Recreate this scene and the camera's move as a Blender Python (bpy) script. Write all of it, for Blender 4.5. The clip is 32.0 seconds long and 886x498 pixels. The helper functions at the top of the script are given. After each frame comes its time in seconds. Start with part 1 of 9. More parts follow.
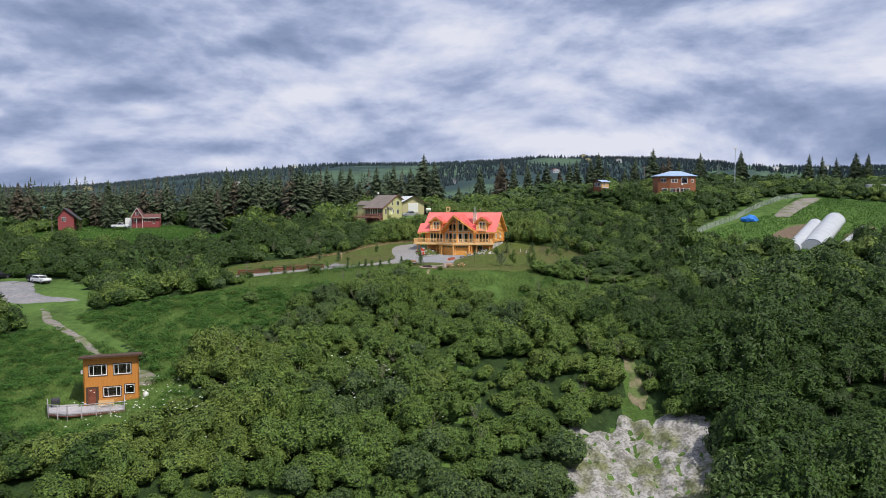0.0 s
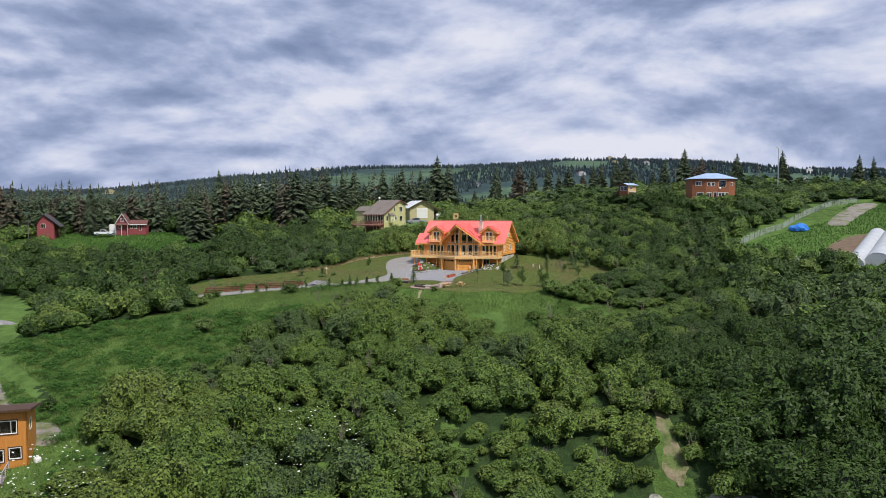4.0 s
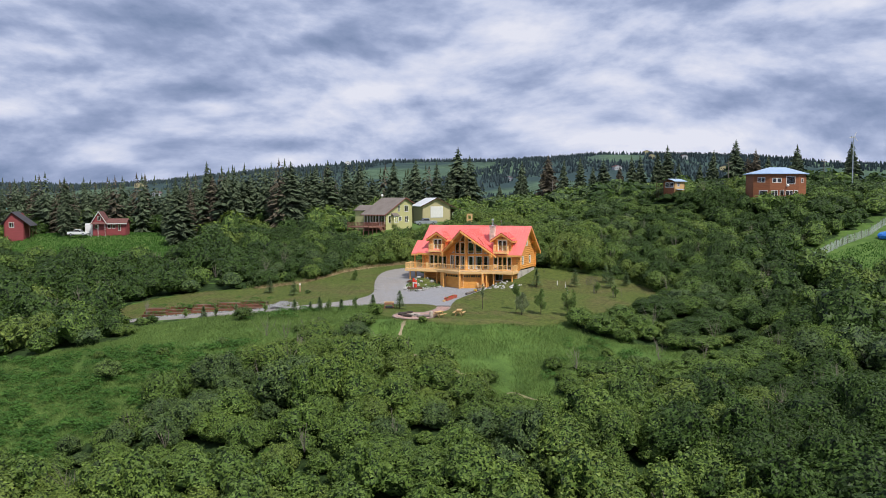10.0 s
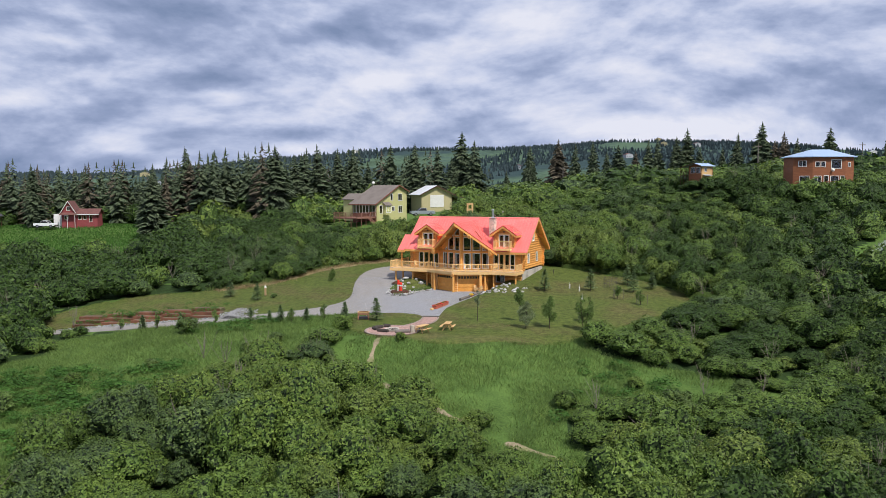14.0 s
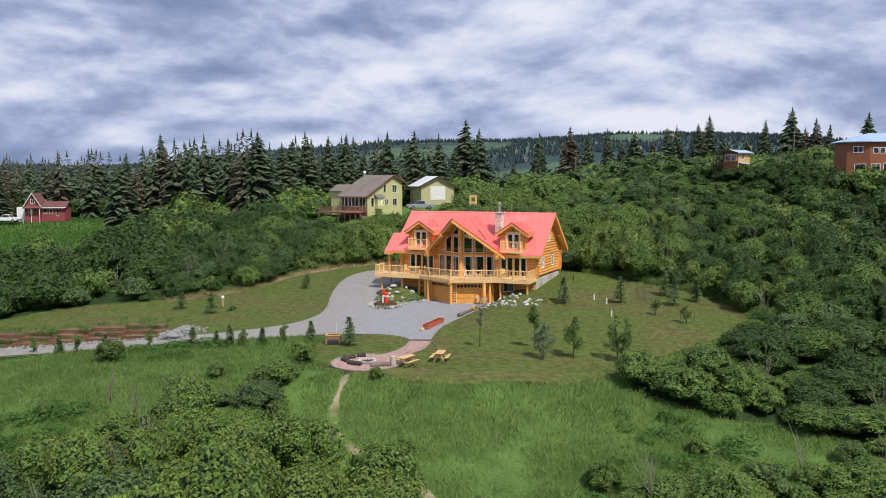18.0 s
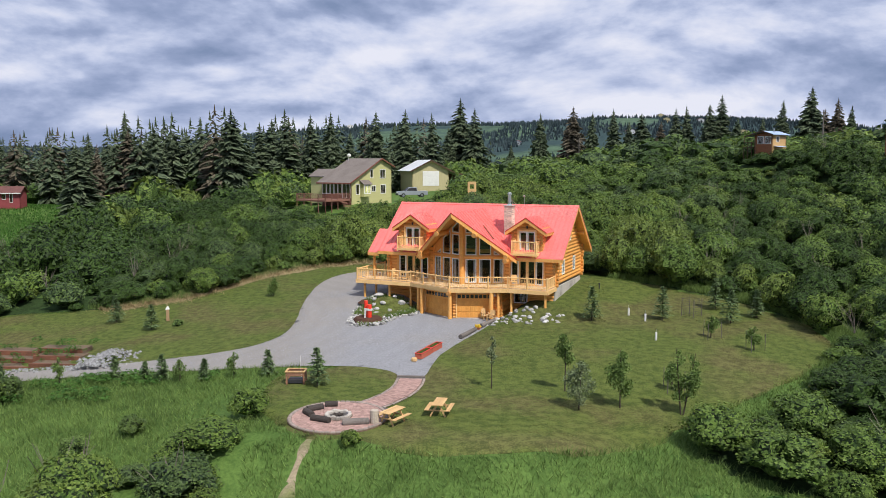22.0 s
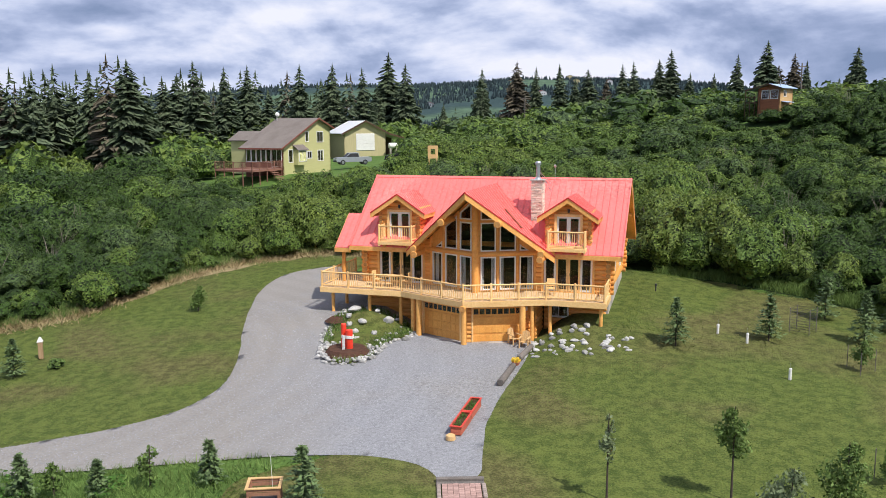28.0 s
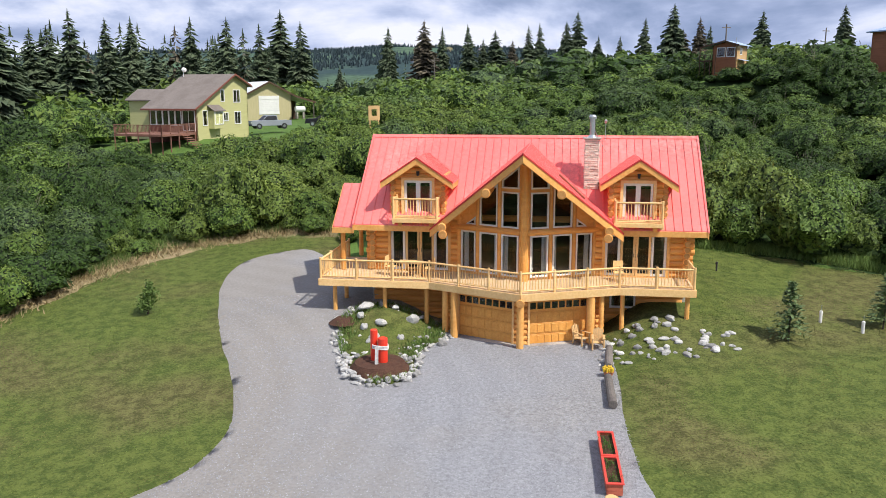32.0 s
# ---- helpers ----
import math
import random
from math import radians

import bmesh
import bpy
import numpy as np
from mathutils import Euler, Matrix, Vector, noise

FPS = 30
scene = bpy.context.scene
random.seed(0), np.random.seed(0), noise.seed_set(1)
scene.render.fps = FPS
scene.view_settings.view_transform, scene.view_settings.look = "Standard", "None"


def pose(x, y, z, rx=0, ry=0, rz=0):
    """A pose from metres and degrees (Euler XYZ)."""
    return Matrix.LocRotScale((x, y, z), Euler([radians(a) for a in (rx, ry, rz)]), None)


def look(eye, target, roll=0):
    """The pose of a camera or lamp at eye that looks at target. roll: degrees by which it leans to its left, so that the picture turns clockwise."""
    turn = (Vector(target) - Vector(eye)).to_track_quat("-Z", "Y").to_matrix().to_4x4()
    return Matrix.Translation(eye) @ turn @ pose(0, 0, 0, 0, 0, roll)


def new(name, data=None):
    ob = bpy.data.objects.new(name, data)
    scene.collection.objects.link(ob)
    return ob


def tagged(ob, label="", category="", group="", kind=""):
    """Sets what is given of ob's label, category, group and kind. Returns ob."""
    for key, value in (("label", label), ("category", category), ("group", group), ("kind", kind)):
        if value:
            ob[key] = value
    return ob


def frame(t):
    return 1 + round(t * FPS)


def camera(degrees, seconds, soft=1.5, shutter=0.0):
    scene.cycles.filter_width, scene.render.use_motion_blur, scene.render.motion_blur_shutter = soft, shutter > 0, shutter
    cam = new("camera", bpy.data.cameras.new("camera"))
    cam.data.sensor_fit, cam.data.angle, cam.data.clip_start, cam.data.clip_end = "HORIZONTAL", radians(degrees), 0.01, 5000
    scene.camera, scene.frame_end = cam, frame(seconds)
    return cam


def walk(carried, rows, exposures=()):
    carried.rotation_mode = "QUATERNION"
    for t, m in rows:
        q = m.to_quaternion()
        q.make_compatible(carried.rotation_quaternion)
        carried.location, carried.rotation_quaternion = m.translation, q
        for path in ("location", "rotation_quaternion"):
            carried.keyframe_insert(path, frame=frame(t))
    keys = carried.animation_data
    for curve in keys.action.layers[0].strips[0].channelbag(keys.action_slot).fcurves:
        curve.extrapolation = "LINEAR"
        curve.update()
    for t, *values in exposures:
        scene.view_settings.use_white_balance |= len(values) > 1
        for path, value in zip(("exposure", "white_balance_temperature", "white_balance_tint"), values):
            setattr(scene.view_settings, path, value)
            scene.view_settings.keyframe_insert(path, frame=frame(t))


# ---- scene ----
cam = camera(57.1, 32.0, soft=0.65)
PATH = [
    (0, (0.875, 0.063, 13.431), (0.862, 2.059, 13.313), -0.3),
    (0.5, (1.646, 3.213, 13.456), (1.622, 5.21, 13.345), -0.4),
    (1, (2.421, 6.387, 13.533), (2.388, 8.383, 13.422), -0.5),
    (1.5, (3.152, 9.641, 13.633), (3.114, 11.637, 13.522), -0.5),
    (2, (3.79, 12.808, 13.748), (3.747, 14.805, 13.634), -0.6),
    (2.5, (4.361, 15.802, 13.844), (4.307, 17.798, 13.73), -0.6),
    (3, (4.9, 18.823, 13.946), (4.834, 20.819, 13.833), -0.4),
    (3.5, (5.308, 21.737, 14.057), (5.236, 23.733, 13.945), -0.3),
    (5.5, (6.376, 32.621, 14.492), (6.28, 34.616, 14.383), -0.3),
    (6, (6.752, 35.208, 14.538), (6.646, 37.202, 14.426), -0.2),
    (6.5, (7.173, 37.773, 14.585), (7.057, 39.766, 14.47), -0.2),
    (7, (7.564, 40.363, 14.662), (7.437, 42.356, 14.548), -0.2),
    (7.5, (7.933, 42.972, 14.76), (7.797, 44.964, 14.646), -0.2),
    (8, (8.332, 45.557, 14.849), (8.189, 47.549, 14.729), -0.2),
    (8.5, (8.681, 48.224, 14.922), (8.532, 50.214, 14.798), -0.2),
    (9, (8.914, 50.998, 15.021), (8.757, 52.988, 14.899), -0.2),
    (9.5, (9.122, 53.811, 15.113), (8.962, 55.801, 14.988), -0.2),
    (10, (9.357, 56.551, 15.191), (9.198, 58.541, 15.066), -0.1),
    (10.5, (9.68, 59.233, 15.219), (9.519, 61.223, 15.089), -0.2),
    (11, (9.954, 61.874, 15.202), (9.788, 63.863, 15.069), -0.2),
    (11.5, (10.132, 64.462, 15.161), (9.96, 66.45, 15.024), -0.2),
    (12, (10.301, 66.935, 15.103), (10.126, 68.923, 14.964), -0.2),
    (12.5, (10.387, 69.327, 15.023), (10.213, 71.315, 14.883), -0.2),
    (13, (10.352, 71.691, 14.955), (10.174, 73.678, 14.811), -0.2),
    (13.5, (10.307, 74.036, 14.905), (10.126, 76.022, 14.755), -0.2),
    (14, (10.268, 76.4, 14.874), (10.085, 78.386, 14.722), -0.2),
    (14.5, (10.204, 78.813, 14.846), (10.019, 80.799, 14.693), -0.2),
    (16.5, (9.878, 88.721, 14.61), (9.687, 90.705, 14.449), -0.1),
    (17, (9.771, 91.091, 14.534), (9.577, 93.075, 14.368), -0.1),
    (17.5, (9.67, 93.441, 14.449), (9.474, 95.424, 14.28), -0.2),
    (18, (9.586, 95.764, 14.41), (9.389, 97.747, 14.24), -0.2),
    (18.5, (9.492, 98.081, 14.382), (9.293, 100.064, 14.208), -0.2),
    (19, (9.285, 100.335, 14.396), (9.086, 102.317, 14.219), -0.2),
    (19.5, (9.068, 102.497, 14.436), (8.868, 104.478, 14.254), -0.4),
    (20, (8.806, 104.584, 14.475), (8.608, 106.566, 14.291), -0.4),
    (20.5, (8.525, 106.611, 14.518), (8.329, 108.592, 14.33), -0.2),
    (21, (8.24, 108.614, 14.539), (8.046, 110.595, 14.348), -0.2),
    (21.5, (7.832, 110.595, 14.505), (7.647, 112.577, 14.306), -0.1),
    (22, (7.411, 112.507, 14.46), (7.236, 114.488, 14.251), -0.0),
    (22.5, (6.914, 114.362, 14.428), (6.751, 116.343, 14.212), -0.1),
    (23, (6.362, 116.189, 14.381), (6.21, 118.171, 14.158), -0.4),
    (23.5, (5.89, 117.936, 14.3), (5.75, 119.917, 14.068), -0.5),
    (24, (5.449, 119.769, 14.217), (5.324, 121.751, 13.98), -0.3),
    (24.5, (4.947, 121.663, 14.157), (4.839, 123.646, 13.917), -0.3),
    (25, (4.338, 123.472, 14.101), (4.245, 125.455, 13.857), -0.5),
    (25.5, (3.642, 125.186, 14.07), (3.567, 127.168, 13.818), -0.3),
    (27.5, (0.54, 132.077, 14.199), (0.558, 134.056, 13.91), -0.5),
    (28, (-0.329, 133.69, 14.14), (-0.282, 135.667, 13.841), -0.3),
    (28.5, (-1.252, 135.293, 14.013), (-1.17, 137.267, 13.706), -0.1),
    (29, (-2.123, 136.846, 13.836), (-2.006, 138.817, 13.517), -0.2),
    (29.5, (-3.012, 138.429, 13.621), (-2.865, 140.395, 13.284), -0.1),
    (30, (-3.833, 139.949, 13.382), (-3.65, 141.91, 13.034), -0.2),
    (30.5, (-4.714, 141.431, 13.19), (-4.491, 143.386, 12.835), -0.2),
    (31, (-5.731, 142.794, 13.077), (-5.465, 144.743, 12.715), -0.2),
    (31.5, (-6.891, 144.059, 12.992), (-6.584, 146.001, 12.623), -0.0),
    (32, (-8.106, 145.401, 12.952), (-7.75, 147.334, 12.578), -0.1),
]
walk(cam, [(t, look(eye, target, roll)) for t, eye, target, roll in PATH],
     exposures=((0, -0.23), (9, -0.2), (18, -0.15), (25, -0.08), (32, 0.11)))


# ---------------- light: broken cloud, sun from behind on the right ----------------
SUN_DIR = Vector((0.66, -0.75, 0.0)).normalized()
SUN_UP = radians(53)
sun_data = bpy.data.lights.new("sun", "SUN")
sun_data.energy, sun_data.angle, sun_data.color = 4.7, radians(0.8), (1.0, 0.955, 0.88)
sun_ob = new("sun", sun_data)
sun_way = Vector((SUN_DIR.x * math.cos(SUN_UP), SUN_DIR.y * math.cos(SUN_UP), math.sin(SUN_UP)))
sun_ob.matrix_world = Matrix.Translation((60, 60, 120)) @ sun_way.to_track_quat("Z", "Y").to_matrix().to_4x4()


def make_world():
    w = bpy.data.worlds.new("sky")
    scene.world = w
    w.use_nodes = True
    nt = w.node_tree
    nt.nodes.clear()
    N, L = nt.nodes.new, nt.links.new

    def math_node(op, a, b=None, clamp=False):
        n = N("ShaderNodeMath")
        n.operation, n.use_clamp = op, clamp
        for i, v in enumerate((a, b)):
            if v is None:
                continue
            if isinstance(v, (int, float)):
                n.inputs[i].default_value = v
            else:
                L(v, n.inputs[i])
        return n.outputs[0]

    out, bg = N("ShaderNodeOutputWorld"), N("ShaderNodeBackground")
    sky = N("ShaderNodeTexSky")
    sky.sky_type, sky.sun_disc = "NISHITA", False
    sky.sun_elevation, sky.sun_rotation = SUN_UP, math.atan2(SUN_DIR.x, SUN_DIR.y)
    tc, sep = N("ShaderNodeTexCoord"), N("ShaderNodeSeparateXYZ")
    L(tc.outputs["Generated"], sep.inputs[0])
    def cloud_plane(rise):
        """Banks of cloud, wider than high; rise looks a little higher."""
        comb = N("ShaderNodeCombineXYZ")
        L(sep.outputs[0], comb.inputs[0])
        L(sep.outputs[1], comb.inputs[1])
        L(math_node("MULTIPLY", math_node("ADD", sep.outputs[2], rise), 2.4), comb.inputs[2])
        return comb.outputs[0]

    deck, above = cloud_plane(0.0), cloud_plane(0.020)

    def cloud(plane, scale, detail, rough, dist, shift):
        m = N("ShaderNodeMapping")
        m.inputs["Location"].default_value = shift
        L(plane, m.inputs[0])
        n = N("ShaderNodeTexNoise")
        n.inputs["Scale"].default_value, n.inputs["Detail"].default_value = scale, detail
        n.inputs["Roughness"].default_value, n.inputs["Distortion"].default_value = rough, dist
        L(m.outputs[0], n.inputs["Vector"])
        return n.outputs["Fac"]

    def heap(plane):
        """Thickness of the deck: wide banks with rounded heads."""
        big = cloud(plane, 2.7, 11, 0.55, 0.25, (2.3, 0.9, 0))
        mv, vor, warp = N("ShaderNodeVectorMath"), N("ShaderNodeTexVoronoi"), N("ShaderNodeTexNoise")
        warp.inputs["Scale"].default_value, warp.inputs["Detail"].default_value = 9.0, 8
        L(plane, warp.inputs["Vector"])
        mv.operation = "MULTIPLY_ADD"
        mv.inputs[1].default_value = (0.16, 0.16, 0.16)
        L(warp.outputs["Color"], mv.inputs[0])
        L(plane, mv.inputs[2])
        vor.feature = "SMOOTH_F1"
        vor.inputs["Scale"].default_value, vor.inputs["Smoothness"].default_value = 3.9, 0.12
        L(mv.outputs[0], vor.inputs["Vector"])
        return math_node("ADD", math_node("MULTIPLY", big, 0.75), math_node("MULTIPLY", math_node("SUBTRACT", 0.95, vor.outputs["Distance"]), 0.24))

    thick = heap(deck)
    relief = math_node("SUBTRACT", thick, heap(above))          # heads lit from above, flat shaded bases
    tone = cloud(deck, 2.2, 5, 0.5, 0.0, (6.4, 3.2, 0))
    shade = math_node("ADD", math_node("ADD", math_node("MULTIPLY", relief, 1.85), math_node("MULTIPLY", thick, -0.12)), math_node("ADD", math_node("MULTIPLY", tone, 0.46), 0.35))
    ramp = N("ShaderNodeValToRGB")
    cr = ramp.color_ramp
    stops = ((0.34, (0.25, 0.33, 0.53)), (0.44, (0.37, 0.45, 0.68)), (0.51, (0.52, 0.60, 0.84)), (0.57, (0.69, 0.755, 0.97)), (0.68, (0.93, 0.95, 1.08)))
    cr.elements[0].position, cr.elements[1].position = stops[0][0], stops[-1][0]
    cr.elements[0].color, cr.elements[1].color = (*stops[0][1], 1), (*stops[-1][1], 1)
    for p, c in stops[1:-1]:
        cr.elements.new(p).color = (*c, 1)
    L(shade, ramp.inputs[0])
    # a few holes with blue sky
    gap = cloud(deck, 2.0, 5, 0.5, 0.2, (9.3, 6.1, 0))
    hole = N("ShaderNodeMapRange")
    hole.inputs[1].default_value, hole.inputs[2].default_value = 0.63, 0.70
    L(gap, hole.inputs[0])
    mix = N("ShaderNodeMix")
    mix.data_type = "RGBA"
    L(hole.outputs[0], mix.inputs["Factor"])
    L(ramp.outputs[0], mix.inputs["A"])
    blue = N("ShaderNodeMix")
    blue.data_type, blue.blend_type = "RGBA", "MULTIPLY"
    blue.inputs["Factor"].default_value = 1.0
    blue.inputs["B"].default_value = (0.11, 0.11, 0.11, 1)
    L(sky.outputs[0], blue.inputs["A"])
    L(blue.outputs["Result"], mix.inputs["B"])
    L(mix.outputs["Result"], bg.inputs["Color"])
    bg.inputs["Strength"].default_value = 0.94
    L(bg.outputs[0], out.inputs[0])


make_world()


# ---------------- materials ----------------
MATS = {}


def mat(name, c1, c2=None, scale=1.5, fine=18.0, rough=0.8, bump=0.15, metal=0.0, spec=0.3, contrast=0.5, rand=0.0, island=False,
        stretch=(1, 1, 1), c3=None, big=0.12, local=True, translucent=0.0):
    """Two scales of variation between c1 and c2, patches towards c3, fine relief; rand varies the brightness from piece to piece."""
    if name in MATS:
        return MATS[name]
    m = bpy.data.materials.new(name)
    MATS[name] = m
    m.use_nodes = True
    nt = m.node_tree
    N, L = nt.nodes.new, nt.links.new
    b = nt.nodes["Principled BSDF"]
    b.inputs["Roughness"].default_value, b.inputs["Metallic"].default_value = rough, metal
    b.inputs["Specular IOR Level"].default_value = spec
    c2 = c2 or tuple(v * 0.8 for v in c1)
    if local:
        src = N("ShaderNodeTexCoord").outputs["Object"]
    else:
        src = N("ShaderNodeNewGeometry").outputs["Position"]
    mp = N("ShaderNodeMapping")
    mp.inputs["Scale"].default_value = stretch
    L(src, mp.inputs[0])

    def noise_tex(s, d):
        n = N("ShaderNodeTexNoise")
        n.inputs["Scale"].default_value, n.inputs["Detail"].default_value = s, d
        L(mp.outputs[0], n.inputs["Vector"])
        return n.outputs["Fac"]

    n1, n2 = noise_tex(scale, 4), noise_tex(fine, 3)
    add = N("ShaderNodeMath")
    add.operation = "ADD"
    L(n1, add.inputs[0])
    L(n2, add.inputs[1])
    rng = N("ShaderNodeMapRange")
    rng.inputs[1].default_value, rng.inputs[2].default_value = 1.0 - contrast * 0.5, 1.0 + contrast * 0.5
    L(add.outputs[0], rng.inputs[0])
    mix = N("ShaderNodeMix")
    mix.data_type = "RGBA"
    L(rng.outputs[0], mix.inputs["Factor"])
    mix.inputs["A"].default_value, mix.inputs["B"].default_value = (*c1, 1), (*c2, 1)
    col = mix.outputs["Result"]
    if c3:
        n3 = noise_tex(big, 5)
        r3 = N("ShaderNodeMapRange")
        r3.inputs[1].default_value, r3.inputs[2].default_value = 0.47, 0.62
        L(n3, r3.inputs[0])
        m3 = N("ShaderNodeMix")
        m3.data_type = "RGBA"
        L(r3.outputs[0], m3.inputs["Factor"])
        L(col, m3.inputs["A"])
        p3 = N("ShaderNodeMix")
        p3.data_type = "RGBA"
        L(rng.outputs[0], p3.inputs["Factor"])
        p3.inputs["A"].default_value, p3.inputs["B"].default_value = (*(v * 1.2 for v in c3), 1), (*(v * 0.6 for v in c3), 1)
        L(p3.outputs["Result"], m3.inputs["B"])
        col = m3.outputs["Result"]
    if rand:
        r = N("ShaderNodeNewGeometry").outputs["Random Per Island"] if island else N("ShaderNodeObjectInfo").outputs["Random"]
        rr = N("ShaderNodeMapRange")
        rr.inputs[3].default_value, rr.inputs[4].default_value = 1 - rand, 1 + rand
        L(r, rr.inputs[0])
        hv = N("ShaderNodeHueSaturation")
        L(rr.outputs[0], hv.inputs["Value"])
        L(col, hv.inputs["Color"])
        col = hv.outputs["Color"]
    L(col, b.inputs["Base Color"])
    if bump:
        bp = N("ShaderNodeBump")
        bp.inputs["Strength"].default_value, bp.inputs["Distance"].default_value = bump, 0.05
        L(n2, bp.inputs["Height"])
        L(bp.outputs[0], b.inputs["Normal"])
    if translucent:
        tr, ms = N("ShaderNodeBsdfTranslucent"), N("ShaderNodeMixShader")
        L(col, tr.inputs["Color"])
        ms.inputs[0].default_value = translucent
        L(b.outputs[0], ms.inputs[1])
        L(tr.outputs[0], ms.inputs[2])
        L(ms.outputs[0], nt.nodes["Material Output"].inputs["Surface"])
    return m


def glass_mat():
    m = bpy.data.materials.new("window_glass")
    m.use_nodes = True
    nt = m.node_tree
    N, L = nt.nodes.new, nt.links.new
    b = nt.nodes["Principled BSDF"]
    b.inputs["Base Color"].default_value = (0.80, 0.85, 0.87, 1)
    b.inputs["Roughness"].default_value, b.inputs["Transmission Weight"].default_value = 0.02, 1.0
    b.inputs["IOR"].default_value = 1.5
    MATS["glass"] = m
    return m


GLASS = glass_mat()
LOG = mat("golden_log", (0.82, 0.41, 0.11), (0.68, 0.29, 0.065), scale=0.9, fine=9, rough=0.5, bump=0.12, spec=0.4, rand=0.16, stretch=(0.35, 4, 4))
LOGEND = mat("log_end_grain", (0.60, 0.32, 0.11), (0.45, 0.2, 0.055), scale=5, fine=26, rough=0.6, bump=0.1)
TIMBER = mat("honey_timber", (0.84, 0.45, 0.14), (0.7, 0.33, 0.084), scale=0.8, fine=8, rough=0.5, bump=0.08, spec=0.4, rand=0.12)
DECKW = mat("pale_deck_timber", (0.86, 0.58, 0.27), (0.75, 0.46, 0.18), scale=0.9, fine=10, rough=0.6, bump=0.1, rand=0.12)
DECKF = mat("deck_boards", (0.74, 0.54, 0.32), (0.62, 0.42, 0.23), scale=0.8, fine=9, rough=0.7, bump=0.1, rand=0.1, stretch=(1, 6, 1))
GARD = mat("garage_door_wood", (0.8, 0.4, 0.1), (0.68, 0.3, 0.066), scale=1.0, fine=11, rough=0.45, bump=0.06, rand=0.06)
REDROOF = mat("red_metal_roof", (0.9, 0.205, 0.185), (0.86, 0.17, 0.152), scale=0.35, fine=5, rough=0.42, bump=0.02, spec=0.5, c3=(0.9, 0.23, 0.205), big=0.3)
REDTRIM = mat("red_trim", (0.62, 0.06, 0.05), (0.5, 0.045, 0.04), rough=0.5, bump=0.02)
WHITE = mat("white_paint", (0.78, 0.77, 0.74), (0.70, 0.69, 0.66), rough=0.5, bump=0.03)
# dark brown that carries the dimness of unlit rooms
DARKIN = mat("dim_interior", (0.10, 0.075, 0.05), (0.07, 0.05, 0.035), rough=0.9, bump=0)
CURTAIN = mat("white_curtain", (0.72, 0.72, 0.72), (0.6, 0.61, 0.63), scale=6, rough=0.95, bump=0.2, stretch=(8, 8, 0.5))
CONC = mat("pale_concrete", (0.52, 0.48, 0.43), (0.42, 0.385, 0.34), scale=0.9, fine=14, rough=0.9, bump=0.2, c3=(0.36, 0.33, 0.29), big=0.5)
STONEV = mat("ledge_stone", (0.74, 0.65, 0.55), (0.60, 0.52, 0.43), scale=2, fine=15, rough=0.9, bump=0.4, rand=0.25)
STEEL = mat("bright_steel", (0.62, 0.64, 0.66), (0.5, 0.52, 0.54), rough=0.3, metal=0.9, bump=0.02)
DARKMETAL = mat("dark_metal", (0.05, 0.05, 0.055), (0.03, 0.03, 0.035), rough=0.5, bump=0.05)
GRAVEL = mat("grey_gravel", (0.335, 0.337, 0.355), (0.205, 0.207, 0.22), scale=7, fine=22, rough=0.95, bump=1.0, contrast=0.5, c3=(0.3, 0.292, 0.29), big=0.1, local=False)
ROADM = mat("packed_road", (0.251, 0.247, 0.257), (0.185, 0.184, 0.194), scale=1.1, fine=9, rough=0.95, bump=0.8, contrast=0.5, c3=(0.29, 0.276, 0.275), big=0.2, local=False)
LAWN = mat("mown_lawn", (0.120, 0.146, 0.036), (0.060, 0.085, 0.020), scale=2.0, fine=10, rough=0.9, bump=1.0, spec=0.12, contrast=0.32, c3=(0.122, 0.118, 0.043), big=0.15, local=False)
GROUND = mat("rough_grass", (0.112, 0.186, 0.045), (0.066, 0.121, 0.028), scale=0.6, fine=6, rough=0.95, bump=1.0, spec=0.1, contrast=0.35, c3=(0.072, 0.125, 0.030), big=0.06, local=False)
SOIL = mat("bare_soil", (0.19, 0.135, 0.09), (0.12, 0.085, 0.058), scale=1, fine=9, rough=0.95, bump=0.9, local=False)
MULCH = mat("brown_mulch", (0.105, 0.05, 0.032), (0.06, 0.03, 0.02), scale=3, fine=16, rough=0.95, bump=1.0, local=False)
SCARP = mat("pale_scarp", (0.38, 0.365, 0.35), (0.17, 0.16, 0.145), scale=0.8, fine=3.2, rough=0.95, bump=1.2, contrast=0.34, c3=(0.14, 0.15, 0.07), big=0.3, local=False)
BRICKM = mat("pink_paver", (0.37, 0.262, 0.222), (0.3, 0.205, 0.172), scale=3, fine=20, rough=0.9, bump=0.2, rand=0.12)
ROCK = mat("grey_boulder", (0.46, 0.45, 0.43), (0.29, 0.285, 0.275), scale=2.5, fine=14, rough=0.9, bump=0.5, rand=0.45)
ROCKI = mat("grey_cobble", (0.27, 0.27, 0.27), (0.17, 0.172, 0.175), scale=2.5, fine=14, rough=0.9, bump=0.5, rand=0.5, island=True)
LEAF = mat("alder_leaf", (0.150, 0.225, 0.042), (0.055, 0.095, 0.019), scale=0.22, fine=2.6, rough=0.55, bump=0, spec=0.25, contrast=0.5, rand=0.28, island=True, c3=(0.155, 0.22, 0.0415), big=0.05, local=False, translucent=0.2)
LEAFD = mat("willow_leaf", (0.118, 0.178, 0.047), (0.048, 0.082, 0.021), scale=0.22, fine=2.6, rough=0.55, bump=0, spec=0.25, rand=0.28, island=True, local=False, translucent=0.15)
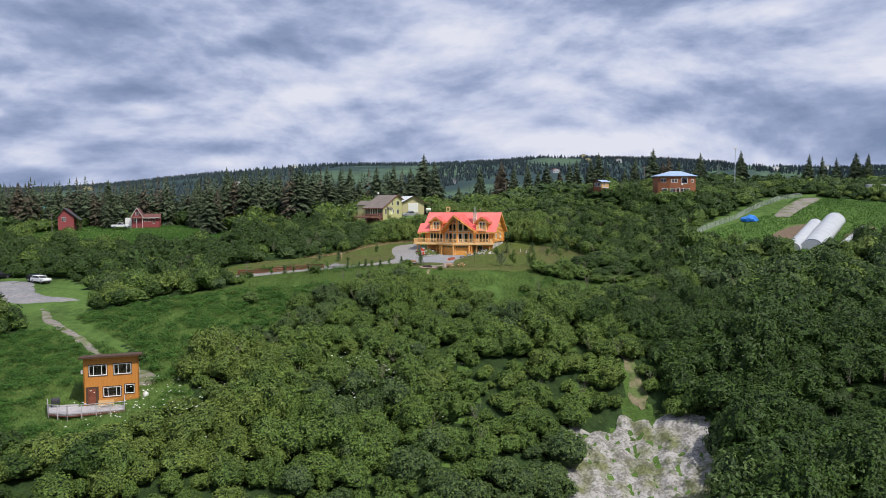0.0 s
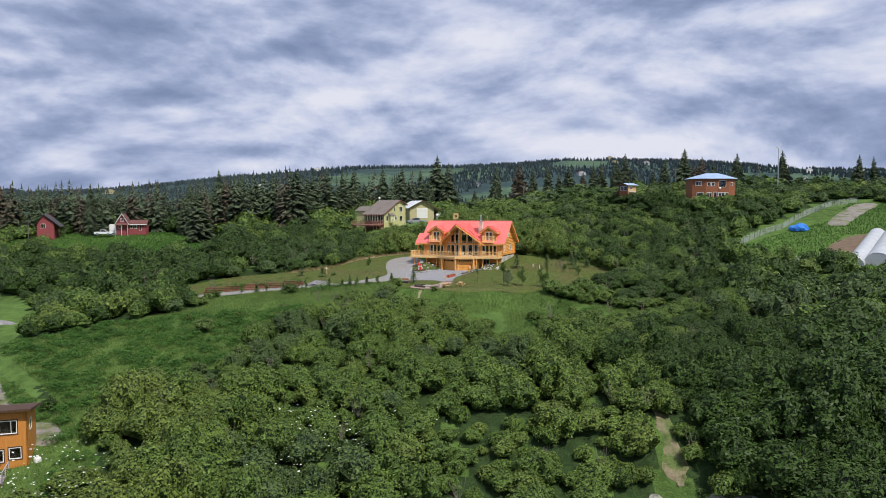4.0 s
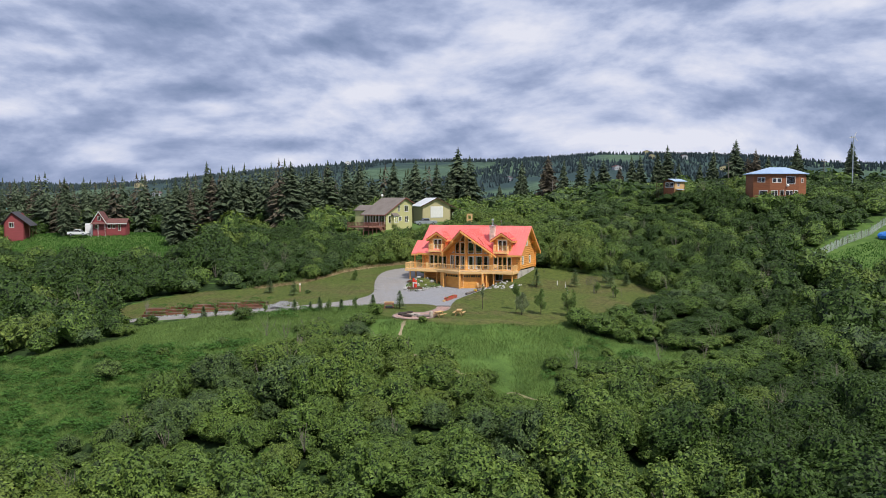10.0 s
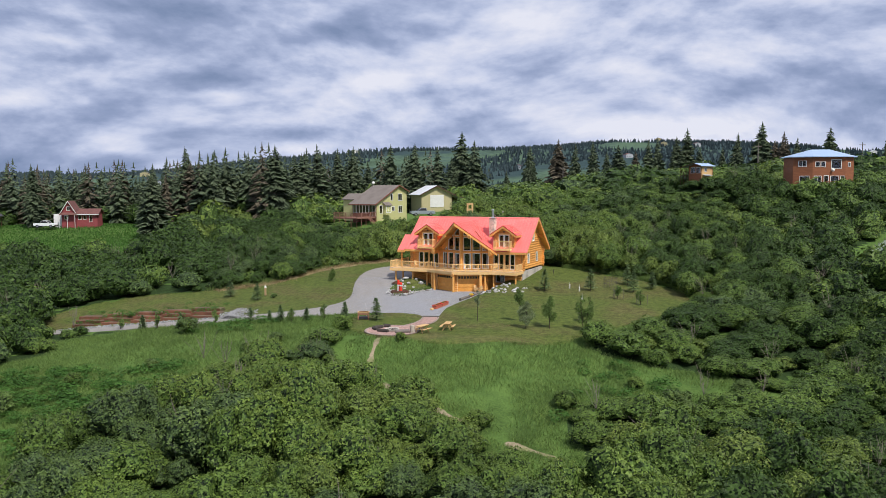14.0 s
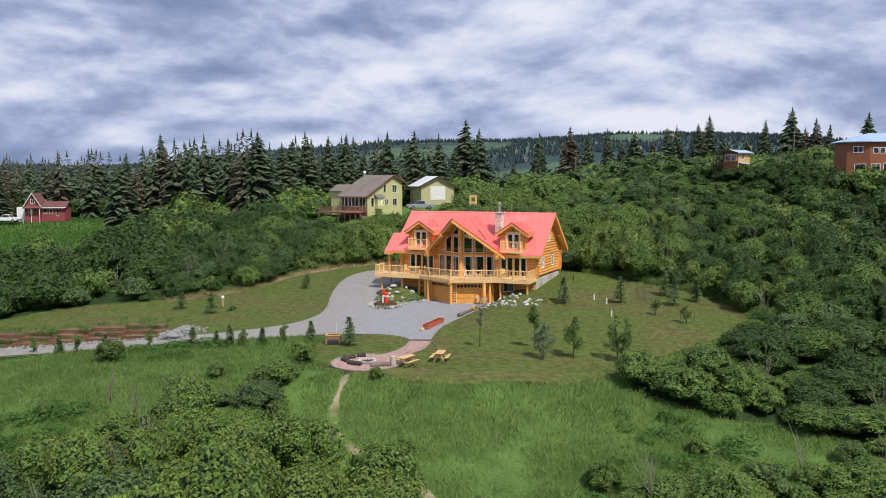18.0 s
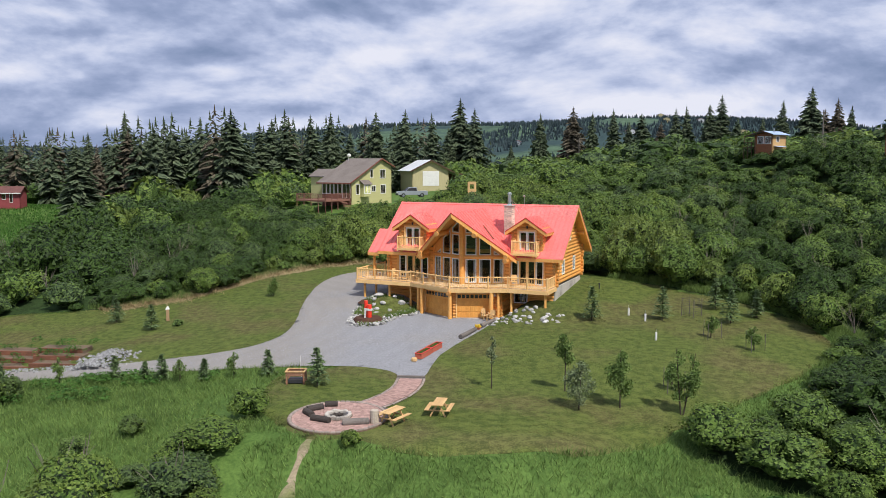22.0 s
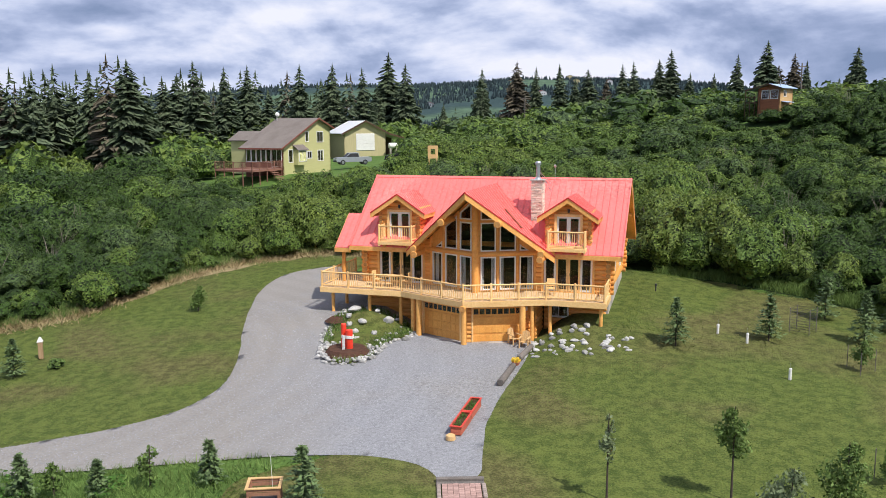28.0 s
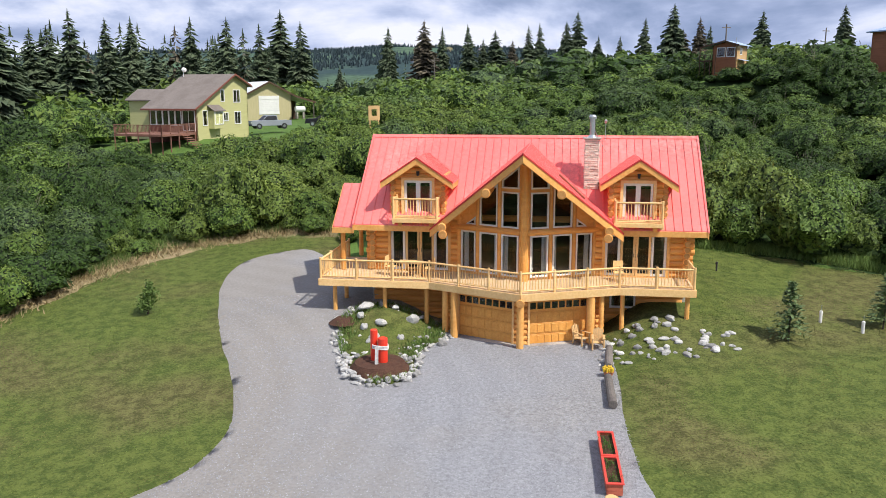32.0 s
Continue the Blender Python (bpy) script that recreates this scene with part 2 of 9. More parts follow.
# shade inside a thicket as a flat dark green
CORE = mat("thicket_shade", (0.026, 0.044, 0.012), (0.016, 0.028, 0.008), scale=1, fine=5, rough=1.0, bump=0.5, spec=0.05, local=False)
TWIG = mat("grey_twig", (0.20, 0.175, 0.15), (0.13, 0.11, 0.095), scale=2, rough=0.9, bump=0.2, local=False)
GRASSB = mat("tall_grass", (0.185, 0.268, 0.074), (0.112, 0.178, 0.046), scale=0.3, fine=2, rough=0.75, bump=0, spec=0.2, rand=0.35, island=True, local=False, translucent=0.3)
FERN = mat("broad_leaf_herb", (0.0844, 0.187, 0.0342), (0.0446, 0.11, 0.0205), scale=0.3, fine=2, rough=0.7, bump=0, spec=0.2, rand=0.35, island=True, local=False, translucent=0.3)
FLOWER = mat("white_umbel", (0.75, 0.75, 0.68), (0.62, 0.63, 0.55), rough=0.9, bump=0)
NEEDLE = mat("spruce_needle", (0.108, 0.138, 0.076), (0.060, 0.086, 0.050), scale=0.3, fine=3, rough=0.8, bump=0, spec=0.2, rand=0.35, island=True, local=False)
NEEDLEB = mat("dead_spruce_needle", (0.14, 0.118, 0.082), (0.082, 0.074, 0.052), scale=0.3, fine=3, rough=0.85, bump=0, spec=0.2, rand=0.35, island=True, local=False)
BARK = mat("spruce_bark", (0.085, 0.064, 0.05), (0.05, 0.04, 0.032), scale=2, fine=12, rough=0.95, bump=0.6)
# far ground tinted blue: the haze of distance is in its colour
FARLAND = mat("hazy_wooded_hillside", (0.046, 0.074, 0.074), (0.032, 0.054, 0.058), scale=0.02, fine=0.12, rough=1.0, bump=0, spec=0.05, c3=(0.088, 0.140, 0.090), big=0.006, local=False)
# dark alders of the ravine; also paints cloud shade on the side slopes
LEAFK = mat("shaded_dark_alder_leaf", (0.062, 0.112, 0.020), (0.022, 0.044, 0.008), scale=0.22, fine=2.6, rough=0.55, bump=0, spec=0.25, rand=0.28, island=True, local=False, translucent=0.15)
LEAFY = mat("pale_shrub_leaf", (0.185, 0.245, 0.048), (0.075, 0.115, 0.024), scale=0.22, fine=2.6, rough=0.55, bump=0, spec=0.25, rand=0.28, island=True, local=False, translucent=0.2)
PEBBLE = mat("gravel_stone", (0.35, 0.352, 0.37), (0.26, 0.262, 0.275), scale=3, fine=20, rough=0.9, bump=0, rand=0.22, island=True, local=False)
LAWNB = mat("short_grass_blade", (0.140, 0.195, 0.045), (0.075, 0.115, 0.026), scale=0.4, fine=2, rough=0.8, bump=0, spec=0.15, rand=0.5, island=True, c3=(0.16, 0.145, 0.058), big=0.11, local=False, translucent=0.25)


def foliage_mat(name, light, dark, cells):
    """Leafy masses: every small cell is a leaf with its own tilt and tone; the shade between leaves is painted into the
    darkest cells.
    """
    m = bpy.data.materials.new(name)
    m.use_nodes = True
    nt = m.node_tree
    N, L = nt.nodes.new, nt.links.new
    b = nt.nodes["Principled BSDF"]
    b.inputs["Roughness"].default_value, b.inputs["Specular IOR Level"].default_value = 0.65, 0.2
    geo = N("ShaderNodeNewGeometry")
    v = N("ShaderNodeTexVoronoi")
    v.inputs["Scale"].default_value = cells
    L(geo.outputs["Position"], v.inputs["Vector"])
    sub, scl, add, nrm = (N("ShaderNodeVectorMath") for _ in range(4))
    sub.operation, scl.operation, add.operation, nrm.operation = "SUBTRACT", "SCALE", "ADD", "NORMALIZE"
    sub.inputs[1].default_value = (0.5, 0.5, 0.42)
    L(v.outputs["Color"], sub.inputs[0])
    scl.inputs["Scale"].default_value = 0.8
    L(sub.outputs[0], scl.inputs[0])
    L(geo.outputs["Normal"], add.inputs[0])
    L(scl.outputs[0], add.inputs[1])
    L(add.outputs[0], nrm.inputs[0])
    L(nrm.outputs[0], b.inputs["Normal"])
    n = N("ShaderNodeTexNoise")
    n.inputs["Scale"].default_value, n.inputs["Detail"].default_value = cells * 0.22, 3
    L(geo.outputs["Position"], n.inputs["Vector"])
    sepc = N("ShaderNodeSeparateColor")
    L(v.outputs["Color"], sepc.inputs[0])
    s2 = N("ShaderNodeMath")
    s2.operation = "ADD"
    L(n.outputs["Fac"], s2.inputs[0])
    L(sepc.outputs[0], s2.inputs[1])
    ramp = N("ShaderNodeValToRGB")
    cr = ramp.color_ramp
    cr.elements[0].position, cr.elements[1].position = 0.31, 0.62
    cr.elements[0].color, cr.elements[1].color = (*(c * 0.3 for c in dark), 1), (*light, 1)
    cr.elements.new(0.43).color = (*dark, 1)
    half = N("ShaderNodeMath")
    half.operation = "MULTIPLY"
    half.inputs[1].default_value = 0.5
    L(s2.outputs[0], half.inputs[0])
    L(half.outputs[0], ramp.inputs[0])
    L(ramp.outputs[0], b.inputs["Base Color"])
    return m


# inner masses darker than their leaves, to paint the shade inside the bushes
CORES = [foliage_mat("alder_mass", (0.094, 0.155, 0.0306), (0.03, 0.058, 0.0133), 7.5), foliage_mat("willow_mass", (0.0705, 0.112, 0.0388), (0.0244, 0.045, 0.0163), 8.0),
         foliage_mat("pale_shrub_mass", (0.118, 0.17, 0.0347), (0.0422, 0.07, 0.0153), 7.5), foliage_mat("shaded_dark_alder_mass", (0.042, 0.082, 0.014), (0.014, 0.03, 0.006), 7.0)]
# needles of the far ridge, paler and bluer to paint in haze
FARNEEDLE = mat("haze_tinted_needle", (0.068, 0.096, 0.104), (0.050, 0.074, 0.084), scale=0.01, fine=0.1, rough=0.9, bump=0, spec=0.1, rand=0.3, island=True, local=False)
STRAW = mat("dry_straw_blade", (0.42, 0.33, 0.19), (0.28, 0.22, 0.11), scale=0.4, fine=2, rough=0.85, bump=0, spec=0.15, rand=0.35, island=True, local=False, translucent=0.2)
# ground under shrubs, its shade painted in as a dark green
SHADEFLOOR = mat("thicket_floor_shade", (0.04, 0.07, 0.0242), (0.0208, 0.036, 0.0132), scale=0.7, fine=5, rough=1.0, bump=1.0, spec=0.05, contrast=0.4, local=False)
PAVEDGE = mat("paver_edging", (0.33, 0.27, 0.235), (0.25, 0.20, 0.175), scale=3, fine=18, rough=0.9, bump=0.3, rand=0.2)


def packed_tracks(m):
    """The gravel is packed and browner where cars turn, on the way round the bed."""
    nt = m.node_tree
    N, L = nt.nodes.new, nt.links.new
    b = nt.nodes["Principled BSDF"]
    old = b.inputs["Base Color"].links[0].from_socket
    geo, sep, n = N("ShaderNodeNewGeometry"), N("ShaderNodeSeparateXYZ"), N("ShaderNodeTexNoise")
    L(geo.outputs["Position"], sep.inputs[0])
    L(geo.outputs["Position"], n.inputs["Vector"])
    n.inputs["Scale"].default_value, n.inputs["Detail"].default_value = 0.35, 5
    wob = N("ShaderNodeMath")
    wob.operation = "MULTIPLY_ADD"
    L(n.outputs["Fac"], wob.inputs[0])
    wob.inputs[1].default_value = 9.0
    L(sep.outputs[0], wob.inputs[2])
    r = N("ShaderNodeMapRange")
    r.inputs[1].default_value, r.inputs[2].default_value, r.inputs[3].default_value, r.inputs[4].default_value = -4.5, 1.5, 0.95, 0.0
    L(wob.outputs[0], r.inputs[0])
    f = N("ShaderNodeTexNoise")
    f.inputs["Scale"].default_value, f.inputs["Detail"].default_value = 9.0, 8
    L(geo.outputs["Position"], f.inputs["Vector"])
    tone = N("ShaderNodeMix")
    tone.data_type = "RGBA"
    L(f.outputs["Fac"], tone.inputs["Factor"])
    tone.inputs["A"].default_value, tone.inputs["B"].default_value = (0.18, 0.163, 0.148, 1), (0.36, 0.338, 0.315, 1)
    mix = N("ShaderNodeMix")
    mix.data_type = "RGBA"
    L(r.outputs[0], mix.inputs["Factor"])
    L(old, mix.inputs["A"])
    L(tone.outputs["Result"], mix.inputs["B"])
    L(mix.outputs["Result"], b.inputs["Base Color"])


packed_tracks(GRAVEL)


def ringed(m, centre, period, low, high, wobble=1.5):
    """Faint parallel arcs of lighter and darker tone, left by the mower or by turning wheels."""
    nt = m.node_tree
    N, L = nt.nodes.new, nt.links.new
    b = nt.nodes["Principled BSDF"]
    old = b.inputs["Base Color"].links[0].from_socket
    geo, mp, wv = N("ShaderNodeNewGeometry"), N("ShaderNodeMapping"), N("ShaderNodeTexWave")
    mp.inputs["Location"].default_value = (-centre[0], -centre[1], 0)
    mp.inputs["Scale"].default_value = (1, 1, 0)
    L(geo.outputs["Position"], mp.inputs[0])
    wv.wave_type, wv.rings_direction = "RINGS", "SPHERICAL"
    wv.inputs["Scale"].default_value, wv.inputs["Distortion"].default_value = math.pi / (10 * period), wobble
    wv.inputs["Detail"].default_value, wv.inputs["Detail Scale"].default_value = 3, 0.6
    L(mp.outputs[0], wv.inputs["Vector"])
    r = N("ShaderNodeMapRange")
    r.inputs[3].default_value, r.inputs[4].default_value = low, high
    L(wv.outputs["Fac"], r.inputs[0])
    hv = N("ShaderNodeHueSaturation")
    L(r.outputs[0], hv.inputs["Value"])
    L(old, hv.inputs["Color"])
    L(hv.outputs["Color"], b.inputs["Base Color"])


ringed(LAWN, (2.0, 176.0), 0.9, 0.96, 1.04, 1.0)
ringed(GRAVEL, (-24.0, 178.0), 1.7, 0.965, 1.025, 1.2)
TRAILM = mat("trodden_sandy_soil", (0.36, 0.29, 0.20), (0.22, 0.18, 0.115), scale=1.2, fine=9, rough=0.95, bump=0.9, c3=(0.15, 0.17, 0.06), big=0.5, local=False)
TRACKM = mat("pale_track_gravel", (0.27, 0.245, 0.22), (0.18, 0.16, 0.14), scale=1.1, fine=8, rough=0.95, bump=0.8, c3=(0.15, 0.17, 0.07), big=0.35, local=False)


# ---------------- the lie of the land ----------------
# height profiles: one row for each y, one column for each x
TX = np.array([-400, -120, -70, -40, -10, 10, 30, 60, 110, 400.0])
TY = np.array([-60, 60, 90, 103, 116, 132, 150, 165, 180, 195, 215, 245, 290, 400, 700, 1400.0])
TZ = [
    "-30 -30 -30 -30 -30 -30 -30 -30 -30 -30",
    "-22 -24 -24 -24 -26 -27 -27 -24 -22 -20",
    "-15 -15 -15 -13.5 -15 -18 -17 -14 -12 -10",
    "-12 -12 -12 -11.3 -11 -12 -12 -9 -8 -6",
    "-10 -10 -10.3 -9.3 -7.2 -6.6 -7 -6 -5 -4",
    "-8 -8 -8 -6 -3.6 -3.6 -4.5 -4 -3 -1",
    "-7 -6.5 -6 -3.2 -.6 -.1 -2.2 -2.3 -1 1",
    "-6 -5.5 -4.8 -1.8 .8 1.5 .9 .4 2 4",
    "-5 -5 -3.3 -.7 1.3 1.9 1.8 2.2 4.5 7",
    "-5 -4.5 -2 1.2 2.5 3.3 4.2 5 8 10",
    "-5 -3 .5 2.4 4.2 5.2 6.5 8 11 13",
    "-2 .6 2.4 5.8 7.8 8.6 12.6 15.2 15.6 15",
    "2 4 4.6 6.6 8.3 9.6 13.8 15.6 16.4 16",
    "0 3 4 5 6.6 8.4 12.5 14.5 15 15",
    "-9 -4 -2 0 3 7 12 16 18 16",
    "-18 -14 -10 -6 -2 2 8 14 18 14",
]
TZ = np.array([[float(v) for v in row.split()] for row in TZ])
STEP, GX0, GY0, GNX, GNY = 2.0, -320.0, -40.0, 321, 341


def smooth_lattice():
    xs, ys = GX0 + STEP * np.arange(GNX), GY0 + STEP * np.arange(GNY)
    rows = np.array([np.interp(xs, TX, r) for r in TZ])
    z = np.array([np.interp(ys, TY, rows[:, i]) for i in range(GNX)]).T
    for _ in range(3):
        for ax in (0, 1):
            p = np.pad(z, [(2, 2) if a == ax else (0, 0) for a in (0, 1)], mode="edge")
            c = np.cumsum(np.insert(p, 0, 0, axis=ax), axis=ax)
            z = (c[5:] - c[:-5]) / 5 if ax == 0 else (c[:, 5:] - c[:, :-5]) / 5
    return z


LATTICE = smooth_lattice()


def step01(a, b, v):
    t = np.clip((v - a) / (b - a), 0, 1)
    return t * t * (3 - 2 * t)


HOUSE = (4.75, 188.6, -18.87)   # middle of the ridge in plan, turn in degrees
HC, HS = math.cos(math.radians(HOUSE[2])), math.sin(math.radians(HOUSE[2]))


def to_house(x, y):
    dx, dy = x - HOUSE[0], y - HOUSE[1]
    return dx * HC + dy * HS, -dx * HS + dy * HC


def from_house(u, v):
    return HOUSE[0] + u * HC - v * HS, HOUSE[1] + u * HS + v * HC


def height(x, y):
    """Height of the ground at x, y (numbers or arrays)."""
    x, y = np.asarray(x, float), np.asarray(y, float)
    fx, fy = np.clip((x - GX0) / STEP, 0, GNX - 1.001), np.clip((y - GY0) / STEP, 0, GNY - 1.001)
    i, j = fx.astype(int), fy.astype(int)
    a, b = fx - i, fy - j
    z = (LATTICE[j, i] * (1 - a) + LATTICE[j, i + 1] * a) * (1 - b) + (LATTICE[j + 1, i] * (1 - a) + LATTICE[j + 1, i + 1] * a) * b
    u, v = to_house(x, y)
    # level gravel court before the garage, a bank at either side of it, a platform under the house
    w = step01(-26, -17, v) * (1 - step01(-4, 3, v)) * step01(-12, -5, u) * (1 - step01(3.2, 6.2, u))
    z = z * (1 - w) + w * (1.27 + 0.012 * (v + 8.6))
    w = step01(-9.5, -5.8, v) * (1 - step01(5, 9, v)) * step01(4, 6.5, u) * (1 - step01(9, 15, u))
    z = z * (1 - w) + w * (2.55 + 0.09 * (v + 6))
    w = step01(-9, -6.5, v) * (1 - step01(5, 9, v)) * step01(-16, -11, u) * (1 - step01(-7, -4, u))
    z = z * (1 - w) + w * (2.25 + 0.03 * (v + 6))
    # knoll on the crest
    z = z + 4.2 * np.exp(-((x - 51.5) / 5.5) ** 2 - ((y - 230.4) / 6.0) ** 2) + 2.4 * np.exp(-((x - 45.0) / 6.5) ** 2 - ((y - 239.0) / 6.5) ** 2)
    z = z + 1.5 * np.exp(-((x + 20.0) / 8.5) ** 2 - ((y - 241.0) / 8.0) ** 2)
    # level terrace round the fire circle
    w = step01(147.5, 151.8, y) * (1 - step01(161.5, 165.5, y)) * step01(-10.5, -6.5, x) * (1 - step01(8, 14, x))
    z = z * (1 - w) + w * (0.78 + 0.012 * (y - 156))
    # shoulder under the cedar house
    z = z + 2.6 * np.exp(-((x - 64.0) / 8.0) ** 2 - ((y - 226.0) / 6.5) ** 2)
    # rise under the cottages
    z = z + 1.8 * np.exp(-((x + 112.0) / 26.0) ** 2 - ((y - 280.0) / 13.0) ** 2)
    # raw scarp at the lip of the bluff
    w = np.exp(-((x - 23.5) / 9.0) ** 2) * (1 - step01(99, 110, y)) * step01(60, 92, y)
    z = z - 2.6 * w + 0.5 * w * np.sin(x * 1.9 + 0.6 * y) * np.cos(y * 1.1 - x * 0.4)
    return z


# ---------------- mesh helpers ----------------
class Geo:
    """Vertices and faces of one mesh in the making."""

    def __init__(self):
        self.v, self.f = [], []

    def add(self, verts, faces, m=None):
        n = len(self.v)
        self.v += [tuple(m @ Vector(p)) for p in verts] if m else [tuple(p) for p in verts]
        self.f += [tuple(i + n for i in f) for f in faces]
        return self

    def box(self, a, b, m=None, c=0.0):
        """A box from corner a to corner b; c: width of the chamfer."""
        (x0, y0, z0), (x1, y1, z1) = a, b
        if not c:
            v = [(x, y, z) for z in (z0, z1) for x, y in ((x0, y0), (x1, y0), (x1, y1), (x0, y1))]
            return self.add(v, [(3, 2, 1, 0), (4, 5, 6, 7), (0, 1, 5, 4), (1, 2, 6, 5), (2, 3, 7, 6), (3, 0, 4, 7)], m)
        c = min(c, (x1 - x0) / 3, (y1 - y0) / 3, (z1 - z0) / 3)

        def ring(i, z):
            return [(x0 + i, y0 + i + c, z), (x0 + i + c, y0 + i, z), (x1 - i - c, y0 + i, z), (x1 - i, y0 + i + c, z),
                    (x1 - i, y1 - i - c, z), (x1 - i - c, y1 - i, z), (x0 + i + c, y1 - i, z), (x0 + i, y1 - i - c, z)]
        return self.loft([ring(c, z0), ring(0, z0 + c), ring(0, z1 - c), ring(c, z1)], m)

    def loft(self, rings, m=None, caps=True):
        n = len(rings[0])
        v = [p for r in rings for p in r]
        f = [(k * n + i, k * n + (i + 1) % n, (k + 1) * n + (i + 1) % n, (k + 1) * n + i) for k in range(len(rings) - 1) for i in range(n)]
        if caps:
            f += [tuple(range(n - 1, -1, -1)), tuple(range((len(rings) - 1) * n, len(rings) * n))]
        return self.add(v, f, m)

    def rod(self, p, q, r, r2=None, n=10, m=None, dome=0.0):
        """A round bar from p to q, with slightly rounded ends."""
        p, q = Vector(p), Vector(q)
        r2 = r if r2 is None else r2
        turn = (q - p).to_track_quat("Z", "Y").to_matrix()
        length = (q - p).length
        circ = [(math.cos(2 * math.pi * i / n), math.sin(2 * math.pi * i / n)) for i in range(n)]
        spec = [(0, r), (length, r2)] if not dome else [(0, r * 0.86), (dome, r), (length - dome, r2), (length, r2 * 0.86)]
        return self.loft([[tuple(p + turn @ Vector((x * rr, y * rr, h))) for x, y in circ] for h, rr in spec], m)

    def prism(self, poly, y0, y1, m=None):
        """A polygon given in x, z, pushed from y0 to y1."""
        n = len(poly)
        v = [(x, y0, z) for x, z in poly] + [(x, y1, z) for x, z in poly]
        f = [tuple(range(n)), tuple(range(2 * n - 1, n - 1, -1))] + [(i, n + i, n + (i + 1) % n, (i + 1) % n) for i in range(n)]
        return self.add(v, f, m)

    def slab(self, pts, t, m=None):
        """A flat polygon of any tilt, t thick downwards."""
        n = len(pts)
        v = list(pts) + [(x, y, z - t) for x, y, z in pts]
        return self.add(v, [tuple(range(n)), tuple(range(2 * n - 1, n - 1, -1))] + [(i, n + i, n + (i + 1) % n, (i + 1) % n) for i in range(n)], m)

    def plate(self, outer, holes, y0, y1, m=None):
        """An upright wall in x, z from y0 to y1 deep, with holes through it."""
        from_2d = [[Vector((x, z, 0)) for x, z in loop] for loop in (outer, *holes)]
        flat = [p for loop in from_2d for p in loop]
        tris = tessellate(from_2d)
        n = len(flat)
        v = [(p.x, y0, p.y) for p in flat] + [(p.x, y1, p.y) for p in flat]
        f = [tuple(t) for t in tris] + [tuple(i + n for i in reversed(t)) for t in tris]
        k = 0
        for loop in from_2d:
            c = len(loop)
            f += [(k + i, k + (i + 1) % c, n + k + (i + 1) % c, n + k + i) for i in range(c)]
            k += c
        return self.add(v, f, m)

    def mesh(self, name, material, smooth=False):
        me = bpy.data.meshes.new(name)
        me.from_pydata(self.v, [], self.f)
        me.materials.append(material)
        if smooth:
            me.shade_smooth()
        bm = bmesh.new()
        bm.from_mesh(me)
        bmesh.ops.recalc_face_normals(bm, faces=bm.faces)
        bm.to_mesh(me)
        bm.free()
        return me


def tessellate(loops):
    from mathutils.geometry import tessellate_polygon
    return tessellate_polygon(loops)


def rect(x0, z0, x1, z1):
    return [(x0, z0), (x1, z0), (x1, z1), (x0, z1)]


def thing(name, x, y, z, turn=0.0, label="", category="", group="", kind=""):
    """An empty at the base of a thing, to parent its parts."""
    ob = new(name)
    ob.empty_display_size = 0.2
    ob.matrix_world = pose(x, y, z, 0, 0, turn)
    return tagged(ob, label, category, group, kind)


def part(name, geo, material, parent, label="", smooth=False, m=None):
    """One mesh object under a thing or under a part."""
    me = geo if isinstance(geo, bpy.types.Mesh) else geo.mesh(name, material, smooth)
    ob = new(name, me)
    ob.parent = parent
    if m is not None:
        ob.matrix_basis = m
    if label:
        ob["label"] = label
    return ob


def solo(name, geo, material, label="", category="", group="", kind="", smooth=False, m=None):
    me = geo if isinstance(geo, bpy.types.Mesh) else geo.mesh(name, material, smooth)
    ob = new(name, me)
    if m is not None:
        ob.matrix_world = m
    return tagged(ob, label, category, group, kind)


def arrays_object(name, co, faces, material, label="", category="", kind="stuff", parent=None, smooth=False, n=4):
    """A large mesh straight from arrays: co (k, 3), faces (j, n)."""
    me = bpy.data.meshes.new(name)
    co, faces = np.ascontiguousarray(co, dtype=np.float32), np.ascontiguousarray(faces, dtype=np.int32)
    me.vertices.add(len(co))
    me.vertices.foreach_set("co", co.ravel())
    me.loops.add(faces.size)
    me.loops.foreach_set("vertex_index", faces.ravel())
    me.polygons.add(len(faces))
    me.polygons.foreach_set("loop_start", np.arange(0, faces.size, faces.shape[1], dtype=np.int32))
    me.materials.append(material)
    me.update(calc_edges=True)
    me.polygons.foreach_set("use_smooth", np.full(len(faces), smooth))
    ob = new(name, me)
    ob.parent = parent
    return tagged(ob, label, category, "", kind)


def inside(poly, x, y):
    """Which of the points x, y lie inside the polygon."""
    x, y = np.asarray(x, float), np.asarray(y, float)
    ok = np.zeros(x.shape, bool)
    px, py = np.array([p[0] for p in poly]), np.array([p[1] for p in poly])
    qx, qy = np.roll(px, -1), np.roll(py, -1)
    for ax, ay, bx, by in zip(px, py, qx, qy):
        if ay == by:
            continue
        ok ^= ((ay > y) != (by > y)) & (x < (bx - ax) * (y - ay) / (by - ay) + ax)
    return ok


def rounded(poly, passes=2):
    """Cut the corners of a closed outline so that it runs in curves."""
    p = np.array(poly, float)
    for _ in range(passes):
        q = np.roll(p, -1, axis=0)
        p = np.stack([p * 0.75 + q * 0.25, p * 0.25 + q * 0.75], 1).reshape(-1, 2)
    return p


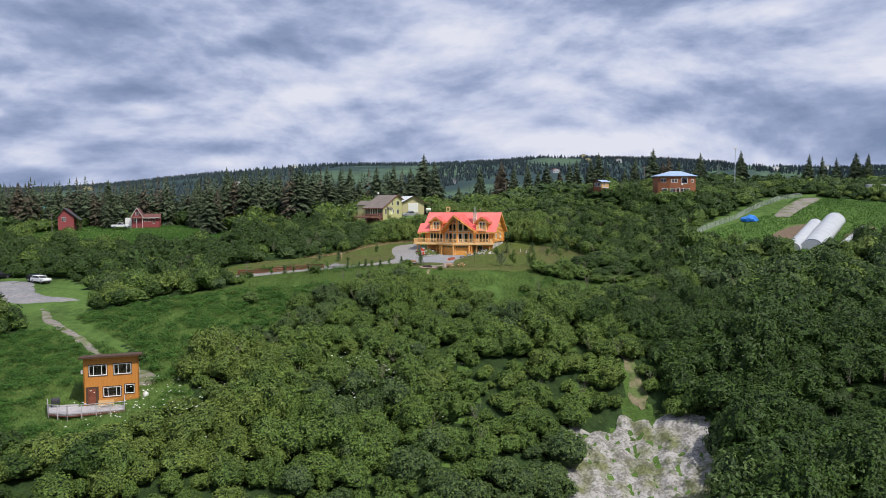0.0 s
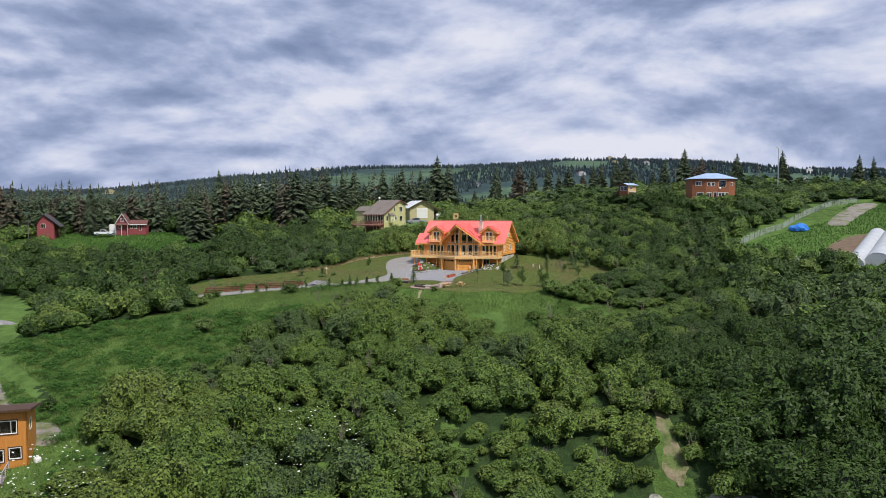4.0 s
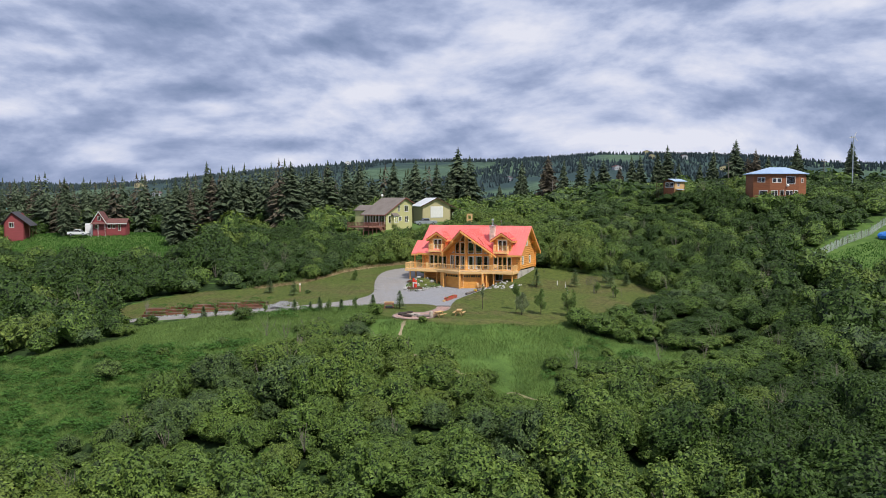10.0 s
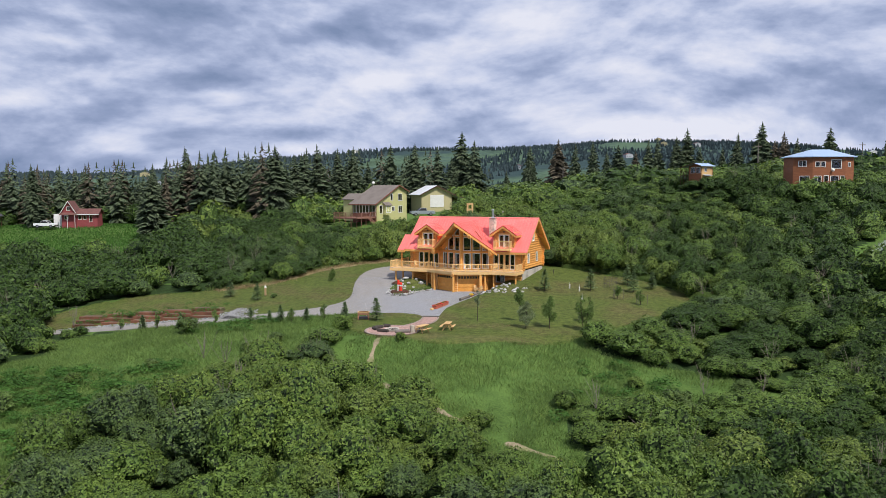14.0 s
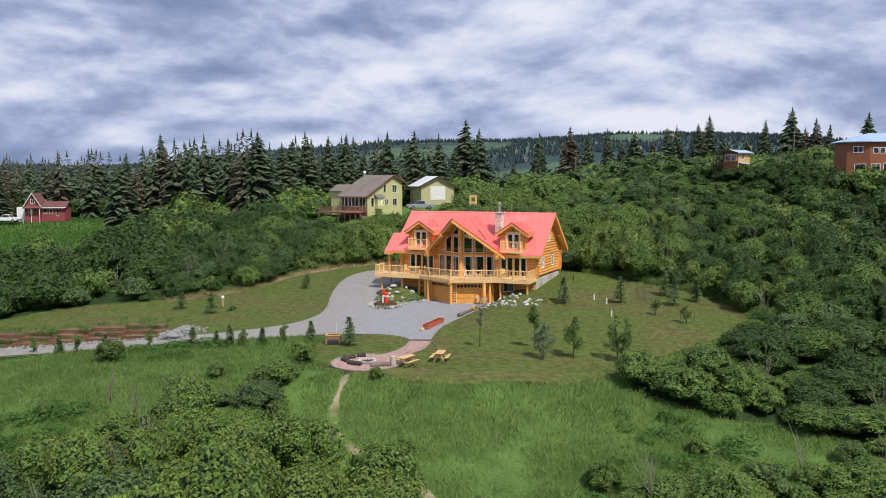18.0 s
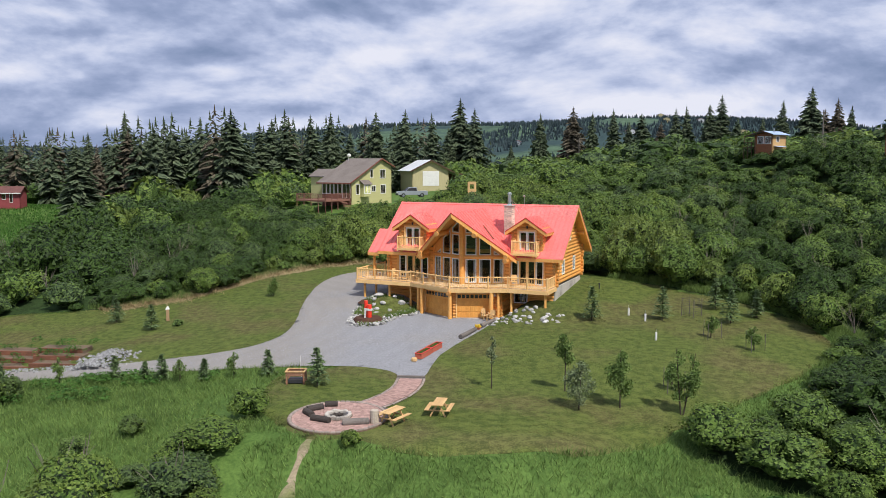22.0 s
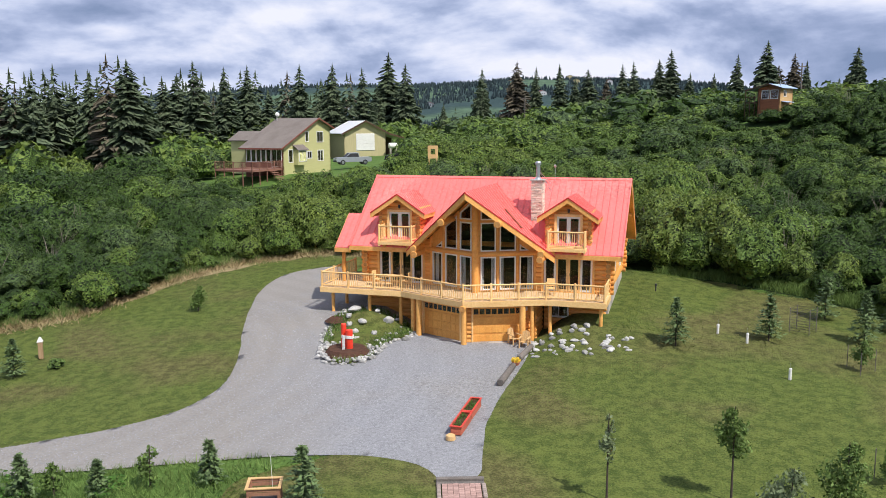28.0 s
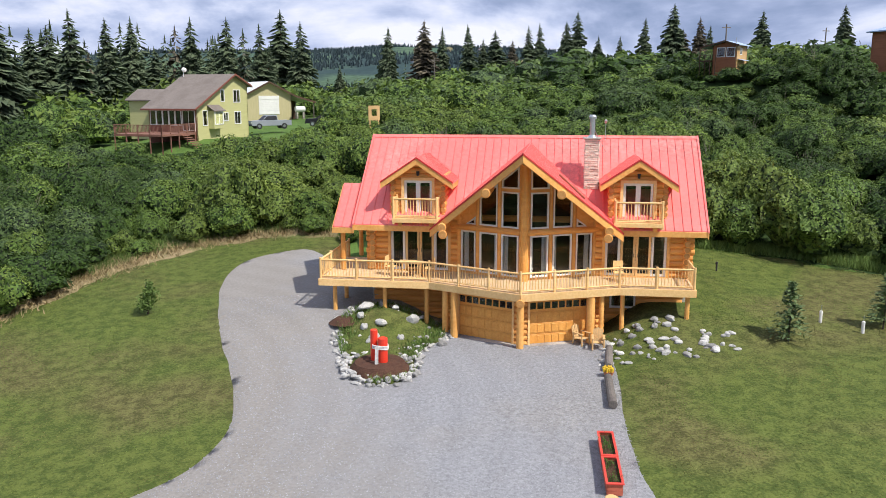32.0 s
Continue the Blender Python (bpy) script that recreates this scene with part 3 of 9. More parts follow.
def edge_distance(poly, x, y):
    """Distance to the outline and the nearest point on it."""
    best, bx, by = np.full(x.shape, 1e9), x.copy(), y.copy()
    p = np.array(poly)
    for a, b in zip(p, np.roll(p, -1, axis=0)):
        d = b - a
        t = np.clip(((x - a[0]) * d[0] + (y - a[1]) * d[1]) / max(d @ d, 1e-9), 0, 1)
        cx, cy = a[0] + t * d[0], a[1] + t * d[1]
        r = np.hypot(x - cx, y - cy)
        w = r < best
        best[w], bx[w], by[w] = r[w], cx[w], cy[w]
    return best, bx, by


def sheet(name, outline, material, lift=0.03, cell=0.6, label="", category="", kind="structure", passes=2, ragged=0.0, crown=0.0, edge=-0.02):
    """A patch of ground that follows the land, with a curved and slightly ragged edge that dips into the soil."""
    poly = rounded(outline, passes)
    if ragged:
        d = np.roll(poly, -1, axis=0) - np.roll(poly, 1, axis=0)
        nrm = np.stack([d[:, 1], -d[:, 0]], 1) / np.maximum(np.hypot(d[:, 0], d[:, 1])[:, None], 1e-6)
        wob = np.array([noise.noise(Vector((p[0] * 0.45, p[1] * 0.45, 2.0))) for p in poly])
        poly = poly + nrm * wob[:, None] * ragged
    x0, y0 = poly.min(0) - cell
    x1, y1 = poly.max(0) + cell
    xs, ys = np.arange(x0, x1 + cell, cell), np.arange(y0, y1 + cell, cell)
    X, Y = np.meshgrid(xs, ys)
    shape = X.shape
    X, Y = X.ravel().copy(), Y.ravel().copy()
    ok = inside(poly, X, Y)
    dist, bx, by = edge_distance(poly, X, Y)
    near = (~ok) & (dist < cell * 1.5) | (ok & (dist < cell * 0.3))
    X[near], Y[near] = bx[near], by[near]
    use = ok | near
    idx = np.arange(X.size).reshape(shape)
    quads = np.stack([idx[:-1, :-1], idx[:-1, 1:], idx[1:, 1:], idx[1:, :-1]], -1).reshape(-1, 4)
    keep = use[quads].all(1) & ok[quads].any(1)
    quads = quads[keep]
    remap = np.full(X.size, -1)
    used = np.unique(quads)
    remap[used] = np.arange(len(used))
    dist[near] = 0
    z = height(X[used], Y[used]) + np.where(dist[used] > 0.01, lift + crown * np.clip(dist[used] / 1.5, 0, 1), edge)
    return arrays_object(name, np.stack([X[used], Y[used], z], 1), remap[quads], material, label, category, kind, smooth=True)


# ---------------- ground ----------------
# the long wooded ridge behind the valley: place along it and height of its crest
RIDGE_X = (-1600, -960, -840, -610, -460, -110, 55, 220, 405, 660, 940, 1600)
RIDGE_Z = (38, 46, 52, 75, 86, 100, 108, 117, 106, 96, 91, 84)


def land(x, y):
    x, y = np.asarray(x, float), np.asarray(y, float)
    crest = np.interp(x, RIDGE_X, RIDGE_Z)
    w = step01(650, 1500, y)
    far = crest * np.exp(-((y - 2000) / 560) ** 2) + 6 * np.sin(x / 130 + 1) * np.cos(y / 210)
    return height(x, y) * (1 - w) + far * w


def axis(*runs):
    out = []
    for a, b, s in runs:
        out += list(np.arange(a, b, s))
    return np.array(out + [runs[-1][1]])


def make_ground():
    xs = axis((-4000, -1200, 200), (-1200, -320, 40), (-320, -70, 5), (-70, 70, 1.0), (70, 320, 5), (320, 1200, 40), (1200, 4000, 200))
    ys = axis((-1500, -60, 120), (-60, 80, 5), (80, 215, 1.0), (215, 640, 5), (640, 3200, 40), (3200, 4800, 160))
    X, Y = np.meshgrid(xs, ys)
    Z = land(X.ravel(), Y.ravel())
    rough = np.array([noise.noise(Vector((x * 0.3, y * 0.3, 0))) for x, y in zip(X.ravel(), Y.ravel())]) * 0.12
    u, v = to_house(X.ravel(), Y.ravel())
    yard = (u > -45) & (u < 32) & (v > -36) & (v < 22)
    Z = Z + np.where(yard, 0, rough) - np.where(yard, 0.03, 0)
    idx = np.arange(X.size).reshape(X.shape)
    quads = np.stack([idx[:-1, :-1], idx[:-1, 1:], idx[1:, 1:], idx[1:, :-1]], -1).reshape(-1, 4)
    ob = arrays_object("ground", np.stack([X.ravel(), Y.ravel(), Z], 1), quads, GROUND, "rough green grassland falling to a bluff", "ground", "structure", smooth=True)
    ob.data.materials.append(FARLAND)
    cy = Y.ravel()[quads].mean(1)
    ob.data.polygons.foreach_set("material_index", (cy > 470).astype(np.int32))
    return ob


ground_ob = make_ground()

DRIVE = [(-6.5, 199), (-9.2, 198.6), (-11.3, 197.2), (-12.4, 194), (-12.3, 188.7), (-11.7, 183.4), (-11.0, 179.5), (-10.6, 176.3), (-10.7, 173.6),
         (-11.7, 171.2), (-14.3, 169.5), (-18.5, 168.5), (-24, 167.8), (-36.6, 167.4), (-48, 168.5), (-60, 170.5), (-60, 167.8), (-47, 166), (-36, 165), (-24, 165.5),
         (-17.6, 165.6), (-12.8, 165.3), (-8.8, 165.5), (-4.7, 165.5), (-1.2, 164.7), (-0.1, 163.6), (0.1, 162.7), (1.75, 162.8), (1.95, 164.6), (2.2, 167.0), (2.8, 169.4), (3.9, 173.0), (5.4, 177.3), (6.3, 181.1), (5.5, 185), (0, 187), (-5, 192)]
LAWN_W = [(-45, 186), (-31, 186), (-24.4, 188.6), (-21.4, 195), (-16.3, 201), (-10, 203.5), (-4, 202), (-6, 197), (-11, 192), (-10, 180), (-9.5, 172), (-14, 168.6), (-24, 167), (-38, 167), (-48, 169), (-52, 178)]
LAWN_E = [(14.6, 196), (16.2, 191.5), (20.8, 189.6), (25.5, 185.4), (28.9, 181.3), (31, 175.5), (29.8, 170.6), (25.5, 165), (20.6, 160.4), (15.9, 155.3), (10.7, 151.6), (6, 150.2), (2, 150.6), (-1.5, 151.4), (-5.2, 152.6), (-7, 156), (-8, 159),
          (-8.2, 162), (-6, 165.2), (0, 166.6), (2, 170), (4, 176), (5, 184), (10, 190), (12, 195)]
sheet("lawn", LAWN_W, LAWN, 0.03, 0.8, "mown green lawn with dry straw patches", "lawn", ragged=0.9)
sheet("lawn", LAWN_E, LAWN, 0.03, 0.8, "mown green lawn with dry straw patches", "lawn", ragged=0.9)
sheet("driveway", DRIVE, GRAVEL, 0.06, 0.4, "grey crushed gravel driveway and forecourt", "driveway", ragged=0.1, edge=0.034, passes=3)
sheet("dry_verge", [(-4, 203.4), (-10, 205.2), (-17, 202.6), (-22.4, 196.4), (-25.4, 190), (-31, 187.4), (-31, 185.2), (-23.6, 187.8), (-20.6, 194.4), (-15.8, 200), (-9.6, 202.4), (-4, 200.6)],
      mat("dry_straw", (0.34, 0.26, 0.15), (0.22, 0.17, 0.09), scale=0.8, fine=7, rough=0.95, bump=0.9, local=False, c3=(0.12, 0.14, 0.04), big=0.35), 0.05, 0.5,
      "strip of dry straw along a thicket", "grass", ragged=1.4)
sheet("car_park", [(-100, 183), (-92, 181), (-88, 174), (-83, 164), (-70.5, 157.5), (-70, 154.5), (-79, 154), (-86, 155.5), (-91, 164), (-97, 174), (-108, 176)], ROADM, 0.06, 1.2, "grey gravel car park and approach", "road", ragged=0.6)
TRACK = [(-74.2, 150.5), (-66.6, 138.6), (-64.2, 136.0), (-57.5, 128.4), (-50.6, 119.6), (-45, 113), (-41, 112), (-38, 109), (-39, 106), (-42, 107), (-46.8, 111.5), (-52.5, 119.8), (-59.2, 127.8), (-66.0, 135.6), (-69.2, 139.2), (-75.6, 150)]
sheet("track", TRACK, TRACKM, 0.07, 0.6, "two-rut pale gravel track through tall grass", "road", ragged=0.5)
sheet("scarp", [(14.4, 92), (15.2, 97.5), (16.2, 100.2), (18.4, 99.0), (20.8, 101), (22.8, 102.6), (24.6, 103.6), (26, 102.6), (28.6, 102.4), (31.4, 101.4), (33, 98), (32, 92), (30.8, 84), (22, 78), (14, 80)], SCARP, 0.12, 0.6, "pale bare earth scarp with loose stones", "cliff", ragged=2.4)
sheet("gully", [(24.4, 103), (24.6, 106.5), (24.9, 110), (25.1, 116), (26.3, 116), (26.6, 110), (26.5, 106.5), (27, 102.6)], mat("gully_earth", (0.26, 0.21, 0.14), (0.13, 0.13, 0.06), scale=0.9, fine=5, rough=0.95, bump=1.0, c3=(0.10, 0.14, 0.04), big=0.4, local=False), 0.10, 0.4, "narrow eroded gully of earth and grass", "gully", ragged=1.2)
sheet("trail", [(-2.9, 152.04), (-3.4, 149.04), (-3.12, 146.68), (-1.24, 142.74), (2.34, 139.56), (5.12, 137.16), (7.42, 134.76), (9.58, 133.08), (12.06, 132.16), (13.28, 131.22), (13.2, 128.0), (13.8, 128.0), (13.82, 131.28), (12.24, 132.64), (9.82, 133.62), (7.78, 135.24), (5.48, 137.64), (2.76, 140.04), (-0.76, 143.16), (-2.58, 146.92), (-2.8, 149.16), (-2.3, 152.16)], TRAILM, 0.06, 0.5, "narrow trodden dirt trail", "path", ragged=0.5)
GARDEN = [(57, 192), (57.5, 182), (66, 175.5), (75, 172), (90, 175), (108, 180), (140, 188), (140, 215), (120, 222), (104, 237), (98, 232), (90, 217), (78, 209), (66, 200)]
PLOT_W = [(70.5, 183), (73.6, 176.6), (78, 178.5), (92, 199.5), (84, 199.5)]
PLOT_E = [(83.5, 175.5), (88.5, 175.5), (102, 191), (99.5, 194.5), (94, 190)]
GTRACK = [(84.5, 210), (88, 217), (94, 225), (103, 235), (108, 233), (98, 221.5), (91.5, 213.5), (88.5, 209)]
sheet("garden_plot", PLOT_W, SOIL, 0.10, 0.8, "tilled brown garden soil", "garden bed", ragged=0.6)
sheet("garden_plot", PLOT_E, SOIL, 0.10, 0.8, "tilled brown garden soil between crop rows", "garden bed", ragged=0.4)
sheet("garden_track", GTRACK, TRACKM, 0.10, 1.0, "worn dirt track up a grassy slope", "road", ragged=0.5)


# ---------------- the log house ----------------
ZB = 1.27                                  # level of the forecourt
house = thing("log_house", HOUSE[0], HOUSE[1], ZB, HOUSE[2], "golden log house with red metal roof, prow windows and deck", "house")
W, D, F = 7.9, 4.2, 2.68                   # half width, half depth, main floor above the forecourt
RIDGE, EAVE, EV = 9.43, 5.18, 5.03         # ridge height, edge of the roof and how far out it lies
PITCH = (RIDGE - EAVE) / EV
PROW, PU, PV = 9.05, 4.7, 8.32             # peak of the prow roof, its half width and reach
TIP = 5.85                                 # the prow wall's point
LR, LH = 0.165, 0.30                       # log radius and course


def under_roof(v):
    return RIDGE - PITCH * abs(v)


def log(parent, p, q, r=LR, name="log", n=10, caps=True):
    """One log with its paler cut ends."""
    ob = part(name, Geo().rod(p, q, r, r * 0.97, n, dome=0.02), LOG, parent, smooth=False)
    if caps:
        p, q = Vector(p), Vector(q)
        d = (q - p).normalized()
        part("log_end", Geo().rod(p - d * 0.006, p + d * 0.004, r * 0.84, n=n), LOGEND, ob)
        part("log_end", Geo().rod(q - d * 0.004, q + d * 0.006, r * 0.84, n=n), LOGEND, ob)
    return ob


def spans(a, b, gaps):
    """What is left of a..b without the gaps."""
    out, at = [], a
    for g0, g1 in sorted(gaps):
        if g0 > at:
            out.append((at, min(g0, b)))
        at = max(at, g1)
    if at < b:
        out.append((at, b))
    return [s for s in out if s[1] - s[0] > 0.08]


def log_wall(name, fixed, along, a, b, z0, z1, holes, out=0.35, shift=0.0, limit=None):
    """A wall of stacked logs at fixed, along 'u' or 'v', from a to b; holes: (a0, a1, z0, z1). Even courses run past the corner."""
    w = part(name, Geo().box((-0.01, -0.01, 0), (0.01, 0.01, 0.02), pose(*((a + 0.5, fixed, z0) if along == "u" else (fixed, a + 0.5, z0)))), LOG, house)
    z = z0 + LR + shift
    k = 0
    while z < z1:
        lo, hi = a - out, b + out
        if limit:
            e = limit(z)
            lo, hi = max(lo, -e), min(hi, e)
        gaps = [(h[0], h[1]) for h in holes if h[2] - 0.04 < z < h[3] + 0.04]
        for s, e in spans(lo, hi, gaps):
            jut = random.uniform(-0.05, 0.05)
            s2, e2 = (s + (jut if s == lo else 0), e + (jut if e == hi else 0))
            p, q = ((s2, fixed, z), (e2, fixed, z)) if along == "u" else ((fixed, s2, z), (fixed, e2, z))
            log(w, p, q)
        z += LH
        k += 1
    return w


def window(parent, m, poly, name="window", frame=0.09, depth=0.10, material=None, bars=(), glass_back=0.03, label=""):
    """A window in a polygon in x, z at y = 0 (outside is -y): frame, glazing bars, pane."""
    material = material or WHITE
    n = len(poly)
    cx, cz = sum(p[0] for p in poly) / n, sum(p[1] for p in poly) / n
    inner = []
    for i in range(n):
        p0, p1, p2 = Vector(poly[i - 1]), Vector(poly[i]), Vector(poly[(i + 1) % n])
        d1, d2 = (p1 - p0).normalized(), (p2 - p1).normalized()
        n1, n2 = Vector((-d1.y, d1.x)), Vector((-d2.y, d2.x))
        bis = (n1 + n2)
        bis = bis / max(bis.dot(n1), 0.3)
        inner.append(tuple(p1 + bis * frame))
    area = sum(poly[i - 1][0] * poly[i][1] - poly[i][0] * poly[i - 1][1] for i in range(n))
    if area < 0:
        return window(parent, m, poly[::-1], name, frame, depth, material, bars, glass_back, label)
    g = Geo().plate(poly, [inner], -depth, 0.02, m)
    for a, b in bars:
        g.box((min(a[0], b[0]) - 0.03, -depth * 0.7, min(a[1], b[1]) - 0.03), (max(a[0], b[0]) + 0.03, 0.0, max(a[1], b[1]) + 0.03), m)
    ob = part(name, g, material, parent, label)
    grown = [(cx + (x - cx) * 1.02, cz + (z - cz) * 1.02) for x, z in inner]
    pane = part("pane", Geo().prism(grown, -depth + glass_back, -depth + glass_back + 0.012, m), GLASS, ob)
    pane.visible_shadow = False
    return ob


def facing(u, v, turn, z=0.0):
    """Local frame of a wall: x along it, -y outwards."""
    return pose(u, v, z, 0, 0, turn)


DOORS = (3.95, 6.95, 2.74, 4.86)           # glazed door sets beside the prow
front_holes = [(DOORS[0], DOORS[1], DOORS[2], DOORS[3]), (-DOORS[1], -DOORS[0], DOORS[2], DOORS[3]), (-3.45, 3.45, 0, 5.4)]
log_wall("front_wall", -D, "u", -W, W, F - 0.05, 5.75, front_holes)
log_wall("back_wall", D, "u", -W, W, F - 0.05, 5.75, [])
side_holes = [(-2.5, -1.7, 3.5, 4.8), (1.1, 1.9, 3.5, 4.8), (-0.55, 0.35, 6.3, 7.7)]
for s, nm in ((1, "gable_wall"), (-1, "gable_wall")):
    log_wall(nm, s * W, "v", -D, D, F - 0.05 + LH * 0.5, RIDGE - 0.35, side_holes if s > 0 else [], shift=0.0,
             limit=lambda z: (min(9.0, (RIDGE - 0.30 - z) / PITCH) if z > 5.5 else 9.0))
    g = Geo().prism([(-D + 0.2, 0.4), (D - 0.2, 0.4), (D - 0.2, 5.6), (0, RIDGE - 0.5), (-D + 0.2, 5.6)], -0.04, 0.0, facing(s * (W - 0.16), 0, 90 if s > 0 else -90))
    if s < 0:
        part("inner_wall", g, DARKIN, house)
    m = facing(s * W, 0, 90 if s > 0 else -90)
    if s > 0:
        for a0, a1, z0, z1 in side_holes:
            window(house, m, rect(a0 + 0.02, z0 + 0.02, a1 - 0.02, z1 - 0.02), depth=0.17, bars=[((a0 + 0.1, (z0 + z1) / 2), (a1 - 0.1, (z0 + z1) / 2))])
# basement: concrete foundation on the bank, log front under the deck
part("foundation", Geo().box((W - 0.22, -D - 0.1, -0.2), (W + 0.06, D + 0.1, F - 0.06), c=0.02), CONC, house, "pale concrete foundation wall")
part("foundation", Geo().box((-W - 0.06, -D - 0.1, -0.2), (-W + 0.22, D + 0.1, F - 0.06), c=0.02), CONC, house, "pale concrete foundation wall")
part("foundation", Geo().box((-W + 0.22, D - 0.15, -0.2), (W - 0.22, D + 0.1, F - 0.06), c=0.02), CONC, house, "pale concrete foundation wall")
base_holes = [(-4.0, 4.0, 0, 3), (4.25, 5.55, 1.05, 2.15)]
log_wall("basement_wall", -D - 0.02, "u", -W, W, 0.1, 2.45, base_holes, out=-0.05)
window(house, facing(0, -D - 0.02, 0), rect(4.27, 1.07, 5.53, 2.13), depth=0.15, bars=[((4.9, 1.1), (4.9, 2.1))])
# floors and dark rooms behind the glass, the dimness put into their colour
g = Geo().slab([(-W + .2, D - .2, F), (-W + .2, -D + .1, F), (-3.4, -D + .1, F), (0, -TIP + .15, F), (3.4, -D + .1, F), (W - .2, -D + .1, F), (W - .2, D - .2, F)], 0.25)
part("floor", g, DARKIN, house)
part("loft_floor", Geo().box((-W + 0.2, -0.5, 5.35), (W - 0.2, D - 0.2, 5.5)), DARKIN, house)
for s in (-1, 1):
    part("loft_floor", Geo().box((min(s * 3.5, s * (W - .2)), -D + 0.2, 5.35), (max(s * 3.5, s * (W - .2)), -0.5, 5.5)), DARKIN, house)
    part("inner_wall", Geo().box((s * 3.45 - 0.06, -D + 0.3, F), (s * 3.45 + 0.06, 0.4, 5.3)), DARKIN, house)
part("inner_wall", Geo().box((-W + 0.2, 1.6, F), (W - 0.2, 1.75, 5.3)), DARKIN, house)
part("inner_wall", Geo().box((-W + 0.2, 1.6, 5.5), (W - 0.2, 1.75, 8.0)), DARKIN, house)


# door sets: four glazed leaves each, two of them French doors
for s in (-1, 1):
    a, b = (DOORS[0], DOORS[1]) if s > 0 else (-DOORS[1], -DOORS[0])
    m = facing(0, -D, 0)
    part("door_surround", Geo().plate(rect(a - 0.14, DOORS[2] - 0.06, b + 0.14, DOORS[3] + 0.2), [rect(a, DOORS[2] - 0.02, b, DOORS[3])], -0.24, 0.05, m), TIMBER, house)
    wd = (b - a) / 4
    for k in range(4):
        d = window(house, m, rect(a + k * wd + 0.01, DOORS[2], a + (k + 1) * wd - 0.01, DOORS[3] - 0.02), "glazed_door" if k in (1, 2) else "window", frame=0.115, depth=0.13,
                   material=WHITE if k in (0, 3) else DECKW)
        if k in (1, 2):
            x = a + 2 * wd + (-0.1 if k == 1 else 0.1)
            part("handle", Geo().rod((x, -0.2, DOORS[2] + 0.95), (x, -0.2, DOORS[2] + 1.15), 0.014, n=6, m=m), DARKMETAL, d)
# ---- prow window wall ----
for s in (-1, 1):
    ang = math.degrees(math.atan2(TIP - D, 3.45))
    length = math.hypot(3.45, TIP - D)
    m = facing(0, -TIP, ang) if s > 0 else facing(-3.45, -D, -ang)
    k = length / 3.45

    def along(u):
        return u * k if s > 0 else length - u * k

    def roofz(u):
        return PROW - 0.42 - PITCH * u
    cols = ((0.26, 1.12), (1.34, 2.26), (2.48, 3.26))
    polys = []
    for i, (c0, c1) in enumerate(cols):
        polys.append([(c0, 2.80), (c1, 2.80), (c1, 4.88), (c0, 4.88)])
        if i == 0:
            polys.append([(c0, 5.22), (c1, 5.22), (c1, 7.0), (c0, 7.0)])
            polys.append([(c0, 7.16), (c1, 7.16), (c1, roofz(c1) - 0.12), (c0, roofz(c0) - 0.12)])
        elif i == 1:
            polys.append([(c0, 5.22), (c1, 5.22), (c1, roofz(c1) - 0.14), (c0, roofz(c0) - 0.14)])
        else:
            polys.append([(c0, 5.22), (c0 + 0.52, 5.22), (c0, 5.64)])
    polys = [[(along(u), z) for u, z in p] for p in polys]
    polys = [p if sum(p[i - 1][0] * p[i][1] - p[i][0] * p[i - 1][1] for i in range(len(p))) > 0 else p[::-1] for p in polys]
    outer = [(along(0), F - 0.1), (along(3.45), F - 0.1), (along(3.45), roofz(3.45) + 0.1), (along(0), roofz(0) + 0.1)]
    wall = part("prow_wall", Geo().plate(outer, polys, -0.02, 0.14, m), TIMBER, house, "timber wall between tall prow windows")
    for p in polys:
        window(wall, m, p, frame=0.075, depth=0.09, glass_back=0.05)
    for u in (1.23, 2.37, 3.38):
        log(wall, m @ Vector((along(u), -0.06, F)), m @ Vector((along(u), -0.06, roofz(u) + 0.05)), 0.10, "post", n=10, caps=False)
    log(wall, m @ Vector((along(0.1), -0.08, 5.05)), m @ Vector((along(3.6), -0.08, 5.05)), 0.15, "beam", n=12)
    # curtains behind the lower panes
    for u in (0.36, 1.02, 1.5, 3.1):
        g = Geo()
        for j in range(5):
            x = along(u) + (j - 2) * 0.05
            g.rod((x, 0.19 + 0.02 * (j % 2), 2.75), (x, 0.19 + 0.02 * (j % 2), 4.9), 0.032, n=6, m=m)
        part("curtain", g, CURTAIN, house)
log(house, (0, -TIP - 0.12, F - 0.1), (0, -TIP - 0.12, PROW - 0.45), 0.21, "prow_post", n=14, caps=False)
# purlins that carry the prow roof, with round cut ends
for u, z in ((1.75, PROW - 0.44 - PITCH * 1.75), (4.05, PROW - 0.40 - PITCH * 4.05), (4.0, PROW - 0.74 - PITCH * 4.05)):
    for s in (-1, 1):
        y = -PV + 0.66 * abs(u) - 0.36
        log(house, (s * u, y, z), (s * u, -2.6, z), 0.22, "purlin", n=16)
log(house, (0, -PV + 0.95, PROW - 0.46), (0, -1.0, PROW - 0.46), 0.18, "purlin", n=14)


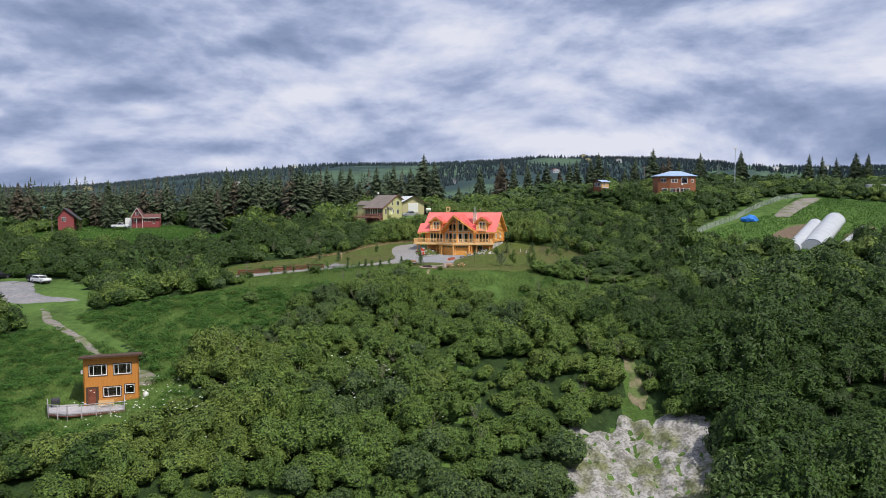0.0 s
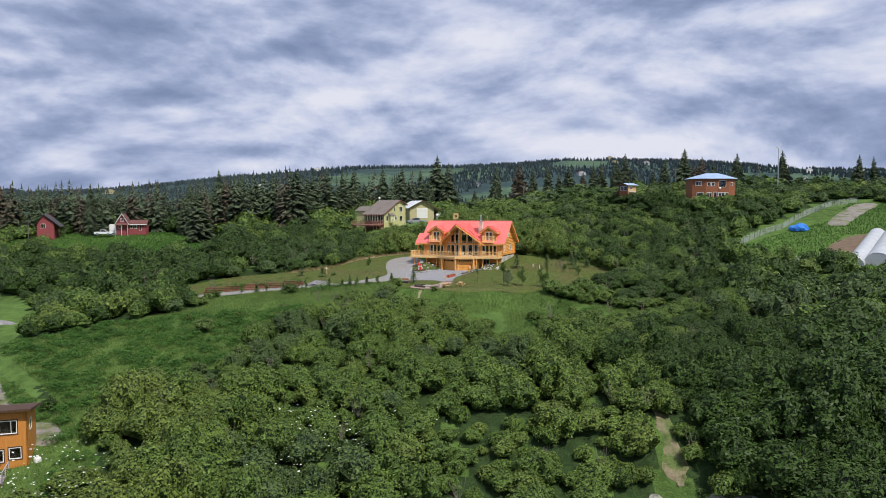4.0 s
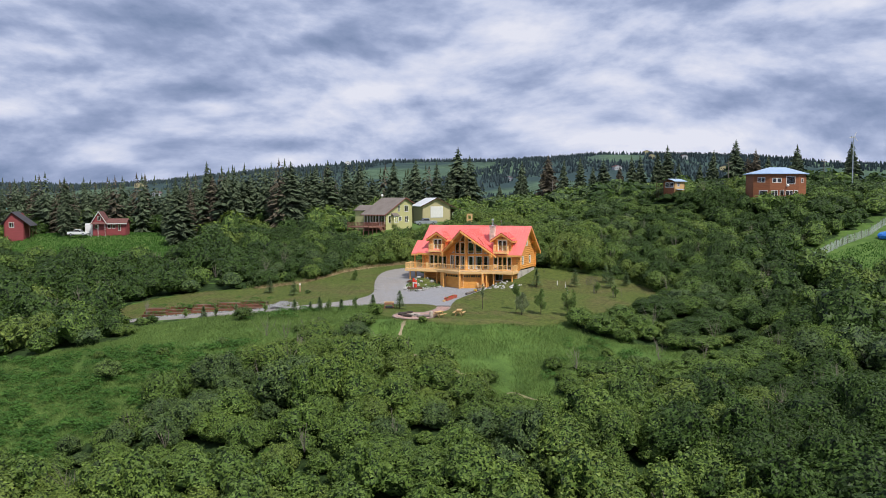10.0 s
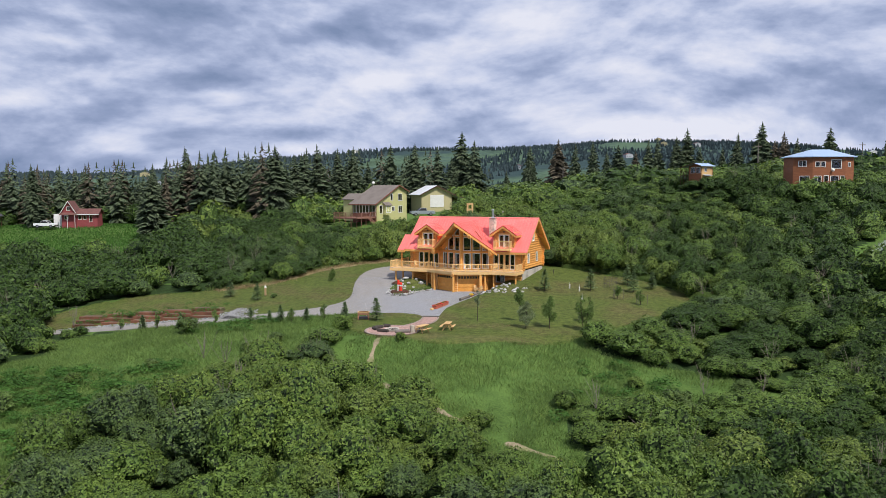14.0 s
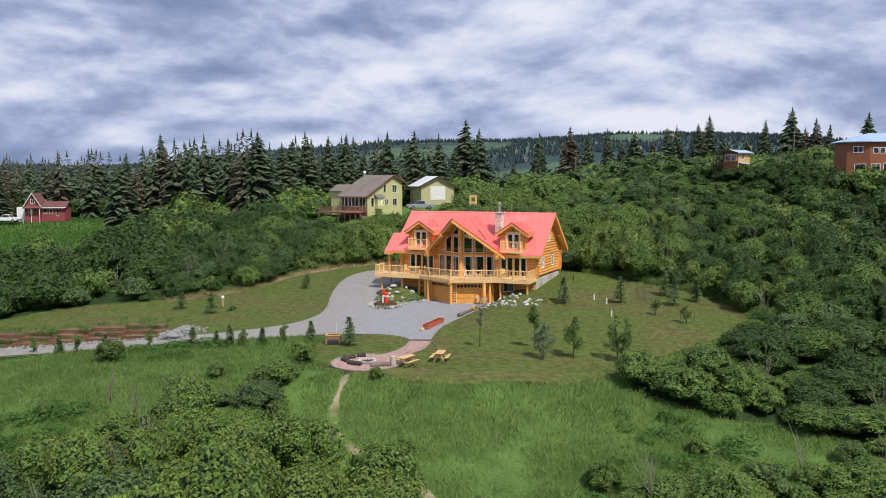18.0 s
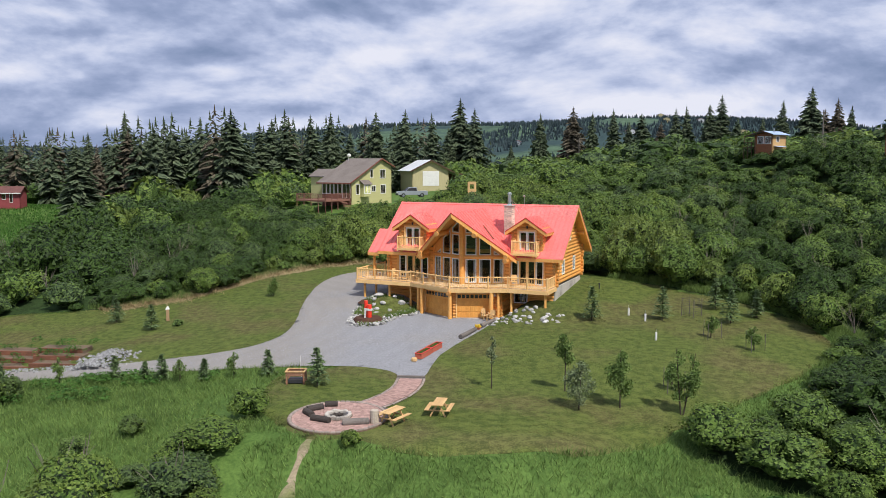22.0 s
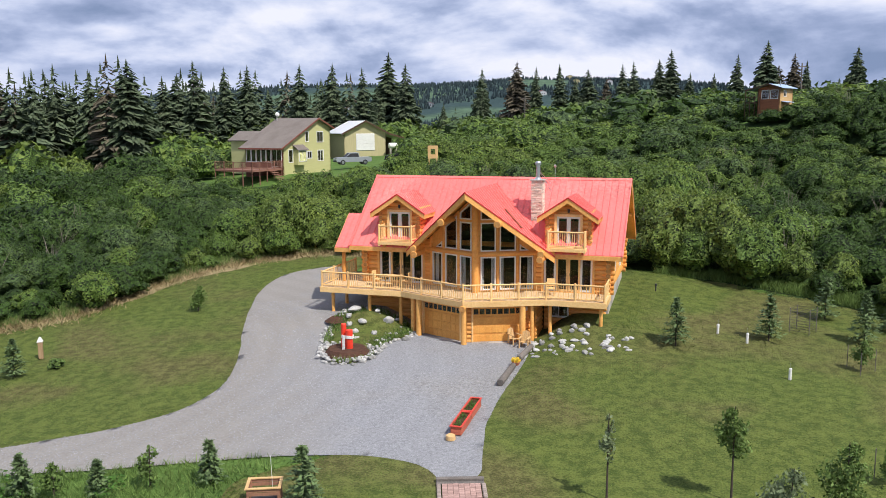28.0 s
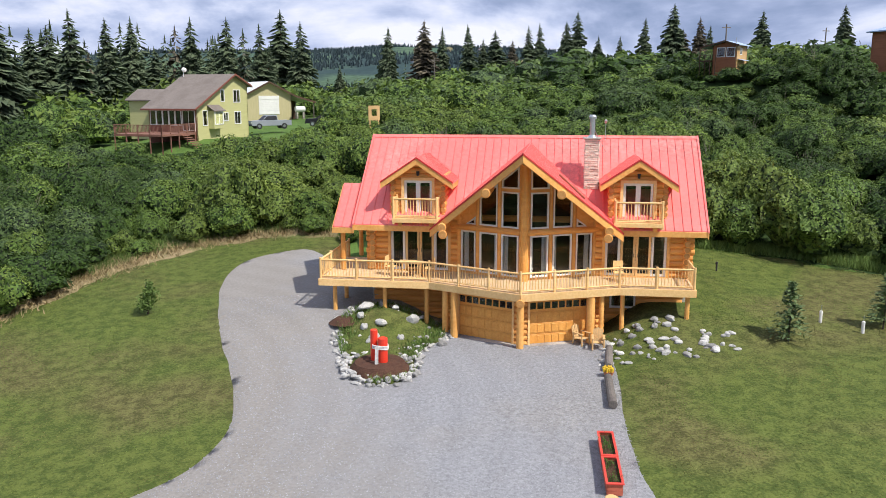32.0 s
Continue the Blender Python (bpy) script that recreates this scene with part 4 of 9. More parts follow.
# ---- roofs ----
def seam_roof(name, pts, up, parent, step=0.42, t=0.05, label="", seam=0.045):
    """A metal roof plane (polygon) with standing seams that run in the direction up."""
    ob = part(name, Geo().slab(pts, t), REDROOF, parent, label)
    o, n = Vector(pts[0]), None
    e1 = (Vector(pts[1]) - o)
    up = Vector(up).normalized()
    nrm = None
    for p in pts[2:]:
        c = e1.cross(Vector(p) - o)
        if c.length > 1e-4:
            nrm = c.normalized()
            break
    nrm = nrm if nrm.z > 0 else -nrm
    side = up.cross(nrm).normalized()
    flat = [((Vector(p) - o).dot(side), (Vector(p) - o).dot(up)) for p in pts]
    lo, hi = min(f[0] for f in flat), max(f[0] for f in flat)
    g, x = Geo(), lo + 0.06
    while x < hi - 0.02:
        ys = []
        for i in range(len(flat)):
            (ax, ay), (bx, by) = flat[i - 1], flat[i]
            if (ax - x) * (bx - x) <= 0 and abs(ax - bx) > 1e-6:
                ys.append(ay + (by - ay) * (x - ax) / (bx - ax))
        ys.sort()
        for y0, y1 in zip(ys[::2], ys[1::2]):
            if y1 - y0 > 0.1:
                a, b = o + side * x + up * (y0 + 0.01), o + side * x + up * (y1 - 0.01)
                h, wv = nrm * seam, side * 0.018
                g.add([a - wv, a + wv, a + wv * 0.7 + h, a - wv * 0.7 + h, b - wv, b + wv, b + wv * 0.7 + h, b - wv * 0.7 + h],
                      [(0, 1, 2, 3), (7, 6, 5, 4), (0, 4, 5, 1), (1, 5, 6, 2), (2, 6, 7, 3), (3, 7, 4, 0)])
        x += step
    if g.v:
        part("seam", g, REDROOF, ob)
    return ob


RW = 8.75
ROOF_LABEL = "red standing-seam metal roof plane"


def main_front():
    """The front slope, cut back where the prow roof joins it."""
    zt = PROW
    vt = (RIDGE - zt) / PITCH
    # the prow's lower corners meet the front eave
    uc = (zt - EAVE) / PITCH
    left = [(-RW, -EV, EAVE), (-uc, -EV, EAVE), (0, -vt, zt), (0, 0, RIDGE), (-RW, 0, RIDGE)]
    right = [(uc, -EV, EAVE), (RW, -EV, EAVE), (RW, 0, RIDGE), (0, 0, RIDGE), (0, -vt, zt)]
    return left, right, uc, vt


left_pts, right_pts, UC, VT = main_front()
UPF = (0, EV, RIDGE - EAVE)
seam_roof("roof", left_pts, UPF, house, label=ROOF_LABEL)
seam_roof("roof", right_pts, UPF, house, label=ROOF_LABEL)
seam_roof("roof", [(RW, EV, EAVE), (-RW, EV, EAVE), (-RW, 0, RIDGE), (RW, 0, RIDGE)], (0, -EV, RIDGE - EAVE), house, label=ROOF_LABEL)
part("ridge_cap", Geo().slab([(-RW, -0.16, RIDGE - 0.085), (RW, -0.16, RIDGE - 0.085), (RW, 0, RIDGE + 0.05), (-RW, 0, RIDGE + 0.05)], 0.03).slab([(RW, 0.16, RIDGE - 0.085), (-RW, 0.16, RIDGE - 0.085), (-RW, 0, RIDGE + 0.05), (RW, 0, RIDGE + 0.05)], 0.03), REDROOF, house)
for s in (-1, 1):
    seam_roof("prow_roof", [(0, -VT, PROW + 0.01), (0, -PV, PROW + 0.01), (s * PU, -PV + 0.66 * PU, PROW + 0.01 - PITCH * PU), (s * UC, -EV, EAVE + 0.01)] if s > 0 else
              [(0, -PV, PROW + 0.01), (0, -VT, PROW + 0.01), (s * UC, -EV, EAVE + 0.01), (s * PU, -PV + 0.66 * PU, PROW + 0.01 - PITCH * PU)], (-s, 0, PITCH), house, label=ROOF_LABEL, step=0.3)
    # ceiling boards and barge board of the prow
    part("soffit", Geo().slab([(0, -VT, PROW - 0.06), (0, -PV + 0.03, PROW - 0.06), (s * PU * 0.99, -PV + 0.66 * PU, PROW - 0.06 - PITCH * PU), (s * UC * 0.99, -EV + 0.05, EAVE - 0.06)], 0.14), TIMBER, house)
    a, b = Vector((0, -PV - 0.02, PROW - 0.05)), Vector((s * PU, -PV + 0.66 * PU - 0.02, PROW - 0.05 - PITCH * PU))
    d = (b - a).normalized()
    nrm = Vector((s * 0.55, -0.83, 0)).normalized()
    g = Geo()
    dn = Vector((0, 0, -0.36))
    b2 = b + d * 0.12
    vs = [a, b2, b2 + dn, a + dn]
    g.add([p for p in vs] + [p - nrm * 0.07 for p in vs], [(0, 1, 2, 3), (7, 6, 5, 4), (0, 4, 5, 1), (1, 5, 6, 2), (2, 6, 7, 3), (3, 7, 4, 0)])
    part("barge_board", g, TIMBER, house)
    g = Geo()
    up = Vector((0, 0, 0.07))
    vs = [a + up, b2 + up, b2 - up * 0.3, a - up * 0.3]
    g.add([p + nrm * 0.025 for p in vs] + [p - nrm * 0.1 for p in vs], [(0, 1, 2, 3), (7, 6, 5, 4), (0, 4, 5, 1), (1, 5, 6, 2), (2, 6, 7, 3), (3, 7, 4, 0)])
    part("drip_edge", g, REDTRIM, house)
    # fascia along the front eave, soffit under it
    x0, x1 = sorted((s * UC, s * RW))
    part("fascia", Geo().box((x0, -EV - 0.03, EAVE - 0.33), (x1, -EV + 0.05, EAVE - 0.05), c=0.012), TIMBER, house)
    part("soffit", Geo().slab([(x0, -EV + 0.04, EAVE - 0.10), (x1, -EV + 0.04, EAVE - 0.10), (x1, 0, RIDGE - 0.12), (x0, 0, RIDGE - 0.12)], 0.10), TIMBER, house)
    part("soffit", Geo().slab([(x0, EV - 0.04, EAVE - 0.10), (x1, EV - 0.04, EAVE - 0.10), (x1, 0, RIDGE - 0.12), (x0, 0, RIDGE - 0.12)], 0.10), TIMBER, house)
    for e in (-1, 1):
        u0, u1 = sorted((s * RW, s * (RW + 0.05)))
        part("barge_board", Geo().slab([(u0, e * (EV + 0.06), EAVE - 0.07), (u1, e * (EV + 0.06), EAVE - 0.07), (u1, 0, RIDGE - 0.02), (u0, 0, RIDGE - 0.02)], 0.32), TIMBER, house)
        d0, d1 = sorted((s * (RW - 0.02), s * (RW + 0.07)))
        part("drip_edge", Geo().slab([(d0, e * (EV + 0.07), EAVE + 0.015), (d1, e * (EV + 0.07), EAVE + 0.015), (d1, 0, RIDGE + 0.07), (d0, 0, RIDGE + 0.07)], 0.085), REDROOF, house)
    for v, z in ((0, RIDGE - 0.42), (-2.6, RIDGE - 0.42 - PITCH * 2.6), (2.6, RIDGE - 0.42 - PITCH * 2.6)):
        log(house, (s * (W - 0.5), v, z), (s * (RW - 0.12), v, z), 0.17, "purlin", n=12)
part("fascia", Geo().box((-RW, EV - 0.05, EAVE - 0.33), (RW, EV + 0.03, EAVE - 0.05), c=0.012), TIMBER, house)
part("snow_bar", Geo().rod((1.62, -4.9, PROW - PITCH * 1.62 + 0.12), (2.85, -5.7, PROW - PITCH * 2.85 + 0.12), 0.05, n=8), mat("rusty_bar", (0.34, 0.13, 0.08), (0.22, 0.08, 0.05)), house)


# ---- dormers with balconies ----
def railing(parent, a, b, z, h=0.95, post=0.055, gap=0.145, ends=(True, True), mats=(None, None)):
    """Peeled-pole railing from a to b (u, v) standing on z."""
    a, b = Vector((a[0], a[1], z)), Vector((b[0], b[1], z))
    d = (b - a)
    n = max(1, round(d.length / 1.75))
    rail = part("railing", Geo().rod(a + Vector((0, 0, h)), b + Vector((0, 0, h)), 0.05, n=8).rod(a + Vector((0, 0, 0.13)), b + Vector((0, 0, 0.13)), 0.036, n=6), DECKW, parent, "peeled pole railing")
    for i in range(n + 1):
        if (i == 0 and not ends[0]) or (i == n and not ends[1]):
            continue
        p = a + d * (i / n)
        part("post", Geo().rod(p - Vector((0, 0, 0.3)), p + Vector((0, 0, h + 0.11)), post * 1.25, post * 1.1, 9, dome=0.012), DECKW, rail)
    k = int(d.length / gap)
    for i in range(1, k):
        p = a + d * (i / k)
        t = random.uniform(0.85, 1.15)
        lean = Vector((random.uniform(-0.012, 0.012), random.uniform(-0.012, 0.012), 0))
        part("baluster", Geo().rod(p + Vector((0, 0, 0.13)), p + lean + Vector((0, 0, h)), 0.021 * t, 0.019 * t, 6), DECKW, rail)
    return rail


def dormer(u):
    """A log dormer with French doors and a pole balcony."""
    vf, zf, hw = -4.25, 5.45, 1.3
    peak, half, front = 8.55, 1.85, -4.85
    slope = (peak - 7.32) / half
    m = facing(u, vf, 0)
    d = part("dormer", Geo().box((u - hw, vf + 0.05, zf - 0.3), (u + hw, vf + 0.3, zf + 0.1)), LOG, house, "log dormer with French doors")
    hole = (-0.72, 0.72, zf + 0.12, 7.38)
    z = zf - 0.1
    while z < peak - 0.30:
        e = min(hw + 0.12, (peak - 0.16 - z) / slope)
        for s0, s1 in spans(-e, e, [(hole[0] - 0.12, hole[1] + 0.12)] if z < hole[3] + 0.12 else []):
            log(d, (u + s0, vf, z), (u + s1, vf, z), 0.15)
        z += 0.28
    for s in (-1, 1):
        z = zf
        while z < 7.5:
            vb = -(RIDGE - z) / PITCH - 0.1
            if vb > vf:
                vb = min(vb, -1.0)
            log(d, (u + s * hw, vf - 0.22, z + 0.14), (u + s * hw, max(vb + 1.2, vf + 0.5) if vb < vf else vb + 0.3, z + 0.14), 0.15, caps=True)
            z += 0.28
    part("door_surround", Geo().plate(rect(-0.86, zf + 0.02, 0.86, 7.52), [rect(*[hole[0], hole[2], hole[1], hole[3]])], -0.22, 0.04, m), DECKW, d)
    for k in (0, 1):
        window(d, m, rect(-0.71 + k * 0.71, hole[2], k * 0.71, 7.37), "glazed_door", frame=0.115, depth=0.13)
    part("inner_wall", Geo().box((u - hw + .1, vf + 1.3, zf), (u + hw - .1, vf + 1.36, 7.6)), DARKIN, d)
    part("lamp", Geo().rod((u, vf - 0.2, 7.62), (u, vf - 0.2, 7.84), 0.06, 0.085, 8), DARKMETAL, d)
    ze = peak - slope * half
    for s in (-1, 1):
        vi, ve = -(RIDGE - peak) / PITCH, -(RIDGE - ze) / PITCH
        pts = [(u, vi, peak), (u, front, peak), (u + s * half, front, ze), (u + s * half, ve, ze)]
        seam_roof("dormer_roof", pts if s > 0 else [pts[1], pts[0], pts[3], pts[2]], (-s, 0, slope), house, label=ROOF_LABEL, step=0.3)
        part("soffit", Geo().slab([(u, vi, peak - 0.055), (u, front + 0.03, peak - 0.055), (u + s * half, front + 0.03, ze - 0.055), (u + s * half, ve, ze - 0.055)], 0.12), TIMBER, d)
        x0, x1 = sorted((u, u + s * half))
        zz = (peak, ze) if s > 0 else (ze, peak)
        part("barge_board", Geo().prism([(x0, zz[0] - 0.05), (x1, zz[1] - 0.05), (x1, zz[1] - 0.33), (x0, zz[0] - 0.33)], front - 0.04, front + 0.03), TIMBER, d)
        part("drip_edge", Geo().prism([(x0, zz[0] + 0.05), (x1, zz[1] + 0.05), (x1, zz[1] - 0.035), (x0, zz[0] - 0.035)], front - 0.07, front + 0.03), REDTRIM, d)
        part("fascia", Geo().box((min(u + s * half, u + s * (half - 0.05)), front, ze - 0.3), (max(u + s * half, u + s * (half - 0.05)), ve, ze - 0.06)), TIMBER, d)
    # balcony
    b = part("balcony", Geo().box((u - 1.18, vf - 1.12, zf - 0.12), (u + 1.18, vf, zf + 0.1), c=0.015), DECKW, house, "small pole-railed balcony")
    for x in (-0.8, 0.8):
        part("bracket", Geo().rod((u + x, vf - 0.95, zf - 0.22), (u + x, vf + 0.6, zf - 0.22), 0.11, n=10), LOG, b)
    zt = zf + 0.1
    pts = [(u - 1.1, vf - 0.1), (u - 1.1, vf - 1.05), (u + 1.1, vf - 1.05), (u + 1.1, vf - 0.1)]
    for p, q in zip(pts, pts[1:]):
        railing(house, p, q, zt, h=0.98, ends=(True, q == pts[-1]))


dormer(-5.5)
dormer(5.45)

# ---- chimney ----
CU, CV = 3.2, -2.6
chim = part("chimney", Geo().box((CU - 0.32, CV - 0.36, 6.2), (CU + 0.32, CV + 0.36, 9.42)), STONEV, house, "ledge-stone chimney with steel flue")
rng_c = random.Random(4)
z = 6.9
while z < 9.40:
    h = rng_c.uniform(0.07, 0.13)
    for face in range(4):
        m = facing(CU, CV, 90 * face)
        half, dep = (0.36, 0.41) if face % 2 == 0 else (0.41, 0.36)
        x = -half
        while x < half - 0.02:
            w = min(rng_c.uniform(0.16, 0.42), half - x)
            o = rng_c.uniform(0.0, 0.03)
            part("stone", Geo().box((x + 0.006, -dep - o, z), (x + w - 0.006, -dep + 0.08, z + h - 0.012), m, c=0.012), STONEV, chim)
            x += w
    z += h
part("cap", Geo().box((CU - 0.45, CV - 0.5, 9.42), (CU + 0.45, CV + 0.5, 9.5), c=0.015), CONC, chim)
g = Geo().rod((CU, CV, 9.5), (CU, CV, 9.62), 0.26, 0.15, 14).rod((CU, CV, 9.62), (CU, CV, 10.42), 0.13, n=14).rod((CU, CV, 10.05), (CU, CV, 10.12), 0.145, n=14)
part("flue", g, STEEL, chim, "bright steel flue pipe", smooth=False)
part("flue_cap", Geo().rod((CU, CV, 10.42), (CU, CV, 10.52), 0.19, 0.19, 14).rod((CU, CV, 10.54), (CU, CV, 10.64), 0.2, 0.12, 14), STEEL, chim)
part("brace", Geo().rod((CU, CV, 10.1), (CU + 0.5, CV + 1.9, 9.1), 0.016, n=5).rod((CU, CV, 10.1), (CU + 0.75, CV + 0.6, 8.7), 0.016, n=5), STEEL, chim)
dish = part("antenna", Geo().rod((CU + 0.75, CV + 1.9, 9.3), (CU + 0.75, CV + 1.9, 10.3), 0.018, n=6).rod((CU + 0.75, CV + 1.9, 10.2), (CU + 0.75, CV + 1.83, 10.32), 0.09, 0.07, 8), STEEL, house)

# ---- side porch roof at the west gable ----
PZ, PE = 7.0, 5.02
for s, label in ((-1, ROOF_LABEL), (1, ROOF_LABEL)):
    e, r = -2.65 + s * 2.35, -2.65
    pts = [(-9.85, e, PE), (-RW + 0.02, e, PE), (-RW + 0.02, r, PZ), (-9.85, r, PZ)]
    seam_roof("porch_roof", pts if s < 0 else pts[::-1], (0, -s, 0.845), house, label=label)
    part("barge_board", Geo().slab([(-9.9, e, PE - 0.05), (-9.83, e, PE - 0.05), (-9.83, r, PZ - 0.05), (-9.9, r, PZ - 0.05)], 0.3), TIMBER, house)
    part("fascia", Geo().box((-9.88, e - 0.03, PE - 0.34), (-RW, e + 0.04, PE - 0.06), c=0.01), TIMBER, house)
for v in (-4.55, -0.75):
    log(house, (-9.45, v, F), (-9.45, v, 4.75), 0.13, "porch_post", n=10, caps=False)

# ---- deck ----
DV, DP, DU = 6.85, 8.8, 4.55
EDGE = [(-10.1, -DV), (-DU, -DV), (0, -DP), (DU, -DV), (8.05, -DV)]
deck = part("deck", Geo().slab([(-10.1, -1.2, F - 0.04), (-10.1, -DV, F - 0.04), (-DU, -DV, F - 0.04), (0, -DP, F - 0.04), (DU, -DV, F - 0.04), (8.05, -DV, F - 0.04), (8.05, -D - 0.1, F - 0.04),
                                 (3.5, -D - 0.1, F - 0.04), (0, -TIP - 0.1, F - 0.04), (-3.5, -D - 0.1, F - 0.04), (-W - 0.2, -D - 0.1, F - 0.04), (-W - 0.2, -1.2, F - 0.04)], 0.14), DECKF, house, "pale timber deck round a prow")


def deck_front(u):
    return -DV - (DP - DV) * max(0.0, 1 - abs(u) / DU)


def deck_back(u):
    if u < -W - 0.2:
        return -1.2
    return -D - 0.1 - max(0.0, (TIP - D) * (1 - abs(u) / 3.5))


u = -10.1
while u < 8.0:
    w = 0.145
    f0, f1, b0, b1 = deck_front(u), deck_front(u + w), deck_back(u), deck_back(u + w)
    g = Geo().slab([(u + 0.005, b0, F), (u + 0.005, f0, F), (u + w - 0.005, f1, F), (u + w - 0.005, b1, F)], 0.038)
    part("board", g, DECKF, deck)
    u += w
for (a, b) in zip(EDGE, EDGE[1:]):
    pa, pb = Vector((*a, 0)), Vector((*b, 0))
    d = (pb - pa).normalized()
    nrm = Vector((d.y, -d.x, 0))
    g = Geo()
    q = [pa + nrm * 0.05, pb + nrm * 0.05, pb - nrm * 0.04, pa - nrm * 0.04]
    g.slab([(p.x, p.y, F - 0.01) for p in q], 0.33)
    part("rim_board", g, DECKW, deck)
for a, b in (((-10.1, -1.2), (-10.1, -DV)), ((8.05, -DV), (8.05, -D))):
    g = Geo().box((a[0] - 0.045, min(a[1], b[1]), F - 0.33), (a[0] + 0.045, max(a[1], b[1]), F - 0.01))
    part("rim_board", g, DECKW, deck)
part("beam", Geo().box((-10.0, -DV + 0.35, F - 0.42), (-DU, -DV + 0.5, F - 0.18)).box((DU, -DV + 0.35, F - 0.42), (7.9, -DV + 0.5, F - 0.18)), TIMBER, deck)
u = -9.8
while u < 8:
    if abs(u) > 3.6:
        part("joist", Geo().box((u - 0.025, -DV + 0.05, F - 0.26), (u + 0.025, -D, F - 0.16)), TIMBER, deck)
    u += 0.6
pts = [(-10.02, -1.3), (-10.02, -DV + 0.08), (-DU, -DV + 0.08), (0, -DP + 0.09), (DU, -DV + 0.08), (7.97, -DV + 0.08), (7.97, -D - 0.25)]
for i, (p, q) in enumerate(zip(pts, pts[1:])):
    railing(house, p, q, F, ends=(True, i == len(pts) - 2))
# posts under the deck
for u, v in ((-9.4, -6.45), (-9.4, -4.3), (-6.85, -6.45), (-4.75, -6.4), (4.75, -6.4), (7.75, -6.45)):
    x, y = from_house(u, v)
    g0 = float(height(x, y)) - ZB - 0.05
    part("deck_post", Geo().rod((u, v, g0), (u, v, F - 0.3), 0.115, 0.105, 10), TIMBER, house, "peeled log post")
for u, v, r in ((0, -8.55, 0.17), (-3.25, -7.25, 0.19), (3.25, -7.25, 0.19), (-3.75, -6.9, 0.15), (3.75, -6.9, 0.12)):
    part("deck_post", Geo().rod((u, v, -0.05), (u, v, F - 0.3), r, r * 0.95, 14), TIMBER, house, "peeled log post")
log(house, (0, -8.95, F - 0.42), (0, -7.0, F - 0.42), 0.2, "beam", n=14)

# ---- garage under the prow ----
for s in (-1, 1):
    GT, GE = 7.95, 6.35
    ang = math.degrees(math.atan2(GT - GE, 3.75))
    length = math.hypot(3.75, GT - GE)
    m = facing(0, -GT, ang) if s > 0 else facing(-3.75, -GE, -ang)
    x0, x1 = (0.38, 3.30) if s > 0 else (length - 3.30, length - 0.38)
    wall = part("garage_wall", Geo().plate(rect(0, -0.1, length, F - 0.15), [rect(x0, -0.08, x1, 2.16)], -0.02, 0.16, m), TIMBER, house)
    for z in np.arange(0.12, 2.5, 0.27):
        for a, b in spans(0, length, [(x0 - 0.1, x1 + 0.1)] if z < 2.2 else []):
            log(wall, m @ Vector((a, -0.05, z)), m @ Vector((b, -0.05, z)), 0.14, caps=False)
    part("door_frame", Geo().plate(rect(x0 - 0.1, -0.08, x1 + 0.1, 2.28), [rect(x0, -0.09, x1, 2.16)], -0.2, 0.0, m), DECKW, house)
    door = part("garage_door", Geo().box((x0, -0.04, 0), (x1, 0.02, 2.16), m), GARD, house, "panelled cedar garage door")
    rows, colsn = 4, 8
    for r in range(rows):
        z0, z1 = 0.02 + r * 0.535, 0.02 + (r + 1) * 0.535 - 0.03
        sec = part("section", Geo().box((x0 + 0.005, -0.075, z0), (x1 - 0.005, -0.04, z1), m, c=0.006), GARD, door)
        for c in range(colsn):
            cw = (x1 - x0) / colsn
            a0 = x0 + c * cw
            if r == 3:
                p = part("pane", Geo().box((a0 + 0.04, -0.083, z0 + 0.12), (a0 + cw - 0.04, -0.078, z1 - 0.07), m), GLASS, sec)
                p.visible_shadow = False
                part("backing", Geo().box((a0 + 0.04, -0.0775, z0 + 0.12), (a0 + cw - 0.04, -0.076, z1 - 0.07), m), DARKMETAL, sec)
            else:
                part("panel", Geo().box((a0 + 0.05, -0.10, z0 + 0.06), (a0 + cw - 0.05, -0.07, z1 - 0.06), m, c=0.02), GARD, sec)
    lx = x1 + 0.28 if s > 0 else x0 - 0.28
    part("lamp", Geo().rod((lx, -0.28, 1.95), (lx, -0.28, 2.2), 0.07, 0.05, 8, m=m), WHITE, house)
    part("threshold", Geo().box((x0 - 0.1, -0.5, -0.08), (x1 + 0.1, 0.0, 0.075), m), CONC, house)
    # garage cheek walls back to the basement
    uu = s * 3.75
    ch = part("cheek_wall", Geo().box((uu - 0.1, -GE, -0.1), (uu + 0.1, -D, F - 0.16)), TIMBER, house)
    for z in np.arange(0.12, 2.5, 0.27):
        log(ch, (uu + s * 0.05, -GE, z), (uu + s * 0.05, -D, z), 0.14, caps=False)


# ---------------- the yard ----------------
CHAR = mat("charred_log", (0.075, 0.062, 0.055), (0.045, 0.038, 0.034), scale=2, fine=14, rough=0.95, bump=0.5, rand=0.2)
GREYLOG = mat("weathered_log", (0.20, 0.175, 0.155), (0.12, 0.105, 0.095), scale=1.5, fine=14, rough=0.95, bump=0.5, rand=0.15)
REDBOX = mat("red_stained_board", (0.50, 0.135, 0.08), (0.40, 0.10, 0.06), scale=1.2, fine=12, rough=0.7, bump=0.15, rand=0.1)
REDPAINT = mat("glossy_red_paint", (0.80, 0.055, 0.025), (0.68, 0.04, 0.02), scale=1.5, rough=0.35, bump=0.02, spec=0.5)
ROPE = mat("white_rope", (0.75, 0.73, 0.70), (0.6, 0.58, 0.55), scale=8, rough=0.95, bump=0.5)
PINE = mat("fresh_pine", (0.66, 0.43, 0.20), (0.55, 0.34, 0.15), scale=1.2, fine=14, rough=0.65, bump=0.08, rand=0.1)
